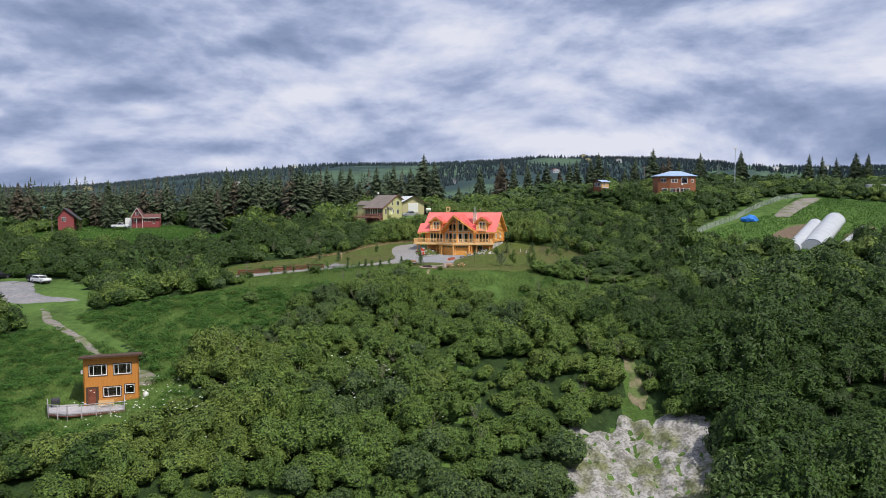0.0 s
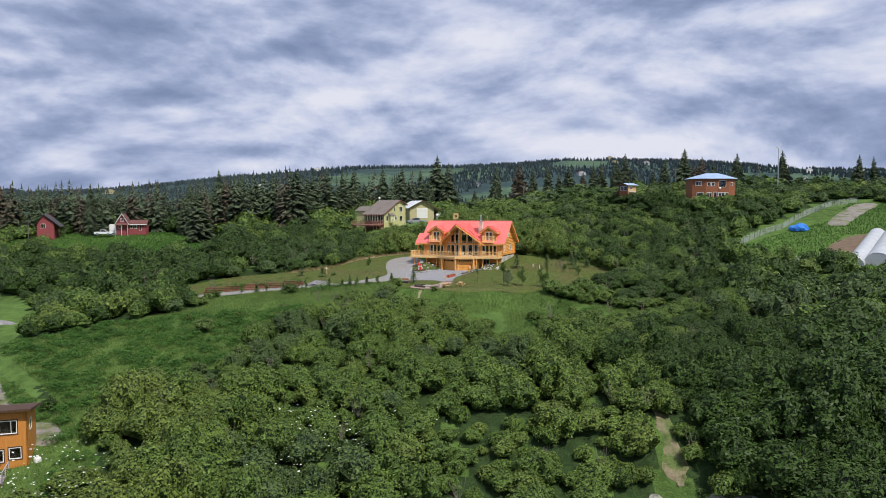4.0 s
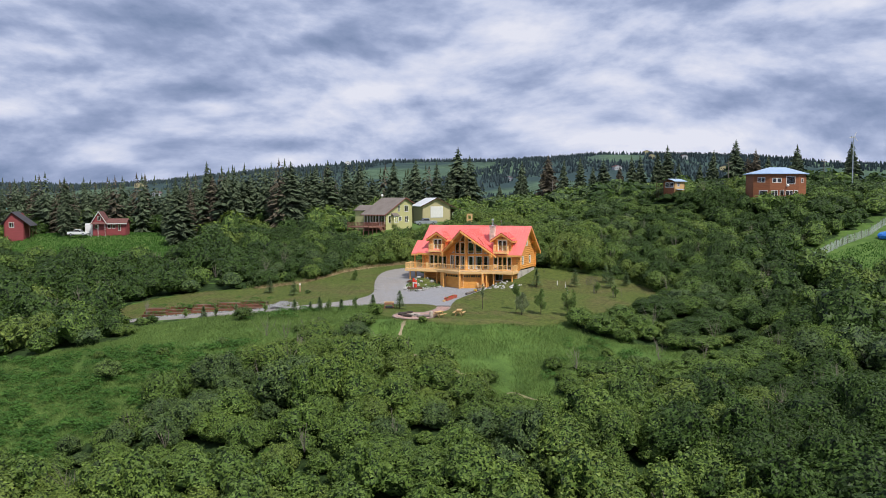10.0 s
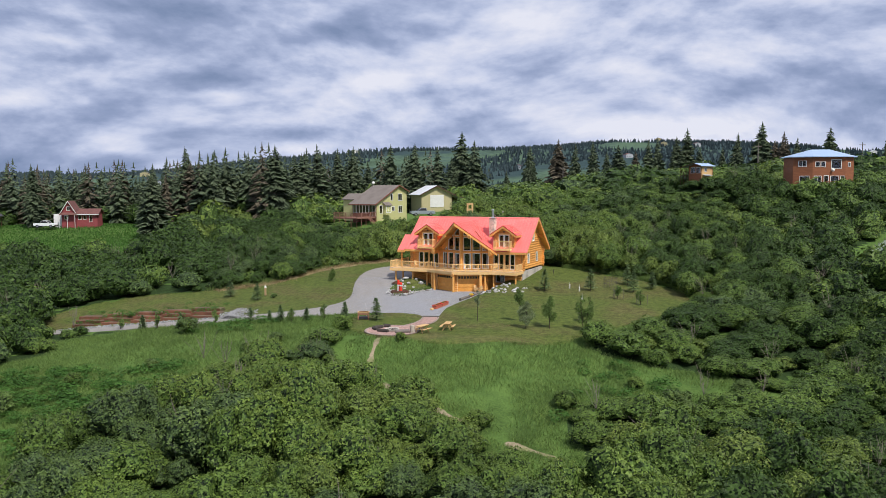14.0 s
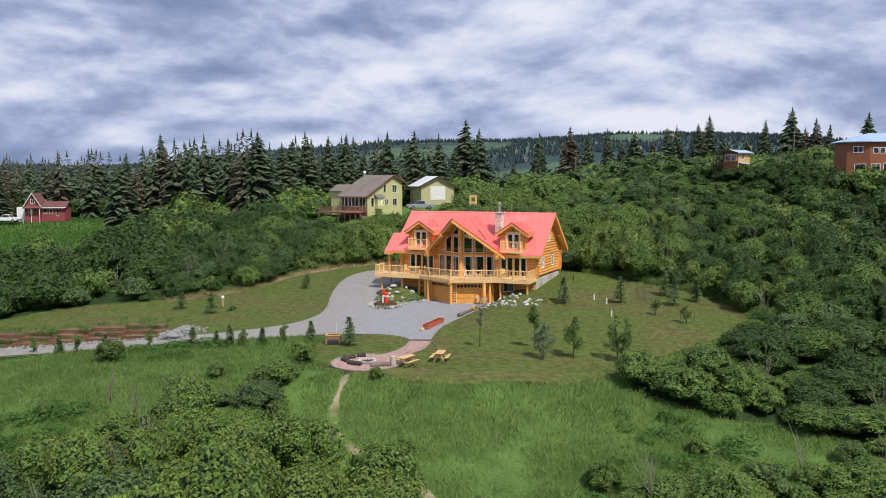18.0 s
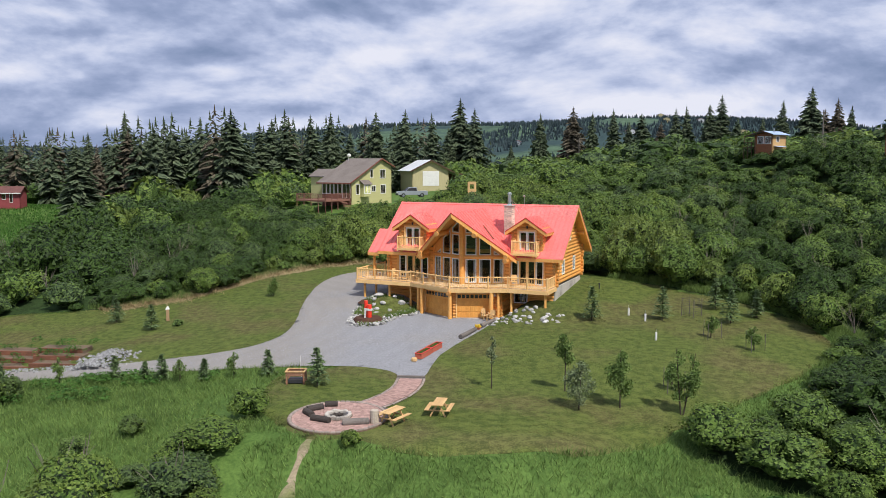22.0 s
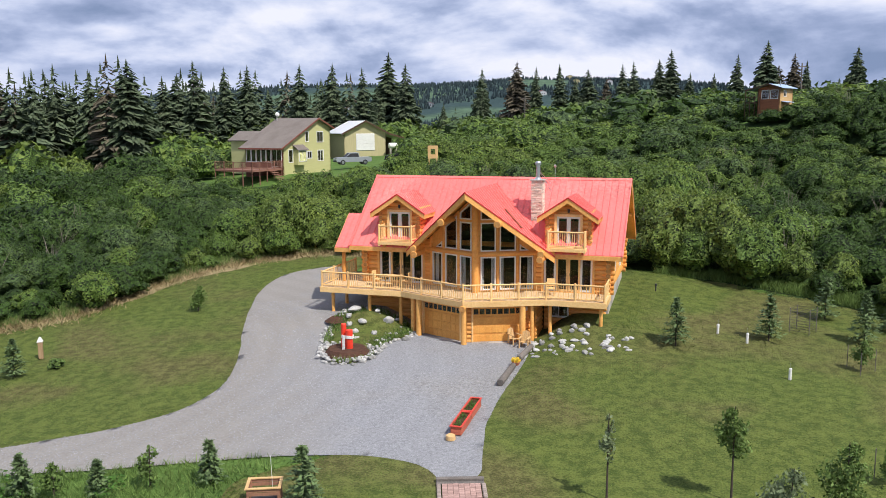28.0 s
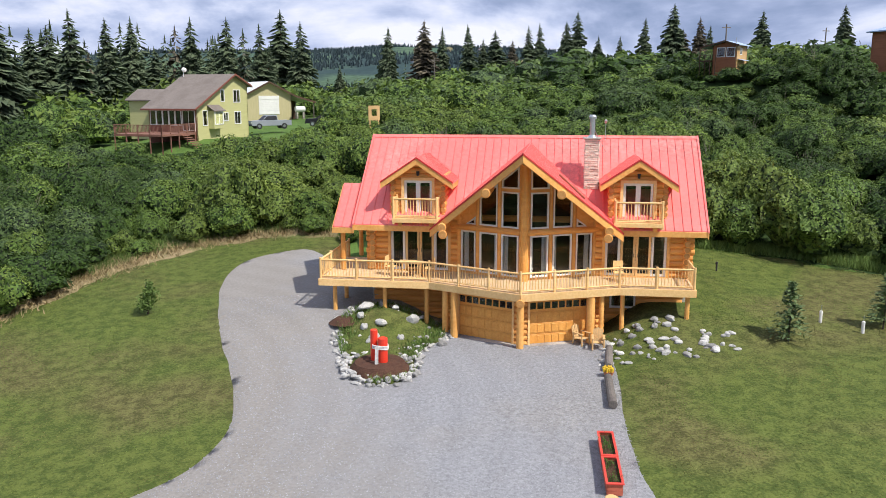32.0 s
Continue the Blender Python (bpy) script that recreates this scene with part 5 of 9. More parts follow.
CEDAR = mat("reddish_cedar", (0.36, 0.18, 0.115), (0.26, 0.125, 0.08), scale=1.4, fine=12, rough=0.75, bump=0.15, rand=0.14)
TERRACOTTA = mat("terracotta", (0.5, 0.2, 0.11), (0.42, 0.16, 0.09), rough=0.8)
LEAFT = mat("sapling_leaf", (0.165, 0.245, 0.065), (0.10, 0.16, 0.04), scale=0.5, fine=3, rough=0.6, bump=0, spec=0.25, rand=0.4, island=True, local=False, translucent=0.25)
LEAFG = mat("silver_leaf", (0.19, 0.235, 0.12), (0.125, 0.165, 0.08), scale=0.5, fine=3, rough=0.65, bump=0, rand=0.35, island=True, local=False, translucent=0.2)
SPRUCEY = mat("young_spruce_needle", (0.135, 0.195, 0.075), (0.085, 0.135, 0.052), scale=0.6, fine=4, rough=0.7, bump=0, rand=0.35, island=True, local=False)
YELLOWF = mat("yellow_bloom", (0.75, 0.55, 0.05), (0.65, 0.42, 0.04), rough=0.8, bump=0)


def zat(x, y):
    return float(height(x, y)) + 0.03


# ---- fire circle and paver path ----
PX, PY = -2.0, 154.65
pit_z = zat(PX, PY) + 0.07
PIT_TILT = Euler((math.atan(float(height(PX, PY + 2.5) - height(PX, PY - 2.5)) / 5), -math.atan(float(height(PX + 2.5, PY) - height(PX - 2.5, PY)) / 5), 0)).to_matrix().to_4x4()
paving = thing("fire_circle", PX, PY, pit_z, 0, "round terrace of pink concrete pavers with a stone edge", "terrace", kind="structure")
paving.matrix_world = Matrix.Translation((PX, PY, pit_z)) @ PIT_TILT
part("bedding", Geo().rod((0, 0, -0.25), (0, 0, 0.005), 2.72, n=48), SOIL, paving)
g, r = Geo(), 0.78
rngp = random.Random(2)
while r < 2.45:
    n = int(2 * math.pi * r / 0.22)
    for k in range(n):
        a = 360 * (k + (0.5 if int(r * 10) % 2 else 0)) / n
        h = 0.02 + rngp.uniform(0, 0.008)
        g.box((r, -math.pi * r / n + 0.006, -0.03), (r + 0.148, math.pi * r / n - 0.006, h), pose(0, 0, 0, 0, 0, a))
    r += 0.155
BRICKI = mat("pink_paver_field", (0.44, 0.285, 0.245), (0.34, 0.215, 0.185), scale=3, fine=20, rough=0.9, bump=0.2, rand=0.22, island=True)
tagged(part("pavers", g, BRICKI, paving), kind="stuff")
n = 56
edge_me = Geo().box((-0.13, -0.10, -0.04), (0.13, 0.10, 0.06), c=0.03).mesh("edge_stone", PAVEDGE)
for k in range(n):
    a = 360 * k / n
    part("edge_stone", edge_me, PAVEDGE, paving, m=pose(2.6 * math.cos(radians(a)), 2.6 * math.sin(radians(a)), 0, 0, 0, a + 90))
pathway = thing("paver_path", 0, 0, 0, 0, "pink paver path with cobble edging and timber step", "path", kind="structure")
mid = [(0.98, 162.3), (0.98, 161.2), (0.85, 160.0), (0.5, 158.8), (-0.15, 157.5), (-0.75, 156.6)]


def path_point(f):
    f = max(0.0, min(0.9999, f)) * (len(mid) - 1)
    i = int(f)
    t = f - i
    a, b = mid[i], mid[i + 1]
    d = Vector((b[0] - a[0], b[1] - a[1]))
    return a[0] + d.x * t, a[1] + d.y * t, math.degrees(math.atan2(d.y, d.x))


g, ge = Geo(), Geo()
rows = 58
for i in range(rows):
    x, y, a = path_point(i / rows)
    z = zat(x, y) + 0.06
    m = pose(x, y, z, 0, 0, a)
    for k in range(7):
        c = -0.72 + 0.206 * k
        g.box((-0.05, c + 0.004, -0.1), (0.045, c + 0.2, 0.03 + rngp.uniform(0, 0.008)), m)
tagged(part("pavers", g, BRICKI, pathway), kind="stuff")
for i in range(34):
    x, y, a = path_point(i / 34)
    for s in (-0.84, 0.84):
        part("edge_stone", edge_me, PAVEDGE, pathway, m=pose(x, y, zat(x, y) + 0.05, 0, 0, a) @ Matrix.Translation((0, s, 0.0)) @ Matrix.Diagonal((0.62, 0.8, 0.8, 1)))
for k, yy in enumerate((162.42, 162.66)):
    part("timber_step", Geo().box((0.05, yy - 0.1, zat(0.9, yy) - 0.1), (1.85, yy + 0.1, zat(0.9, yy) + 0.10 + 0.08 * k), c=0.02), GREYLOG, pathway)
ring = thing("fire_ring", PX, PY, pit_z, 0, "ring of grey stones round ash and charred wood", "fire pit")
rngp = random.Random(8)
for k in range(18):
    a = 20 * k
    part("stone", Geo().box((-0.13, -0.1, -0.02), (0.13, 0.1, 0.2 + rngp.uniform(-0.03, 0.04)), pose(0.62 * math.cos(radians(a)), 0.62 * math.sin(radians(a)), 0, 0, 0, a + 90), c=0.04), CONC, ring)
part("ash", Geo().rod((0, 0, 0.0), (0, 0, 0.05), 0.55, n=20), mat("ash", (0.12, 0.11, 0.105), (0.06, 0.055, 0.05), scale=8, bump=0.8), ring)
for a in (10, 75, 140):
    part("burnt_wood", Geo().rod((-0.3, 0, 0.09), (0.28, 0.05, 0.13), 0.05, n=7, m=pose(0, 0, 0, 0, 0, a)), CHAR, ring)


def log_seat(x, y, turn, length, r, material, label):
    g = Geo().rod((-length / 2, 0, r * 0.92), (length / 2, 0, r * 0.92), r, r * 0.95, 12, dome=0.02)
    ob = solo("fireside_log", g, material, label, "log", "logs round the fire", m=pose(x, y, zat(x, y) + 0.03, 0, 0, turn))
    return ob


for x, y, a, l, r in ((-3.5, 155.6, 38, 0.95, 0.19), (-3.65, 154.75, -50, 0.85, 0.19), (-2.75, 153.75, -22, 1.15, 0.19), (-2.75, 156.35, 8, 0.7, 0.19)):
    log_seat(x, y, a, l, r, CHAR, "charred black log section lying on pavers")
log_seat(-0.8, 153.45, 14, 1.4, 0.2, GREYLOG, "grey weathered log lying on pavers")
solo("stump", Geo().rod((0, 0, 0), (0, 0, 0.78), 0.25, 0.22, 14, dome=0.02), mat("bleached_stump", (0.5, 0.43, 0.35), (0.36, 0.3, 0.24), scale=2, fine=12, bump=0.4), "bleached upright stump beside the pavers", "stump", m=pose(0.15, 153.75, zat(0.15, 153.75)))
for k, (dx, dy, a) in enumerate(((0.62, 155.95, -38), (0.74, 155.75, -35), (0.45, 156.15, -42))):
    solo("firewood", Geo().rod((-0.45, 0, 0.07), (0.45, 0, 0.07), 0.06, n=8), GREYLOG, "split grey firewood pole on the grass", "firewood", "loose firewood", m=pose(dx, dy, zat(dx, dy), 0, 0, a))


def picnic_table(x, y, turn):
    t = thing("picnic_table", x, y, zat(x, y), turn, "unpainted pine picnic table with two benches", "picnic table", "picnic tables on the lawn")
    for k in range(5):
        part("tabletop_board", Geo().box((-0.92, -0.37 + 0.15 * k, 0.71), (0.92, -0.37 + 0.15 * k + 0.14, 0.75), c=0.008), PINE, t)
    for s in (-1, 1):
        for k in range(2):
            y0 = s * 0.70 - 0.14 + 0.145 * k
            part("bench_board", Geo().box((-0.92, y0, 0.41), (0.92, y0 + 0.135, 0.45), c=0.008), PINE, t)
        for e in (-0.62, 0.62):
            part("leg", Geo().box((e - 0.02, -0.05, 0), (e + 0.02, 0.05, 0.80), pose(0, s * 0.50, 0, s * 30, 0, 0)), PINE, t)
    for e in (-0.66, 0.66):
        part("cross_beam", Geo().box((e - 0.02, -0.78, 0.34), (e + 0.02, 0.78, 0.41)), PINE, t)
        part("batten", Geo().box((e - 0.02, -0.36, 0.64), (e + 0.02, 0.36, 0.705)), PINE, t)
    t.scale = (0.82, 0.84, 0.95)
    return t


picnic_table(1.05, 154.1, 62)
picnic_table(3.4, 155.75, 84)

# ---- raised cedar stand by the path ----
hx, hy = -6.05, 161.1
st = thing("cedar_stand", hx, hy, zat(hx, hy), 4, "open reddish cedar planter stand on the grass", "planter")
for x in (-0.68, 0.68):
    for y in (-0.45, 0.45):
        part("leg", Geo().box((x - 0.06, y - 0.06, 0), (x + 0.06, y + 0.06, 0.95), c=0.01), CEDAR, st)
for z in (0.62, 0.78):
    part("rail", Geo().box((-0.72, -0.52, z), (0.72, -0.48, z + 0.13)), CEDAR, st)
    part("rail", Geo().box((-0.72, 0.48, z), (0.72, 0.52, z + 0.13)), CEDAR, st)
    for s in (-0.74, 0.70):
        part("rail", Geo().box((s, -0.48, z), (s + 0.04, 0.48, z + 0.13)), CEDAR, st)
for z in (0.15, 0.32, 0.48):
    part("slat", Geo().box((0.70, -0.4, z), (0.735, 0.4, z + 0.13)), CEDAR, st)
part("rim", Geo().plate(rect(-0.8, -0.58, 0.8, 0.58), [rect(-0.66, -0.44, 0.66, 0.44)], -0.02, 0.02, pose(0, 0, 0.94, 90, 0, 0)), PINE, st)
st.scale = (0.78, 0.85, 0.85)
part("stake", Geo().rod((0.35, 0.3, 0.0), (0.28, 0.3, 2.0), 0.012, n=6), WHITE, st)
part("liner", Geo().box((-0.6, -0.4, 0.05), (0.6, 0.4, 0.35), c=0.02), DARKMETAL, st)


# ---- red planter boxes, timber edge, chairs ----
def planter(x, y, turn):
    t = thing("planter_box", x, y, zat(x, y) + 0.03, turn, "long red-stained wooden planter box with soil and green shoots", "planter", "red planters at the forecourt edge")
    for s in (-1, 1):
        for k in range(3):
            part("board", Geo().box((-0.95, s * 0.38 - 0.02, 0.02 + 0.17 * k), (0.95, s * 0.38 + 0.02, 0.18 + 0.17 * k), c=0.006), REDBOX, t)
            part("board", Geo().box((s * 0.95 - 0.02, -0.36, 0.02 + 0.17 * k), (s * 0.95 + 0.02, 0.36, 0.18 + 0.17 * k), c=0.006), REDBOX, t)
    part("rim", Geo().plate(rect(-1.02, -0.46, 1.02, 0.46), [rect(-0.9, -0.33, 0.9, 0.33)], -0.02, 0.02, pose(0, 0, 0.55, 90, 0, 0)), mat("red_rim", (0.66, 0.07, 0.05), (0.55, 0.055, 0.04), rough=0.5), t)
    part("soil", Geo().box((-0.93, -0.36, 0.1), (0.93, 0.36, 0.40)), MULCH, t)
    rg = np.random.default_rng(int(abs(x) * 10))
    p = np.stack([rg.uniform(-0.85, 0.85, 160), rg.uniform(-0.3, 0.3, 160), np.full(160, 0.38)], 1)
    d = rg.normal(scale=0.05, size=(160, 3))
    tri = np.stack([p, p + d + (0.03, 0.02, 0.16), p + d * 1.6 + (0, 0.03, 0.2)], 1).reshape(-1, 3)
    ob = arrays_object("shoot_cluster", tri, np.arange(len(tri)).reshape(-1, 3), FERN, kind="", parent=t)
    t.scale = (0.95, 0.6, 0.72)
    return t


planter(1.78, 169.2, 73)
planter(1.22, 167.38, 73)
solo("stump", Geo().rod((0, 0, 0), (0, 0, 0.22), 0.21, 0.2, 14, dome=0.02), PINE, "short sawn stump on the gravel", "stump", m=pose(0.72, 166.15, zat(0.72, 166.15) + 0.03))
for x, y, a, l in ((5.3, 177.85, 68, 2.7), (3.9, 174.2, 71.6, 3.1)):
    solo("edging_log", Geo().rod((-l / 2, 0, 0.17), (l / 2, 0, 0.17), 0.18, 0.16, 12, dome=0.02), GREYLOG, "grey weathered log edging the gravel", "log", "edging logs", m=pose(x, y, zat(x, y) + 0.02, 0, 0, a))
pot = thing("flower_pot", 4.6, 176.15, zat(4.6, 176.15) + 0.02, 0, "terracotta bowl with yellow flowers on a log", "flower pot")
part("bowl", Geo().rod((0, 0, 0), (0, 0, 0.2), 0.15, 0.24, 14), TERRACOTTA, pot)
g = Geo()
for k in range(26):
    a, rr = k * 2.4, 0.05 + 0.19 * (k / 26)
    g.rod((rr * math.cos(a), rr * math.sin(a), 0.2), (rr * math.cos(a) * 1.15, rr * math.sin(a) * 1.15, 0.30 + 0.06 * (k % 3)), 0.035, 0.04, 6)
part("flowers", g, YELLOWF, pot)


def log_chair(x, y, turn):
    c = thing("log_chair", x, y, zat(x, y) + 0.03, turn, "rustic peeled-pole armchair on the gravel", "chair", "rustic chairs by the garage")
    for sx in (-0.3, 0.3):
        part("leg", Geo().rod((sx, -0.34, 0), (sx, -0.30, 0.66), 0.045, n=8), PINE, c)
        part("leg", Geo().rod((sx, 0.36, 0), (sx, 0.30, 0.62), 0.045, n=8), PINE, c)
        part("arm", Geo().box((sx - 0.07, -0.42, 0.64), (sx + 0.07, 0.36, 0.68), c=0.015), PINE, c)
    for k in range(5):
        part("seat_slat", Geo().box((-0.28, -0.32 + 0.12 * k, 0.38 - 0.02 * k), (0.28, -0.22 + 0.12 * k, 0.41 - 0.02 * k)), PINE, c)
    for k in range(5):
        part("back_slat", Geo().box((-0.27 + 0.11 * k, 0.28, 0.32), (-0.18 + 0.11 * k, 0.31, 1.05 + 0.05 * (2 - abs(k - 2))), pose(0, 0, 0, -14, 0, 0)), PINE, c)
    c.scale = (0.85, 0.85, 0.85)


log_chair(5.0, 180.55, 25)
log_chair(5.5, 179.7, -20)

# ---- planted island in the forecourt ----
ISLAND = [(-6.3, 182.2), (-6.2, 184.2), (-5.2, 185.4), (-3.2, 185.5), (-1.4, 185.2), (-0.7, 183.9), (-1.3, 182.2), (-2.7, 180.7), (-3.0, 179.0), (-3.4, 177.6), (-4.6, 176.7), (-5.7, 177.2), (-6.3, 178.9)]
sheet("island_bed", ISLAND, LAWN, 0.07, 0.35, "grassy mound edged with cobbles in the forecourt", "garden bed", crown=0.35)
MCX, MCY = -4.75, 178.75
solo("mulch_ring", Geo().rod((0, 0, -0.1), (0, 0, 0.34), 1.42, 1.05, 30), MULCH, "round heap of dark brown mulch", "mulch bed", m=pose(MCX, MCY, zat(MCX, MCY) + 0.1))
solo("mulch_ring", Geo().rod((0, 0, -0.1), (0, 0, 0.17), 0.75, 0.35, 20), MULCH, "small heap of dark brown mulch", "mulch bed", m=pose(-5.9, 184.2, zat(-5.9, 184.2) + 0.1))


def boulder_meshes(count, seed, material, smoothness=1):
    out = []
    rg = np.random.default_rng(seed)
    for _ in range(count):
        bm = bmesh.new()
        bmesh.ops.create_icosphere(bm, subdivisions=2, radius=0.5)
        s = rg.uniform(0.7, 1.2, 3) * (1.1, 0.9, 0.68)
        o = Vector(rg.uniform(0, 50, 3))
        for v in bm.verts:
            k = 1 + 0.42 * noise.noise(v.co * 1.9 + o) + 0.14 * noise.noise(v.co * 4 + o)
            v.co = Vector((v.co.x * s[0] * k, v.co.y * s[1] * k, v.co.z * s[2] * k + 0.18))
        me = bpy.data.meshes.new("stone")
        bm.to_mesh(me)
        bm.free()
        me.materials.append(material)
        out.append(me)
    return out


STONES = boulder_meshes(7, 3, ROCK)
cobbles = thing("cobble_edging", -4.5, 181, 0, 0, "edging of white and grey cobbles round a planted bed", "stones")
outline = rounded(ISLAND, 2)
rngp = random.Random(12)
peri = np.cumsum(np.hypot(*np.diff(np.vstack([outline, outline[:1]]), axis=0).T))
total = peri[-1]
for k in range(150):
    f = rngp.uniform(0, total) if k > 85 else total * k / 86
    i = int(np.searchsorted(peri, f)) % len(outline)
    p = outline[i] * 0.5 + outline[(i + 1) % len(outline)] * 0.5
    off = rngp.gauss(0, 0.16)
    x, y = p[0] + off, p[1] + rngp.gauss(0, 0.16)
    s = rngp.uniform(0.18, 0.42)
    part("stone", STONES[k % 7], ROCK, cobbles, m=Matrix.Translation((4.5, -181, 0)) @ pose(x, y, zat(x, y) + 0.02, 0, 0, rngp.uniform(0, 360)) @ Matrix.Diagonal((s, s, s, 1)))
for k in range(95):
    a = 2 * math.pi * k / 95 * 1.0 + rngp.uniform(-0.1, 0.1)
    rr = rngp.uniform(1.35, 1.8)
    x, y = MCX + rr * math.cos(a), MCY + rr * math.sin(a)
    s = rngp.uniform(0.12, 0.34)
    part("stone", STONES[k % 7], ROCK, cobbles, m=Matrix.Translation((4.5, -181, 0)) @ pose(x, y, zat(x, y) + 0.16, 0, 0, rngp.uniform(0, 360)) @ Matrix.Diagonal((s, s, s, 1)))
for x, y, s in ((-2.6, 183.6, 0.75), (-4.2, 183.3, 0.6), (-4.6, 182.2, 0.55), (-3.4, 182.0, 0.5), (-4.8, 184.6, 0.8), (-2.0, 184.4, 0.45), (-3.9, 184.9, 0.5), (-5.0, 183.2, 0.5), (-3.3, 184.5, 0.4), (-4.9, 181.6, 0.4), (-5.1, 184.0, 0.5), (-4.4, 181.0, 0.45)):
    part("stone", STONES[int(s * 100) % 7], ROCK, cobbles, m=Matrix.Translation((4.5, -181, 0)) @ pose(x, y, zat(x, y) + 0.3, 0, 0, s * 500) @ Matrix.Diagonal((s, s, s, 1)))
for k in range(70):
    i = rngp.randrange(len(outline))
    f = rngp.uniform(0.2, 0.95)
    x, y = outline[:, 0].mean() * (1 - f) + outline[i][0] * f, outline[:, 1].mean() * (1 - f) + outline[i][1] * f
    s = rngp.uniform(0.1, 0.3)
    part("stone", STONES[k % 7], ROCK, cobbles, m=Matrix.Translation((4.5, -181, 0)) @ pose(x, y, zat(x, y) + 0.2, 0, 0, rngp.uniform(0, 360)) @ Matrix.Diagonal((s, s, s, 1)))
moor = thing("mooring_posts", MCX, MCY, zat(MCX, MCY) + 0.3, 0, "two bright red bollards bound with white rope", "bollards")
part("bollard", Geo().rod((-0.22, 0.3, 0), (-0.22, 0.3, 1.75), 0.185, n=18, dome=0.03), REDPAINT, moor)
part("bollard", Geo().rod((0.18, -0.1, 0), (0.18, -0.1, 1.42), 0.245, n=18, dome=0.03), REDPAINT, moor)
moor.scale = (0.85, 0.85, 0.85)
g = Geo()
for z in (0.88, 0.95, 1.02):
    prev = None
    for k in range(21):
        a = 2 * math.pi * k / 20
        p = (0.18 + 0.27 * math.cos(a) - (0.25 if math.cos(a) < -0.3 else 0), -0.1 + 0.27 * math.sin(a) + (0.1 if math.cos(a) < -0.3 else 0), z + 0.03 * math.sin(a * 2))
        if prev:
            g.rod(prev, p, 0.034, n=6)
        prev = p
part("rope", g, ROPE, moor)
g = Geo()
for dx, top in ((-0.16, 1.05), (-0.10, 1.1), (-0.22, 1.0)):
    g.rod((dx, -0.40, top), (dx - 0.03, -0.44, 0.1), 0.032, n=6)
part("rope_end", g, ROPE, moor)

# ---- boulders on the bank ----
rngp = random.Random(31)
spots = [(7.6, 181.6), (8.2, 181.0), (8.9, 180.6), (9.4, 181.2)]
for k in range(84):
    f = rngp.random()
    u = rngp.uniform(3.4, 8.6) if f < 0.82 else rngp.uniform(8.2, 10.0)
    v = rngp.uniform(-11.2, -7.2) + 0.10 * u
    if u > 8.2:
        v = rngp.uniform(-9.4, -7.4)
    x, y = from_house(u, v)
    s = rngp.uniform(0.18, 0.46)
    big = s > 0.38
    solo("boulder", STONES[k % 7], ROCK, "large rounded grey and white boulder in grass" if big else "small rounded grey stone in grass", "rock", "boulders on the bank",
         m=pose(x, y, zat(x, y) - 0.03, 0, 0, rngp.uniform(0, 360)) @ Matrix.Diagonal((s, s, s, 1)))

# ---- markers, posts ----
for x, y in ((16.8, 179.6), (17.9, 178.0), (17.8, 172.3)):
    t = thing("white_marker", x, y, zat(x, y), 0, "short white capped pipe standing in the lawn", "marker", "white pipes in the lawn")
    part("pipe", Geo().rod((0, 0, 0), (0, 0, 0.5), 0.075, n=10), WHITE, t)
    part("cap", Geo().rod((0, 0, 0.5), (0, 0, 0.58), 0.09, 0.07, 10), WHITE, t)
    part("rod", Geo().rod((0, 0, 0.58), (0, 0, 0.85), 0.014, n=6), STEEL, t)
t = thing("timber_post", -23.0, 180.9, zat(-23, 180.9), 10, "square brown timber lantern post with a pale cap", "post")
part("shaft", Geo().box((-0.12, -0.12, 0), (0.12, 0.12, 1.05), c=0.02), mat("tan_post", (0.42, 0.28, 0.16), (0.33, 0.21, 0.115), rough=0.8), t)
part("cap", Geo().loft([[(-.16, -.16, 1.05), (.16, -.16, 1.05), (.16, .16, 1.05), (-.16, .16, 1.05)], [(-.03, -.03, 1.34), (.03, -.03, 1.34), (.03, .03, 1.34), (-.03, .03, 1.34)]]), WHITE, t)
t = thing("garden_light", 15.1, 186.6, zat(15.1, 186.6), 0, "small black garden bollard light", "lamp")
part("stem", Geo().rod((0, 0, 0), (0, 0, 0.4), 0.05, n=8), DARKMETAL, t)
part("head", Geo().rod((0, 0, 0.4), (0, 0, 0.52), 0.09, 0.07, 8), DARKMETAL, t)

# ---- terraced beds beside the road ----
BEDWOOD = mat("aged_bed_timber", (0.20, 0.085, 0.05), (0.12, 0.055, 0.035), scale=1.2, fine=9, rough=0.85, bump=0.2, rand=0.25)
beds = thing("terraced_beds", -31, 168.6, 0, 0, "three stepped soil beds behind red-brown timber walls", "garden bed")
for k in range(3):
    y0 = 168.5 + 1.35 * k
    xa, xb = -43.0 - 0.3 * k, -24.6 - 0.5 * k
    n = 5
    for i in range(n):
        a, b = xa + (xb - xa) * i / n, xa + (xb - xa) * (i + 1) / n
        za = float(height((a + b) / 2, 167.6)) + 0.30 * k - 0.12
        ya = y0 + 0.055 * (xb - a) * 0.3
        part("timber_wall", Geo().box((a + 31, ya - 168.6 - 0.08, za - 0.5), (b + 31 - 0.02, ya - 168.6 + 0.08, za + 0.42), c=0.02), BEDWOOD, beds)
        part("soil", Geo().box((a + 31, ya - 168.6 + 0.08, za - 0.6), (b + 31, ya - 168.6 + 1.5, za + 0.34)), SOIL, beds)
rg = np.random.default_rng(6)
g_pts = []
n = 900
X, Y = rg.uniform(-44, -22.4, n), rg.uniform(167.2, 168.3, n)
k = n // 2
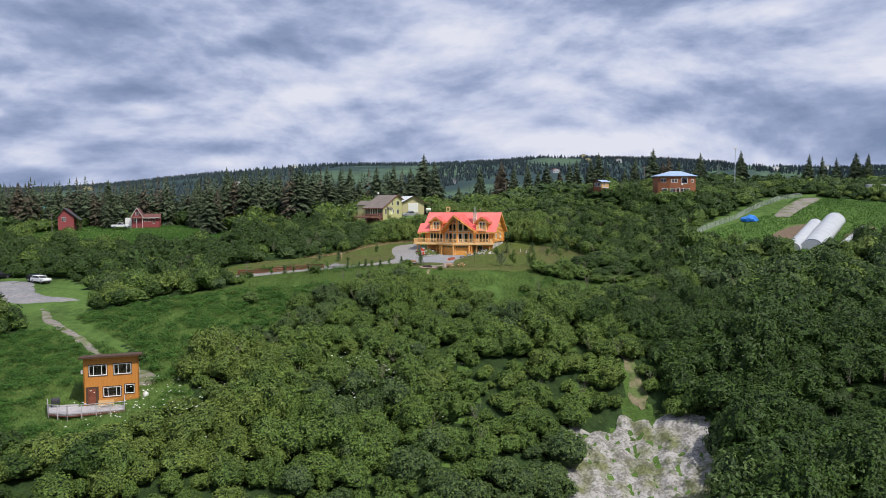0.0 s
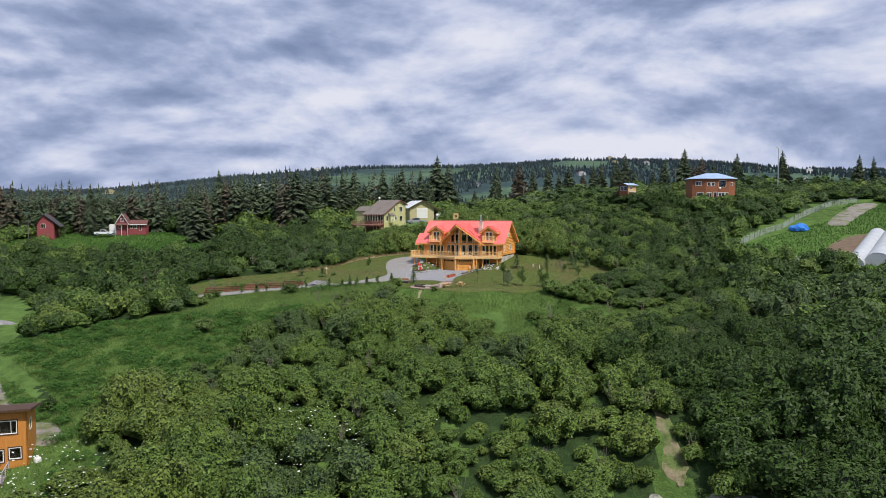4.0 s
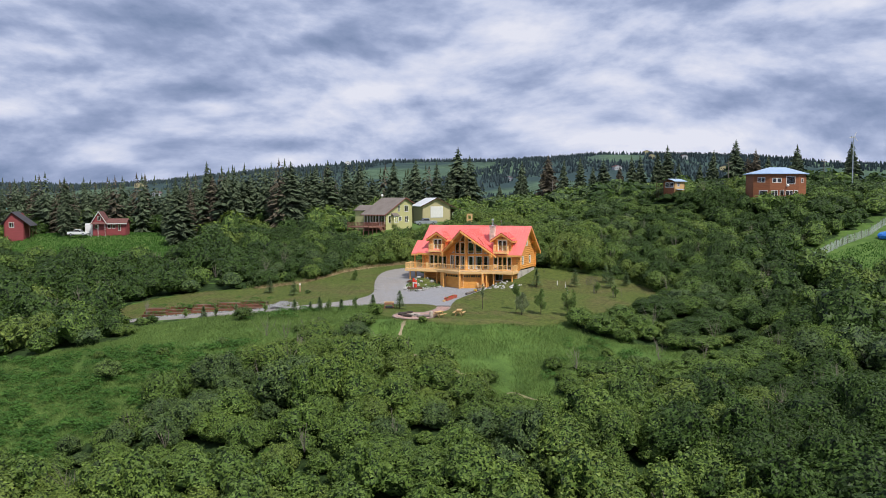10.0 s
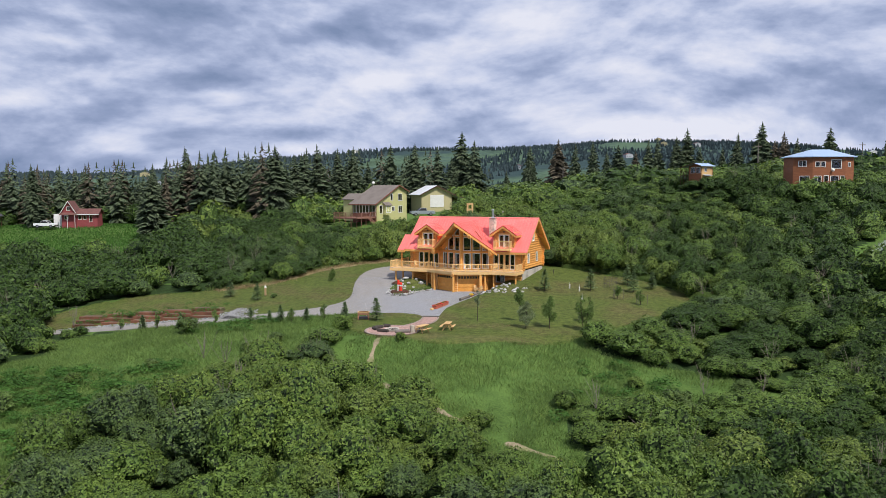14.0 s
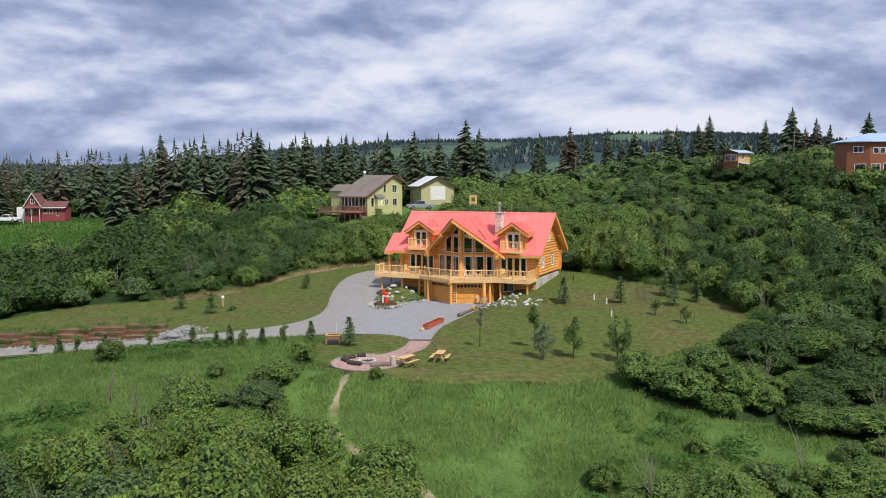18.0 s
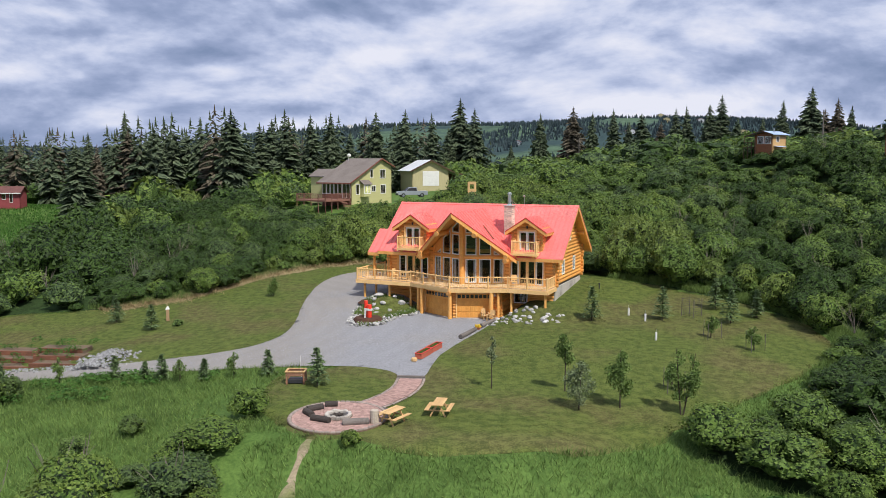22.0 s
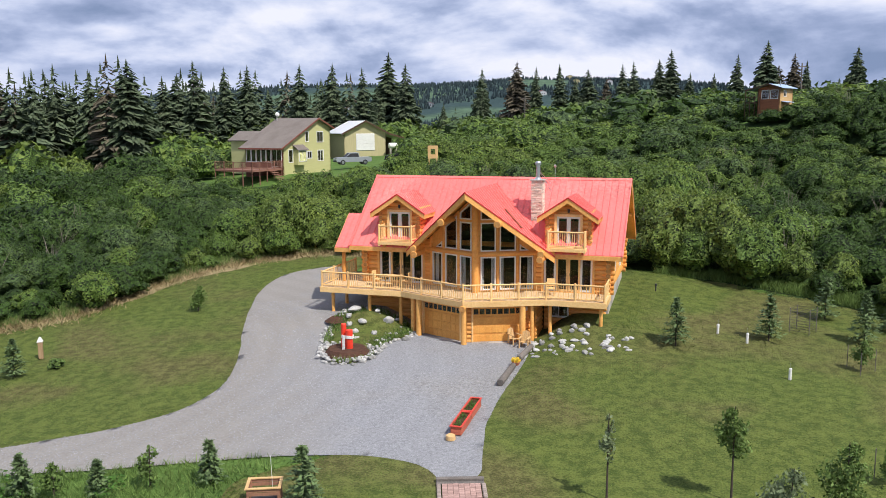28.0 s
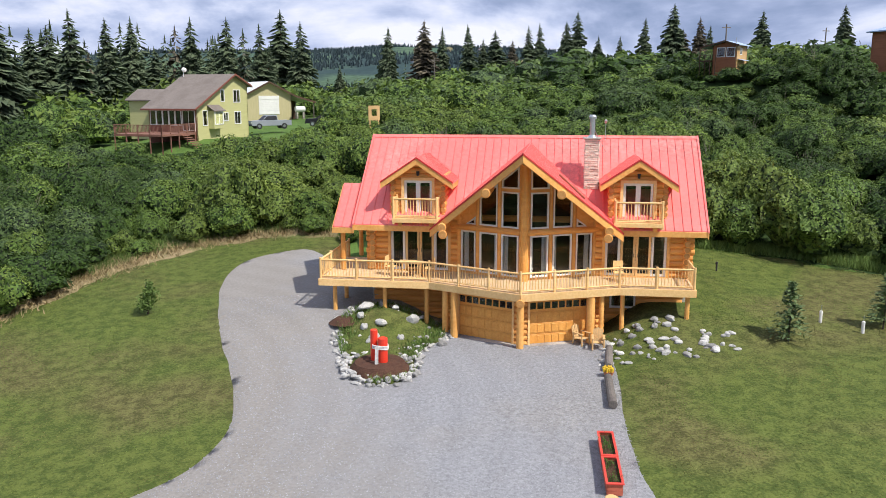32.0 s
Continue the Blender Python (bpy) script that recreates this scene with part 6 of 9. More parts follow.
X[:k], Y[:k] = rg.normal(-22.9, 0.95, k), 166.9 + rg.uniform(0, 4.3, k)
S = rg.uniform(0.08, 0.19, n)
octa = np.array([[[1, 0, 0], [0, 1, 0], [0, 0, .8]], [[0, 1, 0], [-1, 0, 0], [0, 0, .8]], [[-1, 0, 0], [0, -1, 0], [0, 0, .8]], [[0, -1, 0], [1, 0, 0], [0, 0, .8]]], float).reshape(-1, 3)
A = rg.uniform(0, 6.28, n)
rot = np.stack([np.cos(A), -np.sin(A), np.sin(A), np.cos(A)], -1).reshape(-1, 2, 2)
P = np.einsum("nij,kj->nki", rot, octa[:, :2])
Zr = height(X, Y) + 0.03 + np.where(np.arange(n) < k, 0.35 * np.exp(-((X + 22.9) / 1.0) ** 2), 0)
pts = np.concatenate([X[:, None, None] + P[:, :, :1] * S[:, None, None], Y[:, None, None] + P[:, :, 1:] * S[:, None, None], Zr[:, None, None] + octa[None, :, 2:] * S[:, None, None]], 2).reshape(-1, 3)
arrays_object("riprap", pts, np.arange(len(pts)).reshape(-1, 3), ROCKI, "loose grey riprap stones along the road", "stones")


# ---- young trees ----
def leaf_cloud(rng, centres, radii, count, size):
    w = np.array(radii) ** 2
    which = rng.choice(len(radii), count, p=w / w.sum())
    d = rng.normal(size=(count, 3))
    d /= np.linalg.norm(d, axis=1)[:, None]
    p = np.array(centres)[which] + d * (np.array(radii)[which] * rng.uniform(0.35, 1.1, count))[:, None]
    t = rng.normal(size=(count, 3))
    t /= np.linalg.norm(t, axis=1)[:, None]
    b = np.cross(t, rng.normal(size=(count, 3)))
    b /= np.linalg.norm(b, axis=1)[:, None]
    s = size * rng.uniform(0.6, 1.3, count)[:, None]
    return np.stack([p - t * s * 0.6, p - b * s * 0.35, p + t * s * 0.6, p + b * s * 0.35], 1).reshape(-1, 3)


def young_tree(x, y, h, width, bare, material, label, seed, leaves=420, stems=1):
    """A slim broad-leaved tree: stem, a few limbs, a loose crown."""
    rng = np.random.default_rng(seed)
    t = thing("young_tree", x, y, zat(x, y) - 0.03, 0, label, "tree", "young trees on the lawn")
    for s in range(stems):
        ox = 0.0 if stems == 1 else (-0.25 if s == 0 else 0.45)
        hh = h * (1 if s == 0 else 0.93)
        top = Vector((ox * 1.5 + rng.normal(scale=0.05), rng.normal(scale=0.05), hh * 0.92))
        tr = part("trunk", Geo().rod((ox * 0.2, 0, 0), tuple(top), 0.045, 0.012, 8), BARK, t)
        cen, rad = [], []
        for k in range(7):
            f = bare + (0.95 - bare) * (k + 0.5) / 7
            a = rng.uniform(0, 6.28)
            r = width * 0.5 * (1 - abs(2 * (k + 0.5) / 7 - 0.85) * 0.55) / (1 if stems == 1 else 1.35)
            e = Vector((ox * 0.2, 0, 0)).lerp(top, f) + Vector((math.cos(a) * r * 0.55, math.sin(a) * r * 0.55, 0.1))
            b = Vector((ox * 0.2, 0, 0)).lerp(top, f - 0.1)
            part("limb", Geo().rod(tuple(b), tuple(e), 0.014, 0.006, 5), BARK, t)
            cen.append(np.array(e)), rad.append(r * 0.72)
        pts = leaf_cloud(rng, cen, rad, int(leaves * 2.2) // stems, 0.12)
        arrays_object("crown", pts, np.arange(len(pts)).reshape(-1, 4), material, kind="", parent=t)
    return t


def young_spruce(x, y, h, seed, label="young green spruce with open drooping branches", group="young spruces on the lawn", material=None):
    rng = np.random.default_rng(seed)
    t = thing("young_spruce", x, y, zat(x, y) - 0.03, 0, label, "tree", group)
    part("trunk", Geo().rod((0, 0, 0), (0, 0, h * 0.97), 0.04, 0.008, 7), BARK, t)
    q = []
    n = int(9 + h * 3)
    for w in range(n):
        f = (w + rng.uniform(0, 0.5)) / n
        z, r = h * (0.10 + 0.88 * f), h * (0.30 * (1 - f) ** 0.8 + 0.02) * rng.uniform(0.8, 1.15)
        for k in range(9):
            a = rng.uniform(0, 6.28)
            for j in range(7):
                g0 = 0.12 + 0.145 * j
                c = np.array([math.cos(a) * r * g0, math.sin(a) * r * g0, z + 0.25 * r * g0 * (1 - g0)])
                d = rng.normal(size=3) * 0.05 + np.array([math.cos(a), math.sin(a), 0.1]) * 0.085
                s = np.array([-math.sin(a), math.cos(a), rng.uniform(-0.5, 0.5)]) * 0.06
                q.append([c - d, c - s, c + d, c + s])
    pts = np.array(q).reshape(-1, 3)
    arrays_object("crown", pts, np.arange(len(pts)).reshape(-1, 4), material or SPRUCEY, kind="", parent=t)
    return t


TL = "slim young tree with a loose leafy crown on the lawn"
young_tree(10.5, 160.7, 3.9, 1.2, 0.45, LEAFT, "slim young tree with a tight oval crown on a bare stem", 1, 620)
young_tree(6.1, 160.9, 3.6, 0.7, 0.45, LEAFG, "thin sparse pale sapling on the lawn", 2, 150)
young_tree(11.1, 157.7, 3.1, 1.7, 0.18, LEAFG, "young silvery-leaved tree on the lawn", 3, 800)
young_tree(13.5, 158.6, 3.7, 1.6, 0.22, LEAFT, TL, 4, 950)
young_tree(16.9, 158.3, 4.2, 1.7, 0.2, LEAFT, "two-stemmed young tree with dark leaves on the lawn", 5, 1100, 2)
for x, y, h, s in ((17.0, 161.8, 1.6, 6), (22.0, 173.5, 1.8, 7), (24.3, 170.6, 1.8, 8)):
    young_tree(x, y, h, 1.1, 0.25, LEAFT, "small staked sapling inside a wire cage", s, 330)
    for a in range(3):
        sx, sy = x + 0.75 * math.cos(a * 2.1), y + 0.75 * math.sin(a * 2.1)
        solo("stake", Geo().rod((0, 0, 0), (0, 0, 1.2), 0.022, n=6), GREYLOG, "thin grey tree stake", "stake", "tree stakes", m=pose(sx, sy, zat(sx, sy)))
young_tree(-15.8, 188.6, 1.9, 1.3, 0.12, LEAFT, "small bushy sapling on the lawn", 9, 520)
for i, (x, y, h) in enumerate(((13.6, 177.3, 2.9), (19.3, 178.4, 2.8), (24.5, 177.8, 3.0), (24.3, 182.0, 2.8), (27.0, 179.5, 2.4), (-27.9, 181.2, 2.6), (-23.2, 178.1, 2.3))):
    young_spruce(x, y, h, 40 + i)
for i, (x, y, h) in enumerate(((-19.5, 164.4, 1.7), (-15.8, 163.5, 1.9), (-12.8, 163.3, 1.5), (-8.6, 163.5, 1.8), (-4.6, 160.6, 2.5), (-32.4, 165.0, 1.7), (-27.4, 163.9, 1.8), (-17.2, 164.0, 1.3))):
    young_spruce(x, y, h, 60 + i, "young spruce in a row along the road", "saplings along the road")
for i, (x, y, h) in enumerate(((-14.5, 163.3, 1.6), (-10.9, 163.5, 1.8), (-35.4, 165.7, 1.4), (-30.5, 164.7, 1.9), (-23.6, 164.6, 1.8))):
    t = young_tree(x, y, h, 0.9, 0.15, LEAFT, "small leafy sapling in a row along the road", 80 + i, 230)
    t["group"] = "saplings along the road"
cage = thing("wire_cage", 21.9, 179.8, zat(21.9, 179.8), 0, "dark wire mesh cage on thin posts round a sapling", "cage")
for a in range(4):
    part("post", Geo().rod((0.8 * math.cos(a * 1.57), 0.8 * math.sin(a * 1.57), 0), (0.8 * math.cos(a * 1.57), 0.8 * math.sin(a * 1.57), 1.5), 0.025, n=6), GREYLOG, cage)
g = Geo()
for z in np.arange(0.15, 1.45, 0.16):
    for a in range(4):
        g.rod((0.8 * math.cos(a * 1.57), 0.8 * math.sin(a * 1.57), z), (0.8 * math.cos(a * 1.57 + 1.57), 0.8 * math.sin(a * 1.57 + 1.57), z), 0.008, n=4)
part("mesh", g, DARKMETAL, cage)
# furniture on the deck
hx, hy = from_house(-5.7, -5.6)
t = thing("deck_table", hx, hy, ZB + F, HOUSE[2], "small pale wooden table on the deck", "table")
part("tabletop", Geo().box((-0.6, -0.4, 0.7), (0.6, 0.4, 0.74), c=0.01), PINE, t)
for sx in (-0.5, 0.5):
    for sy in (-0.3, 0.3):
        part("leg", Geo().rod((sx, sy, 0), (sx, sy, 0.7), 0.03, n=6), PINE, t)
for u, v, a in ((-6.7, -5.5, 80), (-4.7, -5.6, -85), (4.6, -5.4, 10)):
    hx, hy = from_house(u, v)
    t = thing("deck_chair", hx, hy, ZB + F, HOUSE[2] + a, "slatted wooden chair on the deck", "chair", "chairs on the deck")
    part("seat", Geo().box((-0.25, -0.25, 0.42), (0.25, 0.25, 0.46), c=0.01), DECKW, t)
    part("backrest", Geo().box((-0.25, 0.22, 0.5), (0.25, 0.26, 0.98), c=0.01), DECKW, t)
    for sx in (-0.21, 0.21):
        for sy in (-0.21, 0.23):
            part("leg", Geo().rod((sx, sy, 0), (sx, sy, 0.43), 0.022, n=6), DECKW, t)


# ---- loose gravel and short grass ----
def inside_any(polys, x, y):
    ok = np.zeros(x.shape, bool)
    for p in polys:
        ok |= inside(p, x, y)
    return ok


def pebbles():
    rg = np.random.default_rng(21)
    n = 70000
    X, Y = rg.uniform(-24, 7, n), rg.uniform(164, 199, n)
    u, v = to_house(X, Y)
    ok = inside(rounded(DRIVE, 3), X, Y) & ~inside(outline, X, Y) & ~((v > -7.6) & (np.abs(u) < 4) | (v > -4))
    X, Y = X[ok], Y[ok]
    n = len(X)
    S = rg.uniform(0.018, 0.042, n)
    A = rg.uniform(0, 6.28, (n, 1)) + np.array([[0, 2.1, 4.2]])
    Z = height(X, Y) + 0.06
    base = np.stack([X[:, None] + np.cos(A) * S[:, None], Y[:, None] + np.sin(A) * S[:, None], np.repeat(Z[:, None], 3, 1)], 2)
    top = np.stack([X + rg.normal(scale=0.01, size=n), Y, Z + S * 0.8], 1)[:, None]
    pts = np.concatenate([base, top], 1).reshape(-1, 3)
    f = (np.arange(n)[:, None, None] * 4 + np.array([[0, 1, 3], [1, 2, 3], [2, 0, 3]])[None]).reshape(-1, 3)
    arrays_object("loose_gravel", pts, f, PEBBLE, "loose grey crushed stones on the drive", "gravel")


pebbles()


# ---------------- neighbouring buildings ----------------
CREAM = mat("yellow_green_siding", (0.52, 0.50, 0.24), (0.46, 0.44, 0.20), scale=0.6, fine=6, rough=0.7, bump=0.05, stretch=(1, 1, 7))
TAN = mat("tan_siding", (0.50, 0.44, 0.25), (0.43, 0.38, 0.21), scale=0.6, fine=6, rough=0.7, bump=0.05, stretch=(7, 7, 1))
SHINGLE = mat("brown_shingle", (0.215, 0.185, 0.165), (0.155, 0.13, 0.115), scale=0.7, fine=6, rough=0.9, bump=0.3)
REDBROWN = mat("red_brown_trim", (0.24, 0.085, 0.06), (0.18, 0.065, 0.045), rough=0.7)
DECKRED = mat("red_brown_deck", (0.28, 0.14, 0.10), (0.21, 0.10, 0.07), rough=0.8, rand=0.12)
WHITEROOF = mat("white_metal_roof", (0.80, 0.82, 0.84), (0.72, 0.74, 0.77), scale=0.4, rough=0.4, bump=0.02)
BLUEROOF = mat("pale_blue_metal_roof", (0.36, 0.47, 0.64), (0.29, 0.40, 0.57), scale=0.4, rough=0.4, bump=0.02)
CEDARW = mat("stained_cedar_siding", (0.30, 0.115, 0.055), (0.21, 0.078, 0.038), scale=0.7, fine=7, rough=0.65, bump=0.08, stretch=(1, 1, 6))
ORANGEW = mat("orange_vertical_siding", (0.58, 0.25, 0.055), (0.48, 0.19, 0.038), scale=0.8, fine=7, rough=0.6, bump=0.08, stretch=(7, 7, 1))
PINKW = mat("dull_red_siding", (0.30, 0.07, 0.075), (0.24, 0.055, 0.058), scale=0.6, fine=6, rough=0.75, bump=0.05, stretch=(1, 1, 6))
MAROON = mat("maroon_roof", (0.17, 0.075, 0.065), (0.12, 0.055, 0.05), scale=0.7, fine=6, rough=0.85, bump=0.2)
DARKROOF = mat("dark_roof", (0.075, 0.07, 0.08), (0.05, 0.048, 0.055), scale=0.7, rough=0.8, bump=0.2)
TEAL = mat("teal_metal_roof", (0.06, 0.26, 0.26), (0.045, 0.2, 0.2), rough=0.5)
GREYDECK = mat("grey_weathered_deck", (0.50, 0.47, 0.48), (0.40, 0.38, 0.385), scale=0.8, fine=8, rough=0.85, bump=0.15, rand=0.1)
BROWNTRIM = mat("dark_brown_trim", (0.10, 0.055, 0.035), (0.07, 0.04, 0.026), rough=0.7)


def wall(parent, p, q, z0, tops, material, wins=(), name="wall", t=0.16, trim=None, doors=()):
    """An upright wall from p to q (x, y), outside on the right of that way; tops: (distance along, height) points of its upper edge; wins: (x0, z0, x1, z1, bars)."""
    p, q = Vector(p), Vector(q)
    d = q - p
    m = pose(p.x, p.y, 0, 0, 0, math.degrees(math.atan2(d.y, d.x)))
    outer = [(0, z0), (d.length, z0)] + [(a, h) for a, h in reversed(tops)]
    ob = part(name, Geo().plate(outer, [rect(*w[:4]) for w in wins], 0.0, t, m), material, parent)
    for w in wins:
        x0, a, x1, b = w[:4]
        bars = [((x, a + 0.06), (x, b - 0.06)) for x in (w[4] if len(w) > 4 else ())]
        window(ob, m, rect(x0 - 0.05, a - 0.05, x1 + 0.05, b + 0.05), frame=0.09, depth=0.05, material=trim or WHITE, bars=bars, glass_back=0.03)
    return ob, m


# a solid dark block added in place of an unlit room
def dark_box(parent, a, b):
    part("inner_room", Geo().box(a, b), DARKIN, parent)


# ---- yellow-green house with a long brown roof ----
yh = thing("yellow_house", -18.27, 239.13, 8.87, 59, "yellow-green two-storey house with a long brown roof and deck", "house")
GW, EL, YB = 9.9, 6.45, -2.6   # gable width along x, length along y
wall(yh, (0, 0), (GW, 0), YB, [(0, 2.85), (7.0, 6.33), (GW, 5.15)], CREAM, [(7.0, 3.2, 8.3, 4.6, (7.65,)), (7.1, 0.7, 8.3, 2.1, (7.7,)), (4.9, 1.1, 5.8, 2.0, (5.35,)), (4.55, 3.3, 5.2, 4.6), (1.1, 0.7, 1.9, 2.3), (2.6, -1.7, 3.6, -0.9), (4.4, -1.6, 5.2, -0.9)])
wall(yh, (GW, 0), (GW, EL), YB, [(0, 5.15), (EL, 5.15)], CREAM, [(2, 2, 3.2, 3.3)])
wall(yh, (GW, EL), (0, EL), YB, [(0, 5.15), (GW - 7.0, 6.33), (GW, 2.85)], CREAM, [(4, 2, 5.2, 3.3)])
wall(yh, (0, EL), (0, 0), YB, [(0, 2.85), (EL, 2.85)], REDBROWN, [(0.25 + 0.85 * k, 0.75, 1.0 + 0.85 * k, 2.35) for k in range(5)] + [(4.6, 0.15, 6.2, 2.35, (5.4,))])
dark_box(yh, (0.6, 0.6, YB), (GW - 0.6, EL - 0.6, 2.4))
bay = part("bay_window", Geo().box((2.1, -0.75, 0.3), (3.9, 0.0, 2.3), c=0.02), CREAM, yh)
window(bay, pose(0, -0.76, 0), rect(2.2, 0.75, 3.8, 2.2), frame=0.1, depth=0.05, bars=[((3.0, 0.8), (3.0, 2.1))])
part("bay_roof", Geo().slab([(1.9, -0.95, 2.3), (4.1, -0.95, 2.3), (4.1, 0, 2.95), (1.9, 0, 2.95)], 0.08), SHINGLE, bay)
for pts in ([(-0.75, -0.45, 2.55), (7.0, -0.45, 6.43), (7.0, EL + 0.45, 6.43), (-0.75, EL + 0.45, 2.55)], [(7.0, -0.45, 6.43), (GW + 0.4, -0.45, 5.08), (GW + 0.4, EL + 0.45, 5.08), (7.0, EL + 0.45, 6.43)]):
    part("roof", Geo().slab(pts, 0.16), SHINGLE, yh, "weathered brown shingle roof")
for a, b in (((-0.75, 2.55), (7.0, 6.43)), ((7.0, 6.43), (GW + 0.4, 5.08))):
    part("barge_board", Geo().prism([(a[0], a[1] - 0.17), (b[0], b[1] - 0.17), (b[0], b[1] + 0.03), (a[0], a[1] + 0.03)], -0.52, -0.45), REDBROWN, yh)
part("fascia", Geo().box((-0.8, -0.45, 2.36), (-0.74, EL + 0.45, 2.56)), REDBROWN, yh)
part("dish", Geo().rod((6.4, EL - 0.1, 6.0), (6.4, EL - 0.1, 6.9), 0.04, n=6).rod((6.4, EL - 0.2, 6.95), (6.3, EL - 0.32, 7.0), 0.3, 0.12, 12), WHITE, yh)
ydeck = part("deck", Geo().box((-5.6, 0.2, -0.25), (0, EL, 0.0), c=0.02), DECKRED, yh, "red-brown stained deck")
for p, q in (((-5.55, EL - 0.05), (-5.55, 0.25)), ((-5.55, 0.25), (-0.1, 0.25))):
    n = max(2, round(math.hypot(q[0] - p[0], q[1] - p[1]) / 1.4))
    for i in range(n + 1):
        x, y = p[0] + (q[0] - p[0]) * i / n, p[1] + (q[1] - p[1]) * i / n
        part("post", Geo().box((x - 0.05, y - 0.05, -2.2), (x + 0.05, y + 0.05, 1.0)), DECKRED, ydeck)
    for z in (0.15, 0.95):
        part("rail", Geo().rod((*p, z), (*q, z), 0.04, n=6), DECKRED, ydeck)
    k = int(math.hypot(q[0] - p[0], q[1] - p[1]) / 0.17)
    g = Geo()
    for i in range(k):
        x, y = p[0] + (q[0] - p[0]) * i / k, p[1] + (q[1] - p[1]) * i / k
        g.box((x - 0.018, y - 0.018, 0.15), (x + 0.018, y + 0.018, 0.95))
    tagged(part("baluster", g, DECKRED, ydeck), kind="stuff")
g = Geo()
for k in range(7):
    part("step", Geo().box((-2.6, -0.1 - 0.28 * k, -0.3 - 0.2 * k), (-1.4, 0.2 - 0.28 * k, -0.22 - 0.2 * k)), DECKRED, ydeck)
wing = part("wing", Geo().box((1.8, EL, -1), (5.6, EL + 4.2, 3.6)), CREAM, yh)
part("wing_roof", Geo().slab([(1.5, EL, 3.5), (3.7, EL, 4.7), (3.7, EL + 4.5, 4.7), (1.5, EL + 4.5, 3.5)], 0.14).slab([(3.7, EL, 4.7), (5.9, EL, 3.5), (5.9, EL + 4.5, 3.5), (3.7, EL + 4.5, 4.7)], 0.14), SHINGLE, wing)

# ---- garage with a white roof and lean-to ----
gz = 9.3
ga = thing("tan_garage", -16.1, 298.4, gz, 22, "tan garage with white roller door, white metal roof and lean-to", "garage")
wall(ga, (0, 0), (8.8, 0), -2, [(0, 3.7), (4.4, 5.9), (8.8, 3.7)], TAN)
wall(ga, (8.8, 0), (8.8, 11), -2, [(0, 3.7), (11, 3.7)], TAN)
wall(ga, (0, 11), (0, 0), -2, [(0, 3.7), (11, 3.7)], TAN)
wall(ga, (8.8, 11), (0, 11), -2, [(0, 3.7), (4.4, 5.9), (8.8, 3.7)], TAN)
gd = part("roller_door", Geo().box((2.5, -0.06, 0), (6.4, 0.0, 3.4), c=0.02), WHITE, ga, "white sectional door")
for k in range(5):
    part("section", Geo().box((2.55, -0.09, 0.05 + 0.67 * k), (6.35, -0.055, 0.68 + 0.67 * k), c=0.015), WHITE, gd)
part("roof", Geo().slab([(-0.6, -0.7, 3.45), (4.4, -0.7, 6.0), (4.4, 11.5, 6.0), (-0.6, 11.5, 3.45)], 0.12), WHITEROOF, ga)
part("roof", Geo().slab([(4.4, -0.7, 6.0), (9.4, -0.7, 3.45), (9.4, 11.5, 3.45), (4.4, 11.5, 6.0)], 0.12), WHITEROOF, ga)
for a, b in (((-0.6, 3.45), (4.4, 6.0)), ((4.4, 6.0), (9.4, 3.45)), ((9.4, 3.45), (13.4, 2.3))):
    part("barge_board", Geo().prism([(a[0], a[1] - 0.3), (b[0], b[1] - 0.3), (b[0], b[1] + 0.03), (a[0], a[1] + 0.03)], -0.78, -0.7), BROWNTRIM, ga)
part("lean_to_roof", Geo().slab([(9.3, -0.7, 3.45), (13.4, -0.7, 2.3), (13.4, 9, 2.3), (9.3, 9, 3.45)], 0.1), WHITEROOF, ga)
for y in (-0.4, 4, 8.5):
    part("post", Geo().box((13.0, y - 0.07, -2), (13.15, y + 0.07, 2.3)), GREYLOG, ga)
part("lean_to_back", Geo().box((9.0, 8.6, -1.5), (13.2, 8.8, 2.9)), BROWNTRIM, ga)
tank = thing("propane_tank", -6.4, 300.5, gz, 22, "white horizontal gas tank beside the garage", "tank")
part("body", Geo().rod((-0.9, 0, 0.95), (0.9, 0, 0.95), 0.55, n=16, dome=0.2), WHITE, tank)
for x in (-0.6, 0.6):
    part("foot", Geo().box((x - 0.1, -0.3, -0.8), (x + 0.1, 0.3, 0.6)), CONC, tank)


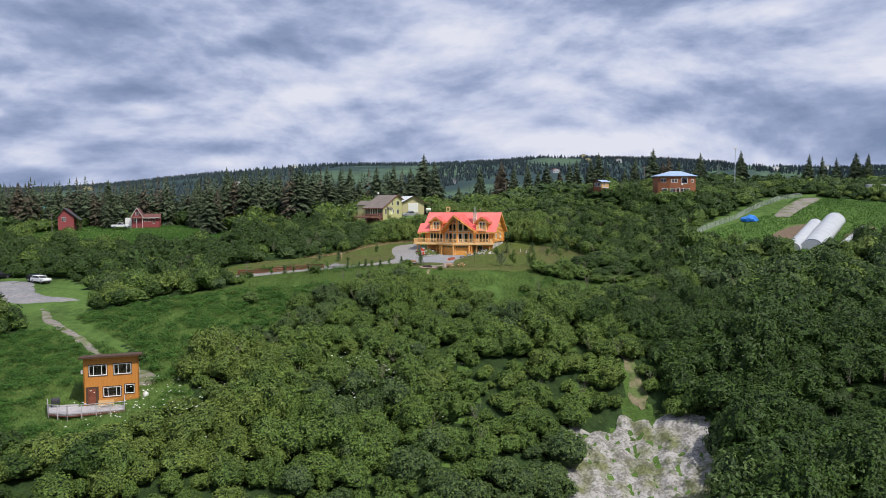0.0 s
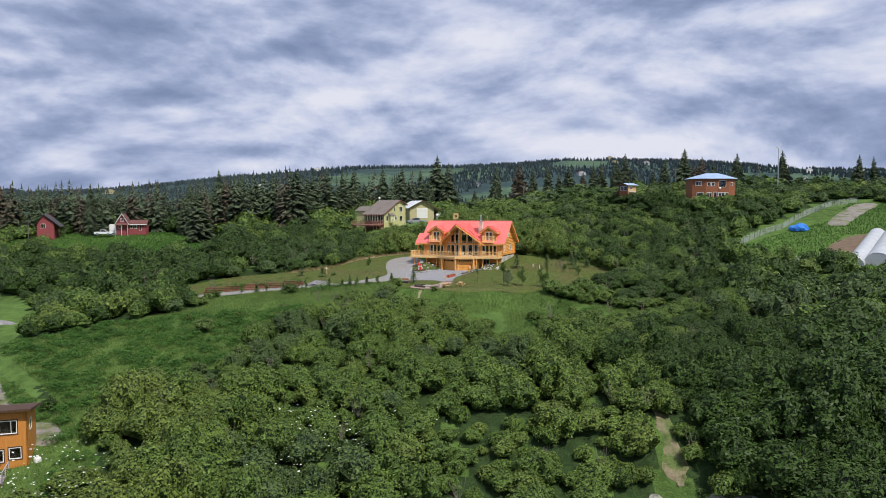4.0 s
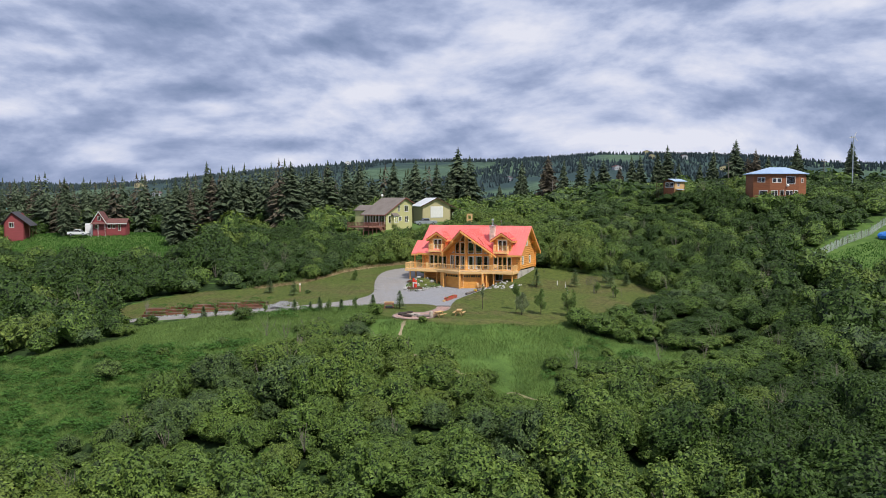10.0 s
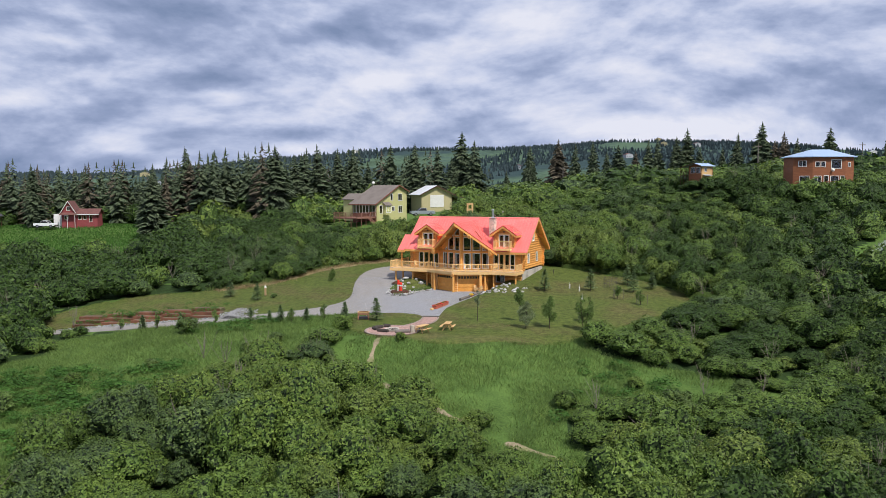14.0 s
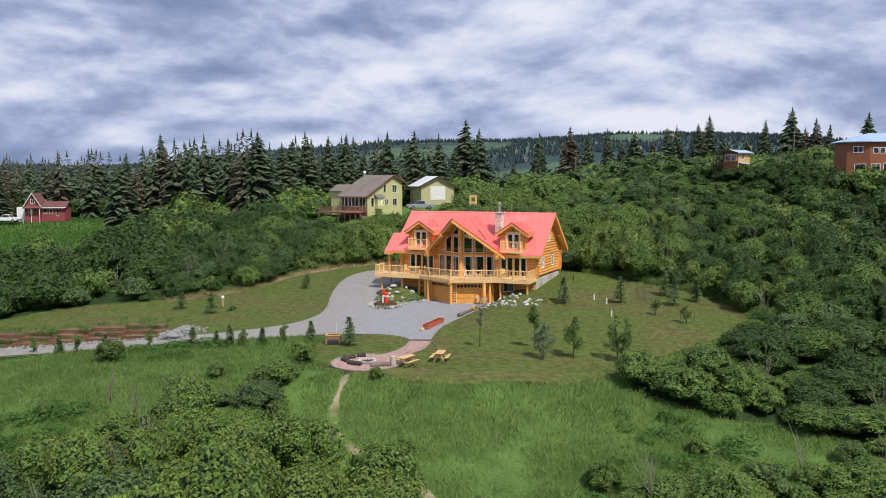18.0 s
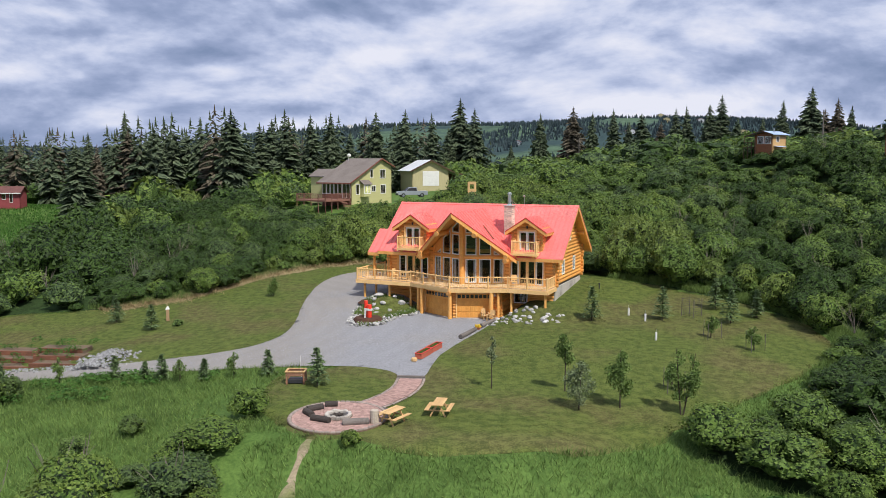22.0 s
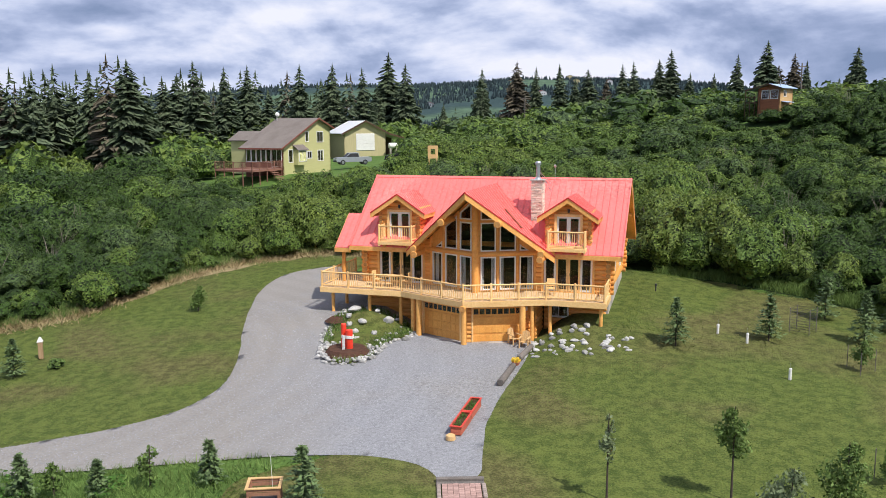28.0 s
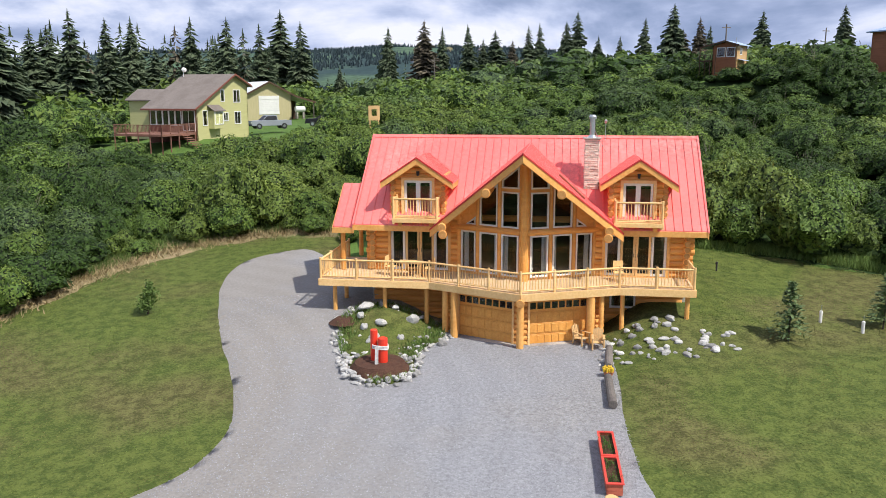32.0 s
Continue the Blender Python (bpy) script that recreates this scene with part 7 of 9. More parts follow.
# ---- vehicles ----
def pickup(x, y, z, turn, paint, label, cab_back=True, group="parked cars"):
    t = thing("pickup_truck" if cab_back else "parked_car", x, y, z, turn, label, "vehicle", group)
    body = [(-2.7, 0.45), (2.6, 0.45), (2.7, 0.75), (2.6, 1.05), (1.2, 1.12), (-2.7, 1.12)]
    part("body", Geo().prism(body, -0.95, 0.95), paint, t)
    cab = [(-0.9, 1.1), (1.3, 1.1), (0.55, 1.75), (-0.75, 1.78)] if cab_back else [(-2.3, 1.1), (1.3, 1.1), (0.55, 1.62), (-1.9, 1.62)]
    part("cab", Geo().prism(cab, -0.85, 0.85), paint, t)
    inner = [(x * 0.9 + 0.02, 1.17 + (z2 - 1.1) * 0.78) for x, z2 in cab]
    for s in (-1, 1):
        part("side_glass", Geo().prism(inner, s * 0.85 - 0.01, s * 0.85 + 0.01), DARKMETAL, t)
    part("windscreen", Geo().slab([(1.27, -0.75, 1.15), (1.27, 0.75, 1.15), (0.6, 0.72, 1.72 if cab_back else 1.6), (0.6, -0.72, 1.72 if cab_back else 1.6)], 0.02), DARKMETAL, t)
    for wx in (-1.7, 1.7):
        for s in (-1, 1):
            w = part("wheel", Geo().rod((wx, s * 0.75, 0.38), (wx, s * 0.98, 0.38), 0.38, n=16), DARKMETAL, t)
            part("rim", Geo().rod((wx, s * 0.97, 0.38), (wx, s * 1.0, 0.38), 0.2, n=12), STEEL, w)
    for s in (-0.6, 0.6):
        part("headlight", Geo().box((2.64, s - 0.15, 0.75), (2.72, s + 0.15, 0.92)), WHITE, t)
    part("bumper", Geo().box((2.6, -0.9, 0.4), (2.78, 0.9, 0.62), c=0.02), DARKMETAL, t)
    return t


SILVER = mat("silver_car_paint", (0.42, 0.45, 0.50), (0.38, 0.41, 0.46), rough=0.3, metal=0.4, bump=0)
BLACKP = mat("black_car_paint", (0.02, 0.02, 0.024), (0.016, 0.016, 0.02), rough=0.25, bump=0)
WHITEP = mat("white_car_paint", (0.78, 0.79, 0.80), (0.74, 0.75, 0.76), rough=0.3, bump=0)
pickup(-10.9, 256.5, zat(-10.9, 256.5) + 0.6, 200, SILVER, "silver pickup truck parked by the yellow house")
pickup(-3.4, 260.0, zat(-3.4, 260) + 0.3, 170, BLACKP, "dark saloon car parked behind the bushes", cab_back=False)
pickup(-88.6, 177.5, zat(-88.6, 177.5), -35, WHITEP, "white saloon car parked on the gravel", cab_back=False)
pickup(-90.6, 179.6, zat(-90.6, 179.6), -35, BLACKP, "black saloon car parked on the gravel", cab_back=False)
pickup(-103.0, 186.5, zat(-103, 186.5), 60, BLACKP, "dark parked truck at the road's end")
lk = thing("board_lookout", 0.9, 236.0, zat(0.9, 236), 12, "small unpainted board frame above the thicket", "shed")
for sx in (-0.5, 0.5):
    part("post", Geo().box((sx - 0.06, -0.06, 0), (sx + 0.06, 0.06, 4.3)), PINE, lk)
part("panel", Geo().plate(rect(-0.65, 2.9, 0.65, 4.5), [rect(-0.3, 3.4, 0.3, 4.1)], -0.05, 0.03), PINE, lk)

# ---- small cabin with a blue roof on the crest ----
sc = thing("crest_cabin", 43.8, 241.7, 17.0, -50, "small natural wood cabin with white windows and pale blue roof", "cabin", "blue-roofed cabins on the crest")
wall(sc, (0, 0), (4.0, 0), -2.5, [(0, 2.3), (2.2, 2.95), (4.0, 2.4)], CEDARW, [(0.75, 0.55, 2.05, 2.0, ()), (2.35, 0.55, 3.65, 2.0, ())])
# the lit side wall, its brightness put into a paler wood
wall(sc, (4.0, 0), (4.0, 4.6), -2.5, [(0, 2.4), (4.6, 2.4)], PINE, [(1.3, 0.9, 2.2, 1.9, (1.75,))])
wall(sc, (4.0, 4.6), (0, 4.6), -2.5, [(0, 2.4), (1.8, 2.95), (4.0, 2.3)], CEDARW)
# the shaded side wall, its shade put into a darker brown
wall(sc, (0, 4.6), (0, 0), -2.5, [(0, 2.3), (4.6, 2.3)], BROWNTRIM)
part("roof", Geo().slab([(-1.9, -0.8, 2.1), (2.2, -0.8, 3.1), (2.2, 5.1, 3.1), (-1.9, 5.1, 2.1)], 0.1), BLUEROOF, sc)
part("roof", Geo().slab([(2.2, -0.8, 3.1), (4.6, -0.8, 2.35), (4.6, 5.1, 2.35), (2.2, 5.1, 3.1)], 0.1), BLUEROOF, sc)
for x0, z0, x1, z1 in ((-1.9, 2.1, 2.2, 3.1), (2.2, 3.1, 4.6, 2.35)):
    part("barge_board", Geo().prism([(x0, z0 - 0.22), (x1, z1 - 0.22), (x1, z1 + 0.02), (x0, z0 + 0.02)], -0.86, -0.8), BROWNTRIM, sc)
porch = part("porch", Geo().box((-1.8, -0.9, -0.15), (0.0, 4.2, 0.0)), BROWNTRIM, sc)
part("porch_rail", Geo().box((-1.8, -0.95, 0.8), (0.9, -0.88, 0.9)), BROWNTRIM, porch)
for x in (-1.75, -0.9, 0.0, 0.85):
    part("porch_post", Geo().box((x - 0.05, -0.95, -2.4), (x + 0.05, -0.85, 0.8 if x > -1.7 else 2.1)), BROWNTRIM, porch)
part("lean_to_roof", Geo().slab([(4.0, 0.4, 0.15), (4.9, 0.4, -0.05), (4.9, 3.6, -0.05), (4.0, 3.6, 0.15)], 0.06), BLUEROOF, sc)
sc.scale = (0.76, 0.76, 0.76)
part("flue", Geo().rod((3.2, 1.6, 2.6), (3.2, 1.6, 3.6), 0.1, n=8), STEEL, sc)

# ---- two-storey cedar house with a blue hipped roof ----
bh = thing("cedar_house", 59.6, 227.2, 14.75, 4, "brown cedar two-storey house with a pale blue hipped roof", "house", "blue-roofed cabins on the crest")
P = [(0, 1.5), (3.0, 0), (9.0, 0), (11.2, 1.5), (11.2, 6.0), (0, 6.0)]
HB = 5.6
winset = {0: [(0.9, 3.7, 2.3, 4.7, (1.6,)), (1.2, 0.3, 2.8, 1.9)], 1: [(0.5, 3.6, 1.3, 4.5), (1.5, 3.6, 2.3, 4.5), (3.4, 3.3, 5.2, 4.9), (0.3, 0.4, 1.6, 1.9, (0.95,)), (2.1, 0.0, 2.9, 2.0), (3.3, 0.4, 4.8, 1.9, (4.1,)), (5.1, 1.0, 5.8, 1.9)], 2: [(0.8, 3.6, 1.5, 4.4)]}
for i in range(6):
    p, q = P[i], P[(i + 1) % 6]
    L = math.hypot(q[0] - p[0], q[1] - p[1])
    wall(bh, p, q, -2.5, [(0, HB), (L, HB)], CEDARW, winset.get(i, []))
apex0, apex1 = (4.0, 3.2, 6.9), (7.4, 3.2, 6.9)
O = [(-0.5, 1.15), (2.9, -0.5), (9.1, -0.5), (11.7, 1.15), (11.7, 6.5), (-0.5, 6.5)]
O = [(x, y, HB - 0.1) for x, y in O]
for pts in ([O[0], O[1], apex0], [O[1], O[2], apex1, apex0], [O[2], O[3], apex1], [O[3], O[4], apex1], [O[4], O[5], apex0, apex1], [O[5], O[0], apex0]):
    part("roof", Geo().slab(pts, 0.14), BLUEROOF, bh)
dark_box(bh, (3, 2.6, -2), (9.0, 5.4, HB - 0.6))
part("porch", Geo().box((4.4, -2.2, -2.4), (8.8, 0, -0.1), c=0.02), CEDARW, bh)
for x in (4.6, 6.6, 8.6):
    part("porch_post", Geo().box((x - 0.06, -2.15, -0.1), (x + 0.06, -2.03, 0.9)), CEDARW, bh)
part("porch_rail", Geo().box((4.5, -2.14, 0.8), (8.7, -2.06, 0.9)), CEDARW, bh)
bh.scale = (0.965, 0.965, 0.965)
part("dish", Geo().rod((6.6, -0.25, 3.0), (6.5, -0.4, 3.05), 0.32, 0.1, 12), WHITE, bh)

# ---- red cottage and its neighbours ----
pc = thing("red_cottage", -106.4, 275.6, 6.2, 10, "dull red cottage with white trim and maroon roofs", "house")
wall(pc, (0, 0), (5.0, 0), -2, [(0, 2.8), (2.5, 5.6), (5.0, 2.8)], PINKW, [(1.9, 3.2, 3.1, 4.3, (2.5,)), (1.0, 0.8, 2.4, 1.9)])
wall(pc, (5.0, 0), (5.0, 6), -2, [(0, 2.8), (6, 2.8)], PINKW)
wall(pc, (0, 6), (0, 0), -2, [(0, 2.8), (6, 2.8)], PINKW)
wall(pc, (5.0, 6), (0, 6), -2, [(0, 2.8), (2.5, 5.6), (5.0, 2.8)], PINKW)
wall(pc, (5.0, 1.0), (12.6, 1.0), -2, [(0, 2.3), (7.6, 2.3)], PINKW, [(0.6, 0.7, 1.7, 1.9), (2.4, 0.7, 3.4, 1.9), (4.6, 0.0, 5.5, 2.0)])
wall(pc, (12.6, 1.0), (12.6, 6), -2, [(0, 2.3), (2.5, 3.4), (5, 2.3)], PINKW)
wall(pc, (12.6, 6), (5.0, 6), -2, [(0, 2.3), (7.6, 2.3)], PINKW)
for s in (0, 1):
    x0, xm = (-0.6, 2.5) if s == 0 else (5.6, 2.5)
    pts = [(x0, -0.6, 2.2), (xm, -0.6, 5.9), (xm, 6.5, 5.9), (x0, 6.5, 2.2)]
    part("roof", Geo().slab(pts if s == 0 else pts[::-1], 0.12), MAROON, pc)
    part("barge_board", Geo().prism([(x0, 2.0), (xm, 5.7), (xm, 5.98), (x0, 2.28)], -0.7, -0.6), WHITE, pc)
part("roof", Geo().slab([(5.0, 0.2, 2.2), (13.2, 0.2, 2.2), (13.2, 3.5, 3.7), (5.0, 3.5, 3.7)], 0.12), MAROON, pc)
part("roof", Geo().slab([(5.0, 3.5, 3.7), (13.2, 3.5, 3.7), (13.2, 6.6, 2.2), (5.0, 6.6, 2.2)], 0.12), MAROON, pc)
part("fascia", Geo().box((5.0, 0.1, 2.0), (13.2, 0.2, 2.22)), WHITE, pc)
part("porch_roof", Geo().slab([(-0.4, -1.6, 2.1), (5.4, -1.6, 2.1), (5.4, 0, 2.7), (-0.4, 0, 2.7)], 0.1), MAROON, pc)
for x in (-0.2, 2.5, 5.2):
    part("post", Geo().box((x - 0.07, -1.5, -2), (x + 0.07, -1.36, 2.1)), WHITE, pc)
pc.scale = (0.70, 0.70, 0.92)
annex = part("annex", Geo().box((-3.4, 1.5, -2), (0, 5, 2.2), c=0.03), WHITE, pc)
pickup(-109.4, 273.4, 4.9, 5, WHITEP, "white pickup truck parked before a red cottage")
rc = thing("dark_red_cabin", -129.4, 271.0, 5.7, 18, "dark red cabin with a steep dark roof and side porch", "cabin")
wall(rc, (0, 0), (5.0, 0), -3, [(0, 3.0), (2.0, 5.6), (5.0, 3.0)], PINKW, [(1.3, 1.6, 2.5, 2.9, (1.9,))])
wall(rc, (5.0, 0), (5.0, 7), -3, [(0, 3.2), (7, 3.2)], PINKW)
wall(rc, (0, 7), (0, 0), -3, [(0, 3.2), (7, 3.2)], PINKW)
wall(rc, (5.0, 7), (0, 7), -3, [(0, 3.0), (2.0, 5.6), (5.0, 3.0)], PINKW)
part("roof", Geo().slab([(-0.7, -0.6, 2.4), (2.1, -0.6, 5.9), (2.1, 7.5, 5.9), (-0.7, 7.5, 2.4)], 0.14), DARKROOF, rc)
part("roof", Geo().slab([(2.1, -0.6, 5.9), (6.9, -0.6, 2.0), (6.9, 7.5, 2.0), (2.1, 7.5, 5.9)], 0.14), DARKROOF, rc)
for y in (0, 3.4, 6.8):
    part("post", Geo().box((6.4, y - 0.08, -3), (6.56, y + 0.08, 2.2)), BROWNTRIM, rc)
tb = thing("teal_barn", -158.5, 313.0, 7.0, -20, "log barn with a teal metal roof among spruces", "barn")
wall(tb, (0, 0), (7, 0), -3, [(0, 3.0), (3.5, 5.0), (7, 3.0)], ORANGEW, [(2.6, 0.3, 4.4, 2.6)], trim=BROWNTRIM)
wall(tb, (7, 0), (7, 8), -3, [(0, 3.0), (8, 3.0)], BROWNTRIM)
part("roof", Geo().slab([(-0.8, -1.2, 2.7), (3.5, -1.2, 5.2), (3.5, 8.6, 5.2), (-0.8, 8.6, 2.7)], 0.14), TEAL, tb)
part("roof", Geo().slab([(3.5, -1.2, 5.2), (7.8, -1.2, 2.7), (7.8, 8.6, 2.7), (3.5, 8.6, 5.2)], 0.14), TEAL, tb)

# ---- orange cabin above the bluff ----
CX, CY, CT = -45.2, 99.6, 21
cb = thing("orange_cabin", CX + 0.65, CY + 0.25, -11.9, CT, "orange wood-clad two-storey cabin with a flat brown roof", "cabin")
CWD, CDP, CH = 7.2, 6.0, 6.4
BLK = BROWNTRIM
wall(cb, (0, 0), (CWD, 0), -0.8, [(0, CH), (CWD, CH)], ORANGEW, [(0.75, 4.0, 2.95, 5.3, (1.3, 2.35)), (3.95, 4.0, 6.15, 5.3, (4.5, 5.6)), (2.55, 1.1, 4.75, 2.3, (3.1, 4.2)), (5.35, 1.35, 6.5, 2.45)])
for x0, z0, x1, z1 in ((0.6, 3.85, 3.1, 5.45), (3.8, 3.85, 6.3, 5.45), (2.4, 0.95, 4.9, 2.45), (5.2, 1.2, 6.65, 2.6)):
    part("window_trim", Geo().plate(rect(x0, z0, x1, z1), [rect(x0 + 0.1, z0 + 0.1, x1 - 0.1, z1 - 0.1)], -0.07, 0.0), BROWNTRIM, cb)
wall(cb, (CWD, 0), (CWD, CDP), -0.8, [(0, CH), (CDP, CH - 0.9)], ORANGEW, [(1.5, 3.9, 2.6, 5.0)])
wall(cb, (CWD, CDP), (0, CDP), -0.8, [(0, CH - 0.9), (CWD, CH - 0.9)], ORANGEW)
wall(cb, (0, CDP), (0, 0), -0.8, [(0, CH - 0.9), (CDP, CH)], ORANGEW)
for k in range(18):
    x = 0.2 + 0.4 * k
    for z0, z1 in ((2.75, 3.85), (5.45, CH - 0.05)):
        part("batten", Geo().box((x - 0.018, -0.022, z0), (x + 0.018, 0.0, z1)), ORANGEW, cb)
part("roof", Geo().slab([(-0.5, -0.9, CH + 0.22), (CWD + 0.5, -0.9, CH + 0.22), (CWD + 0.5, CDP + 0.5, CH - 0.72), (-0.5, CDP + 0.5, CH - 0.72)], 0.22), BROWNTRIM, cb, "flat brown roof with deep eaves")
dark_box(cb, (0.8, 0.9, 0), (CWD - 0.8, CDP - 0.5, CH - 1.2))
# flat dark brown panel, slightly proud of the wall, behind the door
part("entry_recess", Geo().box((0.25, -0.04, 0.1), (1.9, 0.02, 2.5)), BROWNTRIM, cb)
part("door", Geo().box((0.55, -0.09, 0.1), (1.5, -0.04, 2.25), c=0.015), mat("dark_red_door", (0.22, 0.07, 0.04), (0.16, 0.05, 0.03)), cb)
part("meter_box", Geo().box((-0.35, 0.4, 4.2), (-0.02, 0.9, 4.7), c=0.02), WHITE, cb)
cb.scale = (0.9, 0.9, 0.95)
dk = thing("cabin_deck", CX, CY, -11.9, CT, "grey weathered deck with wire railing beside a cabin", "deck")
DK = [(-3.6, 1.6), (-3.2, -1.8), (-1.0, -3.4), (5.4, -3.4), (5.4, 0), (0, 0), (0, 1.6)]
part("platform", Geo().slab([(x, y, 0.05) for x, y in DK], 0.28), GREYDECK, dk)
for i in range(4):
    (ax, ay), (bx, by) = DK[i], DK[i + 1]
    L = math.hypot(bx - ax, by - ay)
    n = max(1, round(L / 1.6))
    for k in range(n + 1):
        x, y = ax + (bx - ax) * k / n, ay + (by - ay) * k / n
        part("post", Geo().box((x - 0.05, y - 0.05, -1.6), (x + 0.05, y + 0.05, 1.0)), GREYDECK, dk)
    for z in (0.3, 0.5, 0.7):
        part("wire", Geo().rod((ax, ay, z), (bx, by, z), 0.012, n=4), STEEL, dk)
    part("rail", Geo().rod((ax, ay, 1.0), (bx, by, 1.0), 0.045, n=6), GREYDECK, dk)
    part("skirt", Geo().slab([(ax, ay, -0.05), (bx, by, -0.05), (bx + 0.02, by + 0.02, -0.05), (ax + 0.02, ay + 0.02, -0.05)], 0.3), REDBROWN, dk)
for j in range(22):
    y = -3.3 + 0.15 * j
    x0 = -1.0 - min(2.3, (y + 3.4) * 1.35) if y < -1.7 else -3.3
    part("board", Geo().box((x0, y, 0.05), (5.35 if y < -0.15 else -0.05, y + 0.14, 0.085)), GREYDECK, dk)


def local_thing(name, x, y, z, label, category):
    c, s = math.cos(radians(CT)), math.sin(radians(CT))
    return thing(name, CX + x * c - y * s, CY + x * s + y * c, -11.9 + z, CT, label, category)


b = local_thing("garden_bench", 3.3, -1.9, 0.085, "pale wooden bench on a grey deck", "bench")
part("seat", Geo().box((-0.9, -0.2, 0.4), (0.9, 0.2, 0.45), c=0.01), PINE, b)
part("backrest", Geo().box((-0.9, 0.18, 0.55), (0.9, 0.22, 0.9), c=0.01), PINE, b)
for sx in (-0.8, 0.8):
    part("leg", Geo().box((sx - 0.04, -0.2, 0), (sx + 0.04, 0.2, 0.4)), PINE, b)
b = local_thing("barbecue", -2.6, 0.9, 0.085, "black covered barbecue on a grey deck", "barbecue")
part("body", Geo().box((-0.5, -0.3, 0.4), (0.5, 0.3, 0.85), c=0.04), DARKMETAL, b)
part("hood", Geo().rod((-0.5, 0, 0.85), (0.5, 0, 0.85), 0.28, n=12), DARKMETAL, b)
for sx in (-0.42, 0.42):
    part("leg", Geo().box((sx - 0.04, -0.25, 0), (sx + 0.04, 0.25, 0.4)), DARKMETAL, b)
b = local_thing("gas_bottle", 7.9, 0.6, -0.2, "tall white gas bottle beside a cabin", "gas bottle")
part("body", Geo().rod((0, 0, 0), (0, 0, 1.2), 0.36, n=14, dome=0.1), WHITE, b)
part("valve", Geo().rod((0, 0, 1.2), (0, 0, 1.4), 0.14, n=10), WHITE, b)

# ---- kitchen garden with tunnels, fence, tarp ----
FILM = mat("milky_film", (0.50, 0.52, 0.545), (0.40, 0.42, 0.45), scale=0.5, fine=4, rough=0.45, bump=0.1)


def tunnel(ax, ay, bx, by, r, label):
    d = Vector((bx - ax, by - ay))
    t = thing("greenhouse_tunnel", ax, ay, float(height(ax, ay)), math.degrees(math.atan2(d.y, d.x)), label, "greenhouse", "greenhouse tunnels")
    n, k = 9, 10
    rise = float(height(bx, by)) - float(height(ax, ay))
    for i in range(n):
        x0, x1 = d.length * i / n, d.length * (i + 1) / n
        g = Geo()
        rings = []
        for x in (x0, (x0 + x1) / 2, x1):
            rr = r * (1.0 if x != (x0 + x1) / 2 else 0.965)
            z0 = rise * x / d.length
            rings.append([(x, -rr * math.cos(math.pi * j / k), z0 + rr * 0.95 * math.sin(math.pi * j / k) - (0.3 if j in (0, k) else 0)) for j in range(k + 1)])
        g.loft(rings, caps=False)
        part("cover", g, FILM, t, smooth=True)
        part("hoop", Geo().loft([[(x0 + a, -(r + 0.03) * math.cos(math.pi * j / k), rise * x0 / d.length + (r + 0.03) * 0.95 * math.sin(math.pi * j / k)) for j in range(k + 1)] for a in (-0.05, 0.05)], caps=False), WHITE, t)
    for x, z0 in ((0.02, 0), (d.length - 0.02, rise)):
        part("end_wall", Geo().prism([(-r * math.cos(math.pi * j / k), z0 + r * 0.95 * math.sin(math.pi * j / k) - (0.3 if j in (0, k) else 0)) for j in range(k + 1)], -0.02, 0.02, pose(x, 0, 0, 0, 0, 90)), FILM, t)


tunnel(79.2, 175.6, 95.2, 199.5, 2.5, "large white film greenhouse tunnel on hoops")
tunnel(75.2, 176.2, 89.6, 197.5, 1.7, "small white film greenhouse tunnel on hoops")
lowb = thing("film_covered_bed", 86.2, 177.5, zat(86.2, 177.5), 49, "low garden bed under white sheeting", "garden bed")
g = Geo()
for i in range(8):
    x0, x1 = 2.3 * i, 2.3 * (i + 1)
    z0, z1 = 0.19 * x0, 0.19 * x1
    g.add([(x0, -0.7, z0), (x0, 0.7, z0), (x1, 0.7, z1), (x1, -0.7, z1), (x0, -0.4, z0 + 0.45), (x0, 0.4, z0 + 0.45), (x1, 0.4, z1 + 0.45), (x1, -0.4, z1 + 0.45)], [(4, 5, 6, 7), (0, 4, 7, 3), (1, 2, 6, 5), (0, 1, 5, 4), (3, 7, 6, 2)])
part("sheeting", g, FILM, lowb)
NET = mat("grey_green_net", (0.46, 0.50, 0.48), (0.36, 0.40, 0.38), scale=2, fine=14, rough=0.9, bump=0.2)
fence = thing("net_fence", 56.3, 186.0, 0, 0, "sagging grey-green net fence on thin posts", "fence")
run = [(56.6, 189.5), (60, 195), (64, 199.7), (69, 205), (74.4, 209.7), (79.5, 216), (84.9, 222.2), (90, 227), (94.7, 231.3), (102.6, 235)]
run2 = [(55.5, 184.2), (61.9, 180.7), (68.3, 179.5), (73.4, 174.6)]
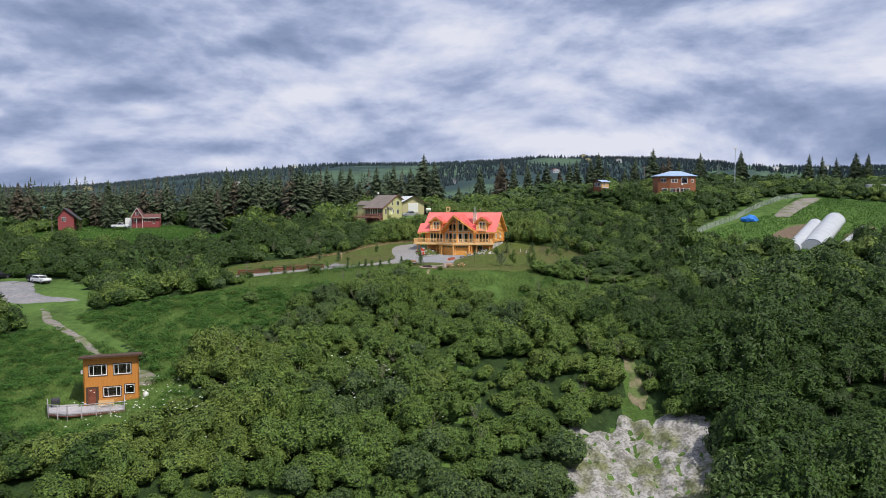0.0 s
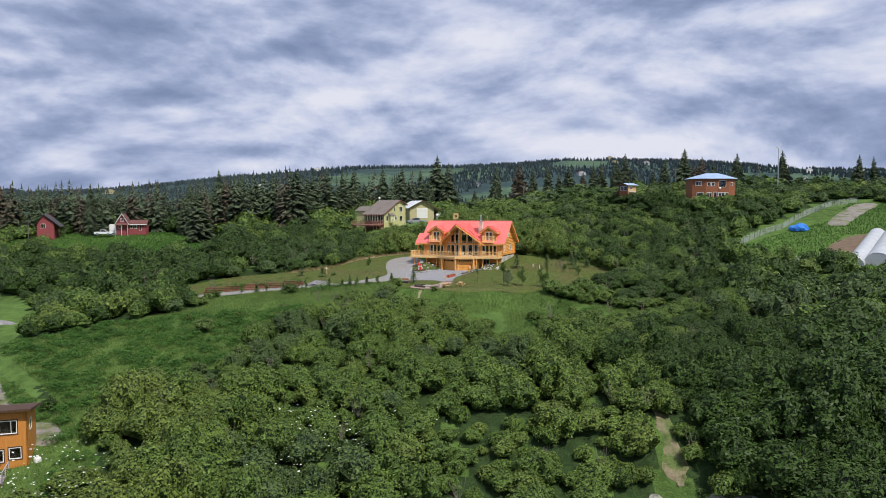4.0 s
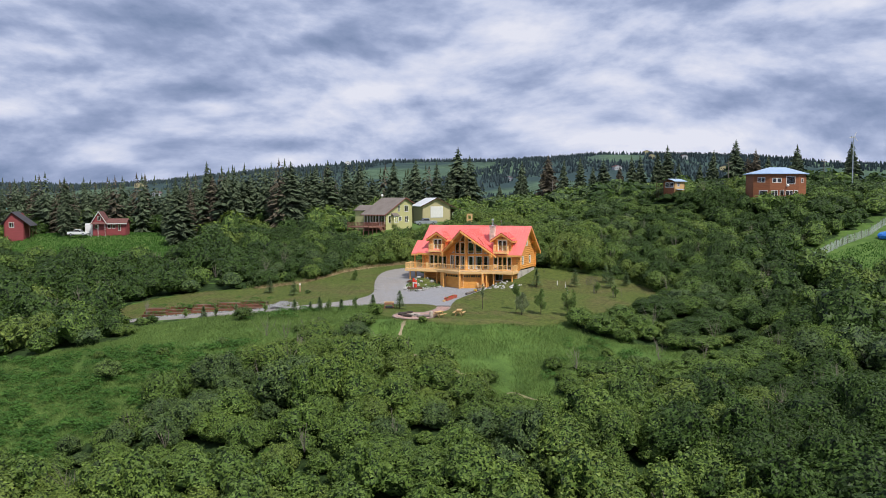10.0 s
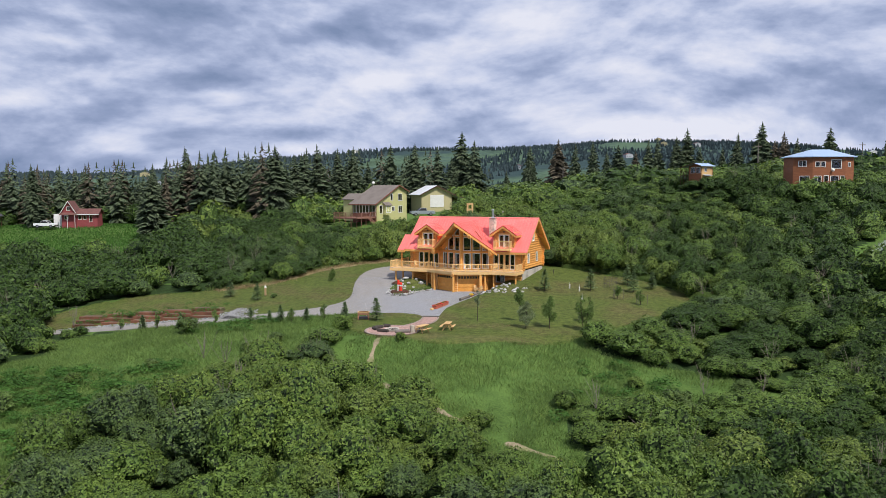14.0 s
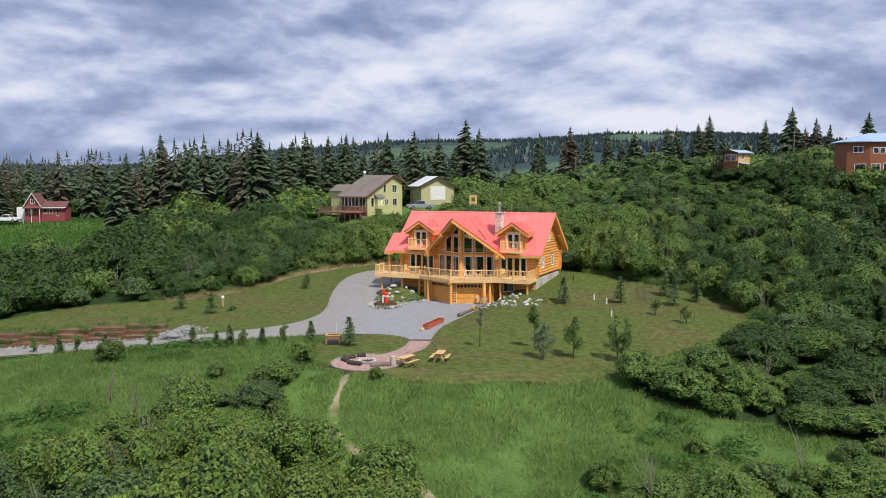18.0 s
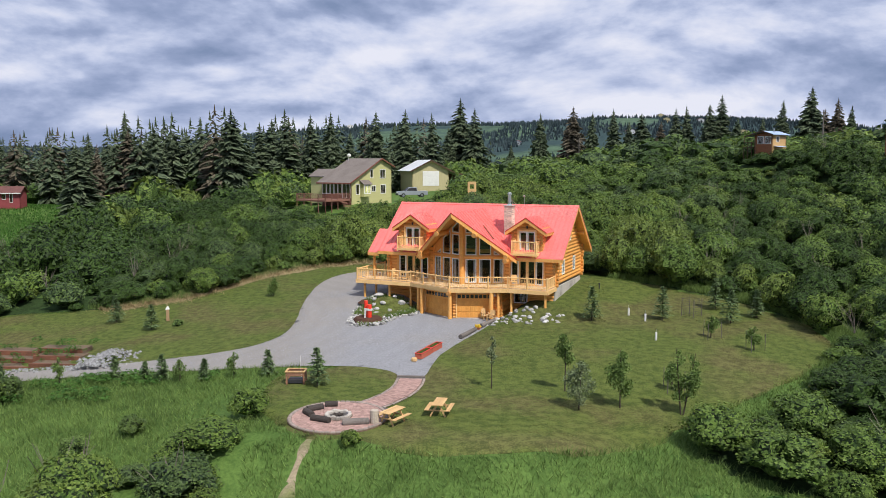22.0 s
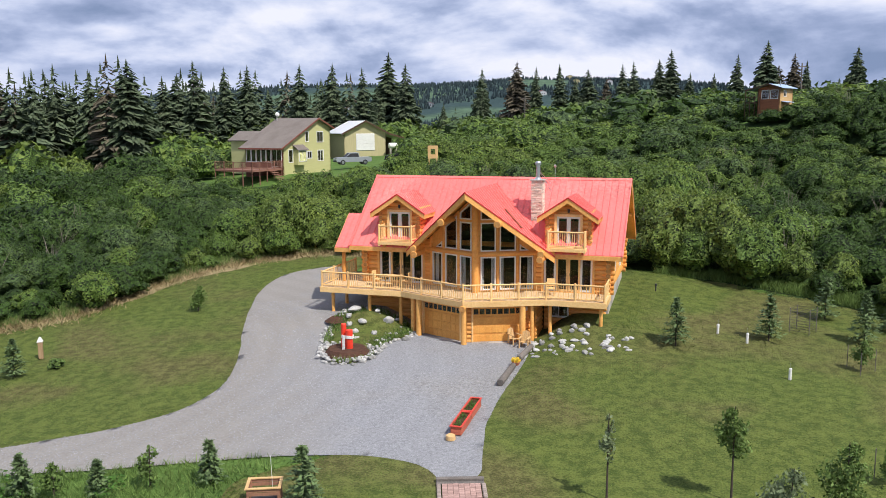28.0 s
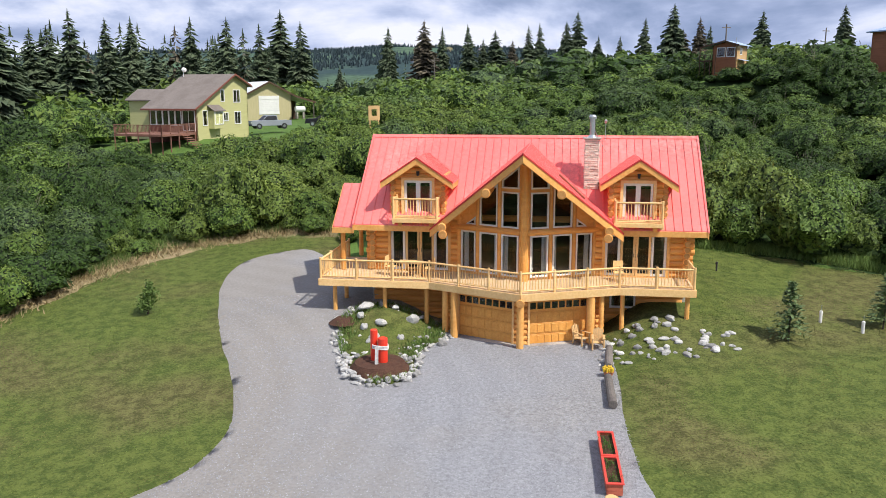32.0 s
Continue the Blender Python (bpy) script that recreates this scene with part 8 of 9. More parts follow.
for pts in (run, run2):
    for (ax, ay), (bx, by) in zip(pts, pts[1:]):
        L = math.hypot(bx - ax, by - ay)
        n = 3
        for k in range(n):
            x0, y0, x1, y1 = ax + (bx - ax) * k / n, ay + (by - ay) * k / n, ax + (bx - ax) * (k + 1) / n, ay + (by - ay) * (k + 1) / n
            z0, z1 = float(height(x0, y0)), float(height(x1, y1))
            ox, oy = -56.3, -186.0
            part("post", Geo().rod((x0 + ox, y0 + oy, z0 - 0.2), (x0 + ox + random.uniform(-.2, .2), y0 + oy, z0 + 1.7), 0.045, n=6), GREYLOG, fence)
            g = Geo()
            dn = Vector((-(y1 - y0), x1 - x0, 0)).normalized() * 0.012
            for j in range(4):
                h = 0.1 + 0.40 * j
                sag = random.uniform(0.0, 0.25)
                m1 = ((x0 + x1) / 2 + ox, (y0 + y1) / 2 + oy, (z0 + z1) / 2 + h - sag)
                g.rod((x0 + ox, y0 + oy, z0 + h), m1, 0.02, n=4).rod(m1, (x1 + ox, y1 + oy, z1 + h), 0.02, n=4)
            for j in range(14):
                f = j / 14
                x, y, z = x0 + (x1 - x0) * f + ox, y0 + (y1 - y0) * f + oy, z0 + (z1 - z0) * f
                g.rod((x, y, z + 0.1), (x + random.uniform(-.15, .15), y, z + 1.35 + random.uniform(-.2, .2)), 0.026, n=3)
            part("net", g, NET, fence)
BLUE = mat("blue_tarp", (0.03, 0.20, 0.62), (0.02, 0.14, 0.48), scale=0.8, fine=5, rough=0.5, bump=0.3)
bm = bmesh.new()
bmesh.ops.create_icosphere(bm, subdivisions=3, radius=1.0)
for v in bm.verts:
    k = 1 + 0.25 * noise.noise(v.co * 1.6) + 0.12 * noise.noise(v.co * 4)
    v.co = Vector((v.co.x * 2.6 * k, v.co.y * 1.9 * k, max(v.co.z, -0.1) * 1.55 * k))
me = bpy.data.meshes.new("tarp")
bm.to_mesh(me)
bm.free()
me.materials.append(BLUE)
tx, ty = 77.5, 207.5
solo("blue_tarp", me, BLUE, "crumpled bright blue tarpaulin over a heap", "tarpaulin", m=pose(tx, ty, zat(tx, ty), 0, 0, 40))
tr = thing("site_trailer", 122.0, 236.0, zat(122, 236), -8, "pale grey site trailer beside dark sheds", "trailer")
part("body", Geo().box((0, 0, 0.6), (9, 2.6, 3.2), c=0.06), mat("pale_grey_panel", (0.5, 0.52, 0.53), (0.42, 0.44, 0.45), rough=0.5), tr)
part("roof", Geo().box((-0.1, -0.1, 3.2), (9.1, 2.7, 3.3)), WHITEROOF, tr)
part("door", Geo().box((6.5, -0.04, 0.7), (7.5, 0, 2.8)), WHITE, tr)
for x in (1.5, 7.5):
    part("wheel", Geo().rod((x, -0.05, 0.4), (x, 0.3, 0.4), 0.4, n=14), DARKMETAL, tr)
sh = thing("open_shed", 133.0, 233.0, zat(133, 233), -8, "dark open shed with a pale metal roof", "shed")
for x in (0, 4, 8):
    for y in (0, 5):
        part("post", Geo().box((x - 0.1, y - 0.1, 0), (x + 0.1, y + 0.1, 3.6)), DARKMETAL, sh)
part("roof", Geo().slab([(-0.6, -0.6, 3.5), (8.6, -0.6, 3.5), (8.6, 5.6, 4.1), (-0.6, 5.6, 4.1)], 0.15), WHITEROOF, sh)
part("back_wall", Geo().box((0, 4.9, 0), (8, 5.05, 3.7)), BROWNTRIM, sh)

# ---- turbine and poles ----
wt = thing("wind_turbine", 93.0, 263.0, 16.5, 0, "slim grey mast with a small wind turbine", "wind turbine")
part("mast", Geo().rod((0, 0, 0), (0, 0, 13.2), 0.16, 0.09, 10), STEEL, wt)
part("nacelle", Geo().rod((0, -0.5, 13.3), (0, 0.9, 13.3), 0.16, 0.08, 10), WHITE, wt)
for a in (20, 140, 260):
    part("blade", Geo().box((-0.06, -0.5, 0.1), (0.06, -0.46, 1.25), pose(0, 0, 13.3, 0, a, 0), c=0.01), WHITE, wt)
part("fin", Geo().box((-0.01, 0.9, 13.1), (0.01, 1.5, 13.6)), WHITE, wt)
for x, y, h in ((69.0, 284.0, 9.5), (100.0, 300.0, 10.0), (24.0, 330.0, 9.0), (-127.0, 262.0, 8.0), (-62.0, 300.0, 9.0)):
    t = thing("utility_pole", x, y, float(land(x, y)), 10, "grey wooden utility pole with a crossarm", "pole", "utility poles")
    part("pole", Geo().rod((0, 0, 0), (0, 0, h), 0.16, 0.11, 8), GREYLOG, t)
    part("crossarm", Geo().box((-0.9, -0.06, h - 0.7), (0.9, 0.06, h - 0.56)), GREYLOG, t)
# ---- far houses on the ridge ----
FARW = (WHITE, TAN, mat("far_grey_wall", (0.42, 0.44, 0.46), (0.36, 0.38, 0.4)))
rngp = random.Random(17)
for k in range(26):
    x, y = rngp.uniform(-700, 1100), rngp.uniform(1250, 2250)
    w, d2, h = rngp.uniform(9, 16), rngp.uniform(7, 10), rngp.uniform(4, 7)
    t = thing("far_house", x, y, float(land(x, y)) + 1.5, rngp.uniform(-25, 25), "small pale house far off on the ridge", "house", "houses on the far ridge")
    part("wall", Geo().prism([(0, -2), (w, -2), (w, h), (w / 2, h + 2.4), (0, h)], 0, d2), FARW[k % 3], t)
    rm = (WHITEROOF, SHINGLE, MAROON)[k % 3]
    part("roof", Geo().slab([(-0.6, -0.6, h), (w / 2, -0.6, h + 2.8), (w / 2, d2 + 0.6, h + 2.8), (-0.6, d2 + 0.6, h)], 0.2), rm, t)
    part("roof", Geo().slab([(w / 2, -0.6, h + 2.8), (w + 0.6, -0.6, h), (w + 0.6, d2 + 0.6, h), (w / 2, d2 + 0.6, h + 2.8)], 0.2), rm, t)
    for j in range(3):
        part("window", Geo().box((1.5 + j * (w - 3) / 3, -0.08, 1.2), (2.9 + j * (w - 3) / 3, 0.0, 2.8)), DARKMETAL, t)


# ---------------- thickets ----------------
OPEN = [DRIVE, LAWN_W, LAWN_E, GARDEN,
        [(-9, 166), (-20, 166), (-34, 165), (-45, 160), (-37, 157), (-46, 152), (-56, 147), (-66, 142), (-56, 131), (-49, 124), (-40, 113), (-50, 108), (-56, 99), (-55, 90), (-44, 88), (-35, 92), (-31, 99), (-33, 106),
         (-36, 111), (-32, 119), (-26, 127), (-21, 139), (-13, 150), (-8, 152), (-3, 152), (3, 150), (5, 145), (6, 139), (11, 135.4), (16, 139), (24, 142.5), (33, 143), (33, 147), (25, 150), (20, 151), (16, 155), (10, 158), (0, 164)],
        [(-110, 188), (-92, 187), (-80, 178), (-68, 160), (-66, 152), (-76, 146), (-90, 150), (-112, 168)],
        [(-76, 152), (-66, 139), (-50, 116), (-52, 113), (-66, 132), (-76, 148)],
        [(-140, 280), (-135, 256), (-112, 246), (-98, 234), (-84, 226), (-72, 220), (-62, 216), (-58, 224), (-62, 246), (-68, 262), (-80, 284), (-92, 292), (-120, 292)],
        [(-33, 246), (-31, 235), (-18, 233), (-11, 233), (-6, 239), (-3, 247), (-1, 262), (-30, 264)],
        [(14.7, 88), (15.4, 97), (16.4, 99.6), (18.6, 98.4), (21, 100.4), (23.2, 103.2), (24, 107), (24.4, 112), (25.6, 112), (25.8, 106), (27.4, 101.6), (30, 101.4), (32.6, 98.4), (31.4, 93), (30.4, 86), (28, 78), (14.5, 78)],
        [(-11, 101), (-9, 103.6), (-5, 104), (-5, 101)],
        [(-14, 171), (-13, 153), (6, 153), (6, 171)],
        [(8, 151), (12.6, 149.6), (15.5, 152.2), (18.6, 155.4), (23, 160.6), (28, 166), (32.4, 174), (31, 176), (25, 165), (16, 157), (9, 155)],
        [(-26, 316), (-28, 258), (-4, 250), (5, 300), (4, 316)],
        [(41, 244), (41.4, 240), (44.6, 237.2), (49.4, 240.6), (47, 246)],
        [(-6, 152), (-5, 146), (-2, 141), (5, 136), (9, 131), (11.5, 126), (16.5, 126), (15, 132), (13, 138), (8.5, 142), (6, 147), (4, 152)],
        [(-75, 129.6), (-71.3, 129.5), (-65.7, 134.8), (-55.6, 126.9), (-43.4, 115.8), (-36, 105), (-35.6, 98), (-36, 93.6), (-41.4, 91), (-46.9, 92.6), (-53.6, 95), (-62, 98), (-75, 108)],
        [(-86, 156), (-82, 146), (-76, 137), (-67, 133.5), (-60, 134.5), (-64, 150), (-72, 160)],
        [(52, 190), (59, 199.5), (71, 213), (83, 226), (94, 236), (110, 242), (104, 228), (88, 216), (78, 206), (66, 196), (58, 184)], [(57.6, 237), (58, 226), (71.6, 226.4), (72, 237)],
        [(-68, 141), (-61, 141), (-50, 125), (-43, 113), (-50, 112), (-67, 133)], [(-51, 99), (-51, 93), (-42, 91.5), (-34, 95), (-35, 101)]]
OPEN = [rounded(p, 1) for p in OPEN]


def clear_of(x, y):
    """True where bushes may stand."""
    ok = np.ones(np.shape(x), bool)
    for p in OPEN:
        ok &= ~inside(p, x, y)
    u, v = to_house(np.asarray(x), np.asarray(y))
    return ok & ~((np.abs(u) < 12.5) & (v > -12) & (v < 7.5))


def bush_template(rng, leaves, leaf, lobes=30, around=20, rows=8):
    """Leaf triangles and core quads of a bush about 1 wide and 1 high on the origin: a dome of many rounded clumps with deep clefts between them."""
    k = np.arange(lobes) + 0.5
    up = 1.0 - 1.22 * k / lobes
    a = k * 2.39996 + rng.normal(scale=0.25, size=lobes)
    flat = np.sqrt(np.maximum(0.0, 1 - up * up))
    out = rng.uniform(0.72, 1.10, lobes)
    rad = rng.uniform(0.72, 1.25, lobes) * 0.80 / math.sqrt(lobes)
    cen = np.stack([np.cos(a) * flat * 0.36 * out, np.sin(a) * flat * 0.36 * out, 0.45 + up * 0.42 * out], 1)
    tries = leaves * 3
    which = rng.choice(lobes, tries, p=rad ** 2 / (rad ** 2).sum())
    d = rng.normal(size=(tries, 3))
    away = cen - np.array([0, 0, 0.30])
    away /= np.linalg.norm(away, axis=1)[:, None]
    d = d / np.linalg.norm(d, axis=1)[:, None] + 0.75 * away[which] + np.array([0, 0, 0.2])
    d /= np.linalg.norm(d, axis=1)[:, None]
    p = cen[which] + d * (rad[which] * rng.uniform(0.80, 1.16, tries))[:, None]
    # leaves that would sit deep inside another clump are left out
    deep = (np.linalg.norm(p[:, None] - cen[None], axis=2) < rad[None] * 0.76).any(1)
    p, d = p[~deep][:leaves], d[~deep][:leaves]
    leaves = len(p)
    nrm = d + rng.normal(scale=0.42, size=d.shape)
    nrm[:, 2] += 0.15
    nrm /= np.linalg.norm(nrm, axis=1)[:, None]
    t = np.cross(nrm, rng.normal(size=d.shape))
    t /= np.maximum(np.linalg.norm(t, axis=1), 1e-6)[:, None]
    b = np.cross(nrm, t)
    s = leaf * rng.uniform(0.6, 1.4, leaves)[:, None]
    tri = np.stack([p - t * s * 0.62, p - b * s * 0.42 + t * s * 0.2 + nrm * s * 0.1, p + b * s * 0.42 + t * s * 0.45], 1)
    # core: one lumpy dome that follows the clumps
    o = np.array([0, 0, 0.34])
    elev = np.linspace(-0.75, 1.36, rows)
    ring = np.empty((rows, around, 3))
    for r, e in enumerate(elev):
        ang = (np.arange(around) + 0.5 * (r % 2)) * 2 * math.pi / around
        dirs = np.stack([np.cos(ang) * math.cos(e), np.sin(ang) * math.cos(e), np.full(around, math.sin(e))], 1)
        along = (cen - o) @ dirs.T
        q = (rad[:, None] * 0.84) ** 2 - (((cen - o) ** 2).sum(1)[:, None] - along ** 2)
        far = np.where(q > 0, along + np.sqrt(np.maximum(q, 0)), 0.0).max(0)
        ring[r] = o + dirs * np.maximum(far, 0.23)[:, None]
    core = []
    top = o + np.array([0, 0, 0.40])
    for i in range(around):
        j = (i + 1) % around
        for r in range(rows - 1):
            core.append([ring[r][i], ring[r][j], ring[r + 1][j], ring[r + 1][i]])
        core.append([ring[-1][i], ring[-1][j], top, top + 1e-4])
    return tri, np.array(core)


def stamp(quads, px, py, pz, sx, sz, turn):
    """A template's quads at many places: returns points (n, 3)."""
    out = []
    for x, y, z, a, h, t in zip(px, py, pz, sx, sz, turn):
        c, s = math.cos(t), math.sin(t)
        q = quads.reshape(-1, 3)
        out.append(np.stack([x + a * (q[:, 0] * c - q[:, 1] * s), y + a * (q[:, 0] * s + q[:, 1] * c), z + h * q[:, 2]], 1))
    return np.concatenate(out)


def leaves_object(name, pts, material, label, category, kind="stuff", parent=None):
    return arrays_object(name, pts, np.arange(len(pts)).reshape(-1, 3), material, label, category, kind, parent)


def quads_object(name, pts, material, label, category, kind="stuff", parent=None):
    return arrays_object(name, pts, np.arange(len(pts)).reshape(-1, 4), material, label, category, kind, parent)


def scatter(rng, x0, x1, y0, y1, gap):
    """Jittered places on a grid."""
    X, Y = np.meshgrid(np.arange(x0, x1, gap), np.arange(y0, y1, gap))
    X, Y = X.ravel() + rng.uniform(-0.45, 0.45, X.size) * gap, Y.ravel() + rng.uniform(-0.45, 0.45, Y.size) * gap
    return X, Y


def in_view(x, y):
    """The wedge of land that lies before the whole way, with a margin."""
    return (y > 72) & (np.abs(x - 3) < 14 + 0.575 * y)


def thickets():
    rng = np.random.default_rng(5)
    bluff = [bush_template(rng, 640, 0.056, 28, 17, 7) for _ in range(8)]
    near = [bush_template(rng, 1500, 0.037, 40, 18, 8) for _ in range(9)]
    mid = [bush_template(rng, 1650, 0.034, 40, 17, 7) for _ in range(9)]
    upper = [bush_template(rng, 700, 0.052, 30, 16, 7) for _ in range(8)]
    back = [bush_template(rng, 280, 0.080, 20, 13, 6) for _ in range(6)]
    far = [bush_template(rng, 90, 0.14, 9, 9, 5) for _ in range(4)]
    zones = ((bluff, -62, 66, 74, 118, 2.35, 3.7, 0), (near, -40, 45, 118, 172, 2.4, 3.6, 1), (mid, -34, 44, 172, 224, 2.35, 3.5, 2), (upper, -48, 66, 224, 246, 2.1, 3.3, 3),
             (back, -170, 170, 74, 262, 3.1, 4.1, 4), (far, -330, 330, 200, 420, 5.2, 5.6, 5), (far, -110, 110, -10, 74, 5.0, 5.8, 6))
    for temps, x0, x1, y0, y1, gap, width, level in zones:
        name = "thicket"
        X, Y = scatter(rng, x0, x1, y0, y1, gap)
        if level == 3:
            # a close clump of tall alders on the knoll
            X, Y = np.concatenate([X, rng.normal(51.5, 4.0, 70)]), np.concatenate([Y, rng.normal(229.5, 4.0, 70)])
        ok = clear_of(X, Y) & (in_view(X, Y) | (level == 6))
        if level == 4:
            for _, a0, a1, b0, b1, *_ in zones[:4]:
                ok &= ~((X > a0) & (X < a1) & (Y > b0) & (Y < b1))
        if level == 5:
            ok &= ~((X > -170) & (X < 170) & (Y < 262)) & ((X > -20) | (Y < 300))
        X, Y = X[ok], Y[ok]
        n = len(X)
        big = np.array([noise.noise(Vector((x * 0.07, y * 0.07, 4.0))) for x, y in zip(X, Y)])
        S = width * (0.55 + 0.85 * rng.random(n) ** 1.2) * (1 + 0.35 * big)
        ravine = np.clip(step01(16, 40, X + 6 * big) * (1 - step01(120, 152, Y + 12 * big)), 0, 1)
        S *= 1 + 0.35 * ravine
        H = 0.86 * S * rng.uniform(0.76, 1.25, n) * (1 + 0.3 * big) * (1 - 0.25 * step01(215, 240, Y) * step01(0, 30, X))
        H *= 1 + 0.35 * np.exp(-((X - 51.5) / 6) ** 2 - ((Y - 230.5) / 6) ** 2)
        H *= 1 - 0.16 * np.exp(-((X - 42) / 5.5) ** 2 - ((Y - 234) / 7) ** 2)
        H *= 1 - 0.5 * np.exp(-((X + 40) / 9) ** 2 - ((Y - 92) / 6) ** 2)
        H *= 1 - 0.3 * ((X > 9) & (X < 38) & (Y > 134) & (Y < 172))
        H *= 1 - 0.2 * ((X > -16) & (X < 9) & (Y > 142) & (Y < 154))
        Z = land(X, Y) - 0.15 - 0.06 * H
        T, K = rng.uniform(0, 6.28, n), rng.integers(0, len(temps), n)
        tone = np.array([noise.noise(Vector((x * 0.05, y * 0.05, 9.0))) for x, y in zip(X, Y)]) + rng.normal(scale=0.16, size=n)
        kind_of = np.where(tone > 0.26, 1, np.where(tone < -0.30, 2, 0))
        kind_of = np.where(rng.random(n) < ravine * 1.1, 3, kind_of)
        kind_of = np.where((np.hypot((X - 21) / 6, (Y - 197) / 5) < 1) | (np.hypot((X + 9) / 6, (Y - 207.5) / 3.5) < 1), 2, kind_of)
        # cloud shade on the left and right slopes, painted by darker leaves
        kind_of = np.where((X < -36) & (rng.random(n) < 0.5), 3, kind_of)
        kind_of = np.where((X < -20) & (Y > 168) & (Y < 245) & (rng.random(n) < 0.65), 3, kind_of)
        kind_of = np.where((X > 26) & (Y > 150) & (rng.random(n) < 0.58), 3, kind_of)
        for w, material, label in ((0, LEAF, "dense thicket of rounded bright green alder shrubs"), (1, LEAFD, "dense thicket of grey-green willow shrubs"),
                                   (2, LEAFY, "thicket of yellow-green leafy shrubs"), (3, LEAFK, "dense thicket of dark green alders with cloud shade in their colour")):
            sel = kind_of == w
            leaf_pts = [stamp(temps[k][0], X[sel & (K == k)], Y[sel & (K == k)], Z[sel & (K == k)], S[sel & (K == k)], H[sel & (K == k)], T[sel & (K == k)]) for k in range(len(temps)) if (sel & (K == k)).any()]
            if leaf_pts:
                leaves_object(name, np.concatenate(leaf_pts), material, label, "shrubs")
                # core coloured dark for the shade between the clumps
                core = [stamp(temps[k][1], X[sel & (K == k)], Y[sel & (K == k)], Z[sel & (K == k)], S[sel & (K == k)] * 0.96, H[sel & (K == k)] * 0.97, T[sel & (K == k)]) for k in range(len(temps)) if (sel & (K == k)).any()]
                quads_object("shaded_core", np.concatenate(core), CORES[w], "close leafy inner growth of a thicket with painted-in shade", "shrubs")


def shade_under_thickets():
    """Darker ground in place of grass where shrubs stand close: the shade beneath them is put into its colour."""
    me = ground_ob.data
    me.materials.append(SHADEFLOOR)
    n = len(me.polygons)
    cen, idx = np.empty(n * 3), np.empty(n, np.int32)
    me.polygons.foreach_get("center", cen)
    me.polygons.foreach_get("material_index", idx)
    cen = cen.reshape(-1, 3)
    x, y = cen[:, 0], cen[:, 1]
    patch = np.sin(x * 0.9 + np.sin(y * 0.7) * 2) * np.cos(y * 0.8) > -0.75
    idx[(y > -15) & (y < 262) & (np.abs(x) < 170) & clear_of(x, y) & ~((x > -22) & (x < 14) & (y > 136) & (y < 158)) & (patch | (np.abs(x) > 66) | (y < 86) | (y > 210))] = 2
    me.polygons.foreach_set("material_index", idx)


shade_under_thickets()
thickets()


# ---------------- spruces ----------------
def spruce_template(rng, whorls=30, spray=12, thin=1.0, ragged=0.25):
    """A spruce 1 high: many drooping sprays of needles with an uneven outline."""
    quads = []
    lop = rng.uniform(0, 6.28)
    for w in range(whorls):
        f = (w + rng.uniform(0, 0.9)) / whorls
        z = 0.05 + 0.93 * f
        r = (0.165 * (1 - f) ** 0.72 * min(1.0, 0.55 + 2.2 * f) + 0.007) * thin
        n = max(5, int(spray * (1 - 0.5 * f)))
        for k in range(n):
            a = 2 * math.pi * (k + rng.uniform(-0.5, 0.5)) / n + w * 1.7
            rr = r * rng.uniform(1 - (2.2 - 0.9 * f) * ragged, 1 + ragged) * (1 + 0.18 * math.cos(a - lop))
            k2 = min(1.0, 3.0 * (1 - f) + 0.12)
            wd = rr * rng.uniform(0.12, 0.26) + 0.006 * k2
            c, s = math.cos(a), math.sin(a)
            droop = rng.uniform(0.1, 0.5) * rr
            zz = min(0.985, max(0.04, z + rng.uniform(-0.035, 0.035) * k2))
            tip = np.array([c * rr, s * rr, zz - droop])
            midp = np.array([c * rr * 0.6, s * rr * 0.6, zz - droop * 0.3])
            side = np.array([-s, c, 0]) * wd
            base = np.array([c * 0.004, s * 0.004, zz + 0.012 * k2])
            quads.append([base, midp - side - (0, 0, 0.016 * k2), tip, midp + side * 0.4 + (0, 0, 0.004 * k2)])
            quads.append([base, midp + side - (0, 0, 0.018 * k2), tip + side * 0.5 - (0, 0, 0.006 * k2), midp - side * 0.3])
            if f < 0.7:
                quads.append([midp + (0, 0, 0.004), midp + side * 0.5 - (0, 0, 0.034), tip - (0, 0, 0.02), tip])
    for a in (0.3, 1.35, 2.4):
        c, q = math.cos(a) * 0.011 * thin, math.sin(a) * 0.011 * thin
        quads.append([np.array([-c, -q, 0.90]), np.array([c, q, 0.90]), np.array([c * 0.1, q * 0.1, 1.0]), np.array([-c * 0.1, -q * 0.1, 1.0])])
    return np.array(quads)


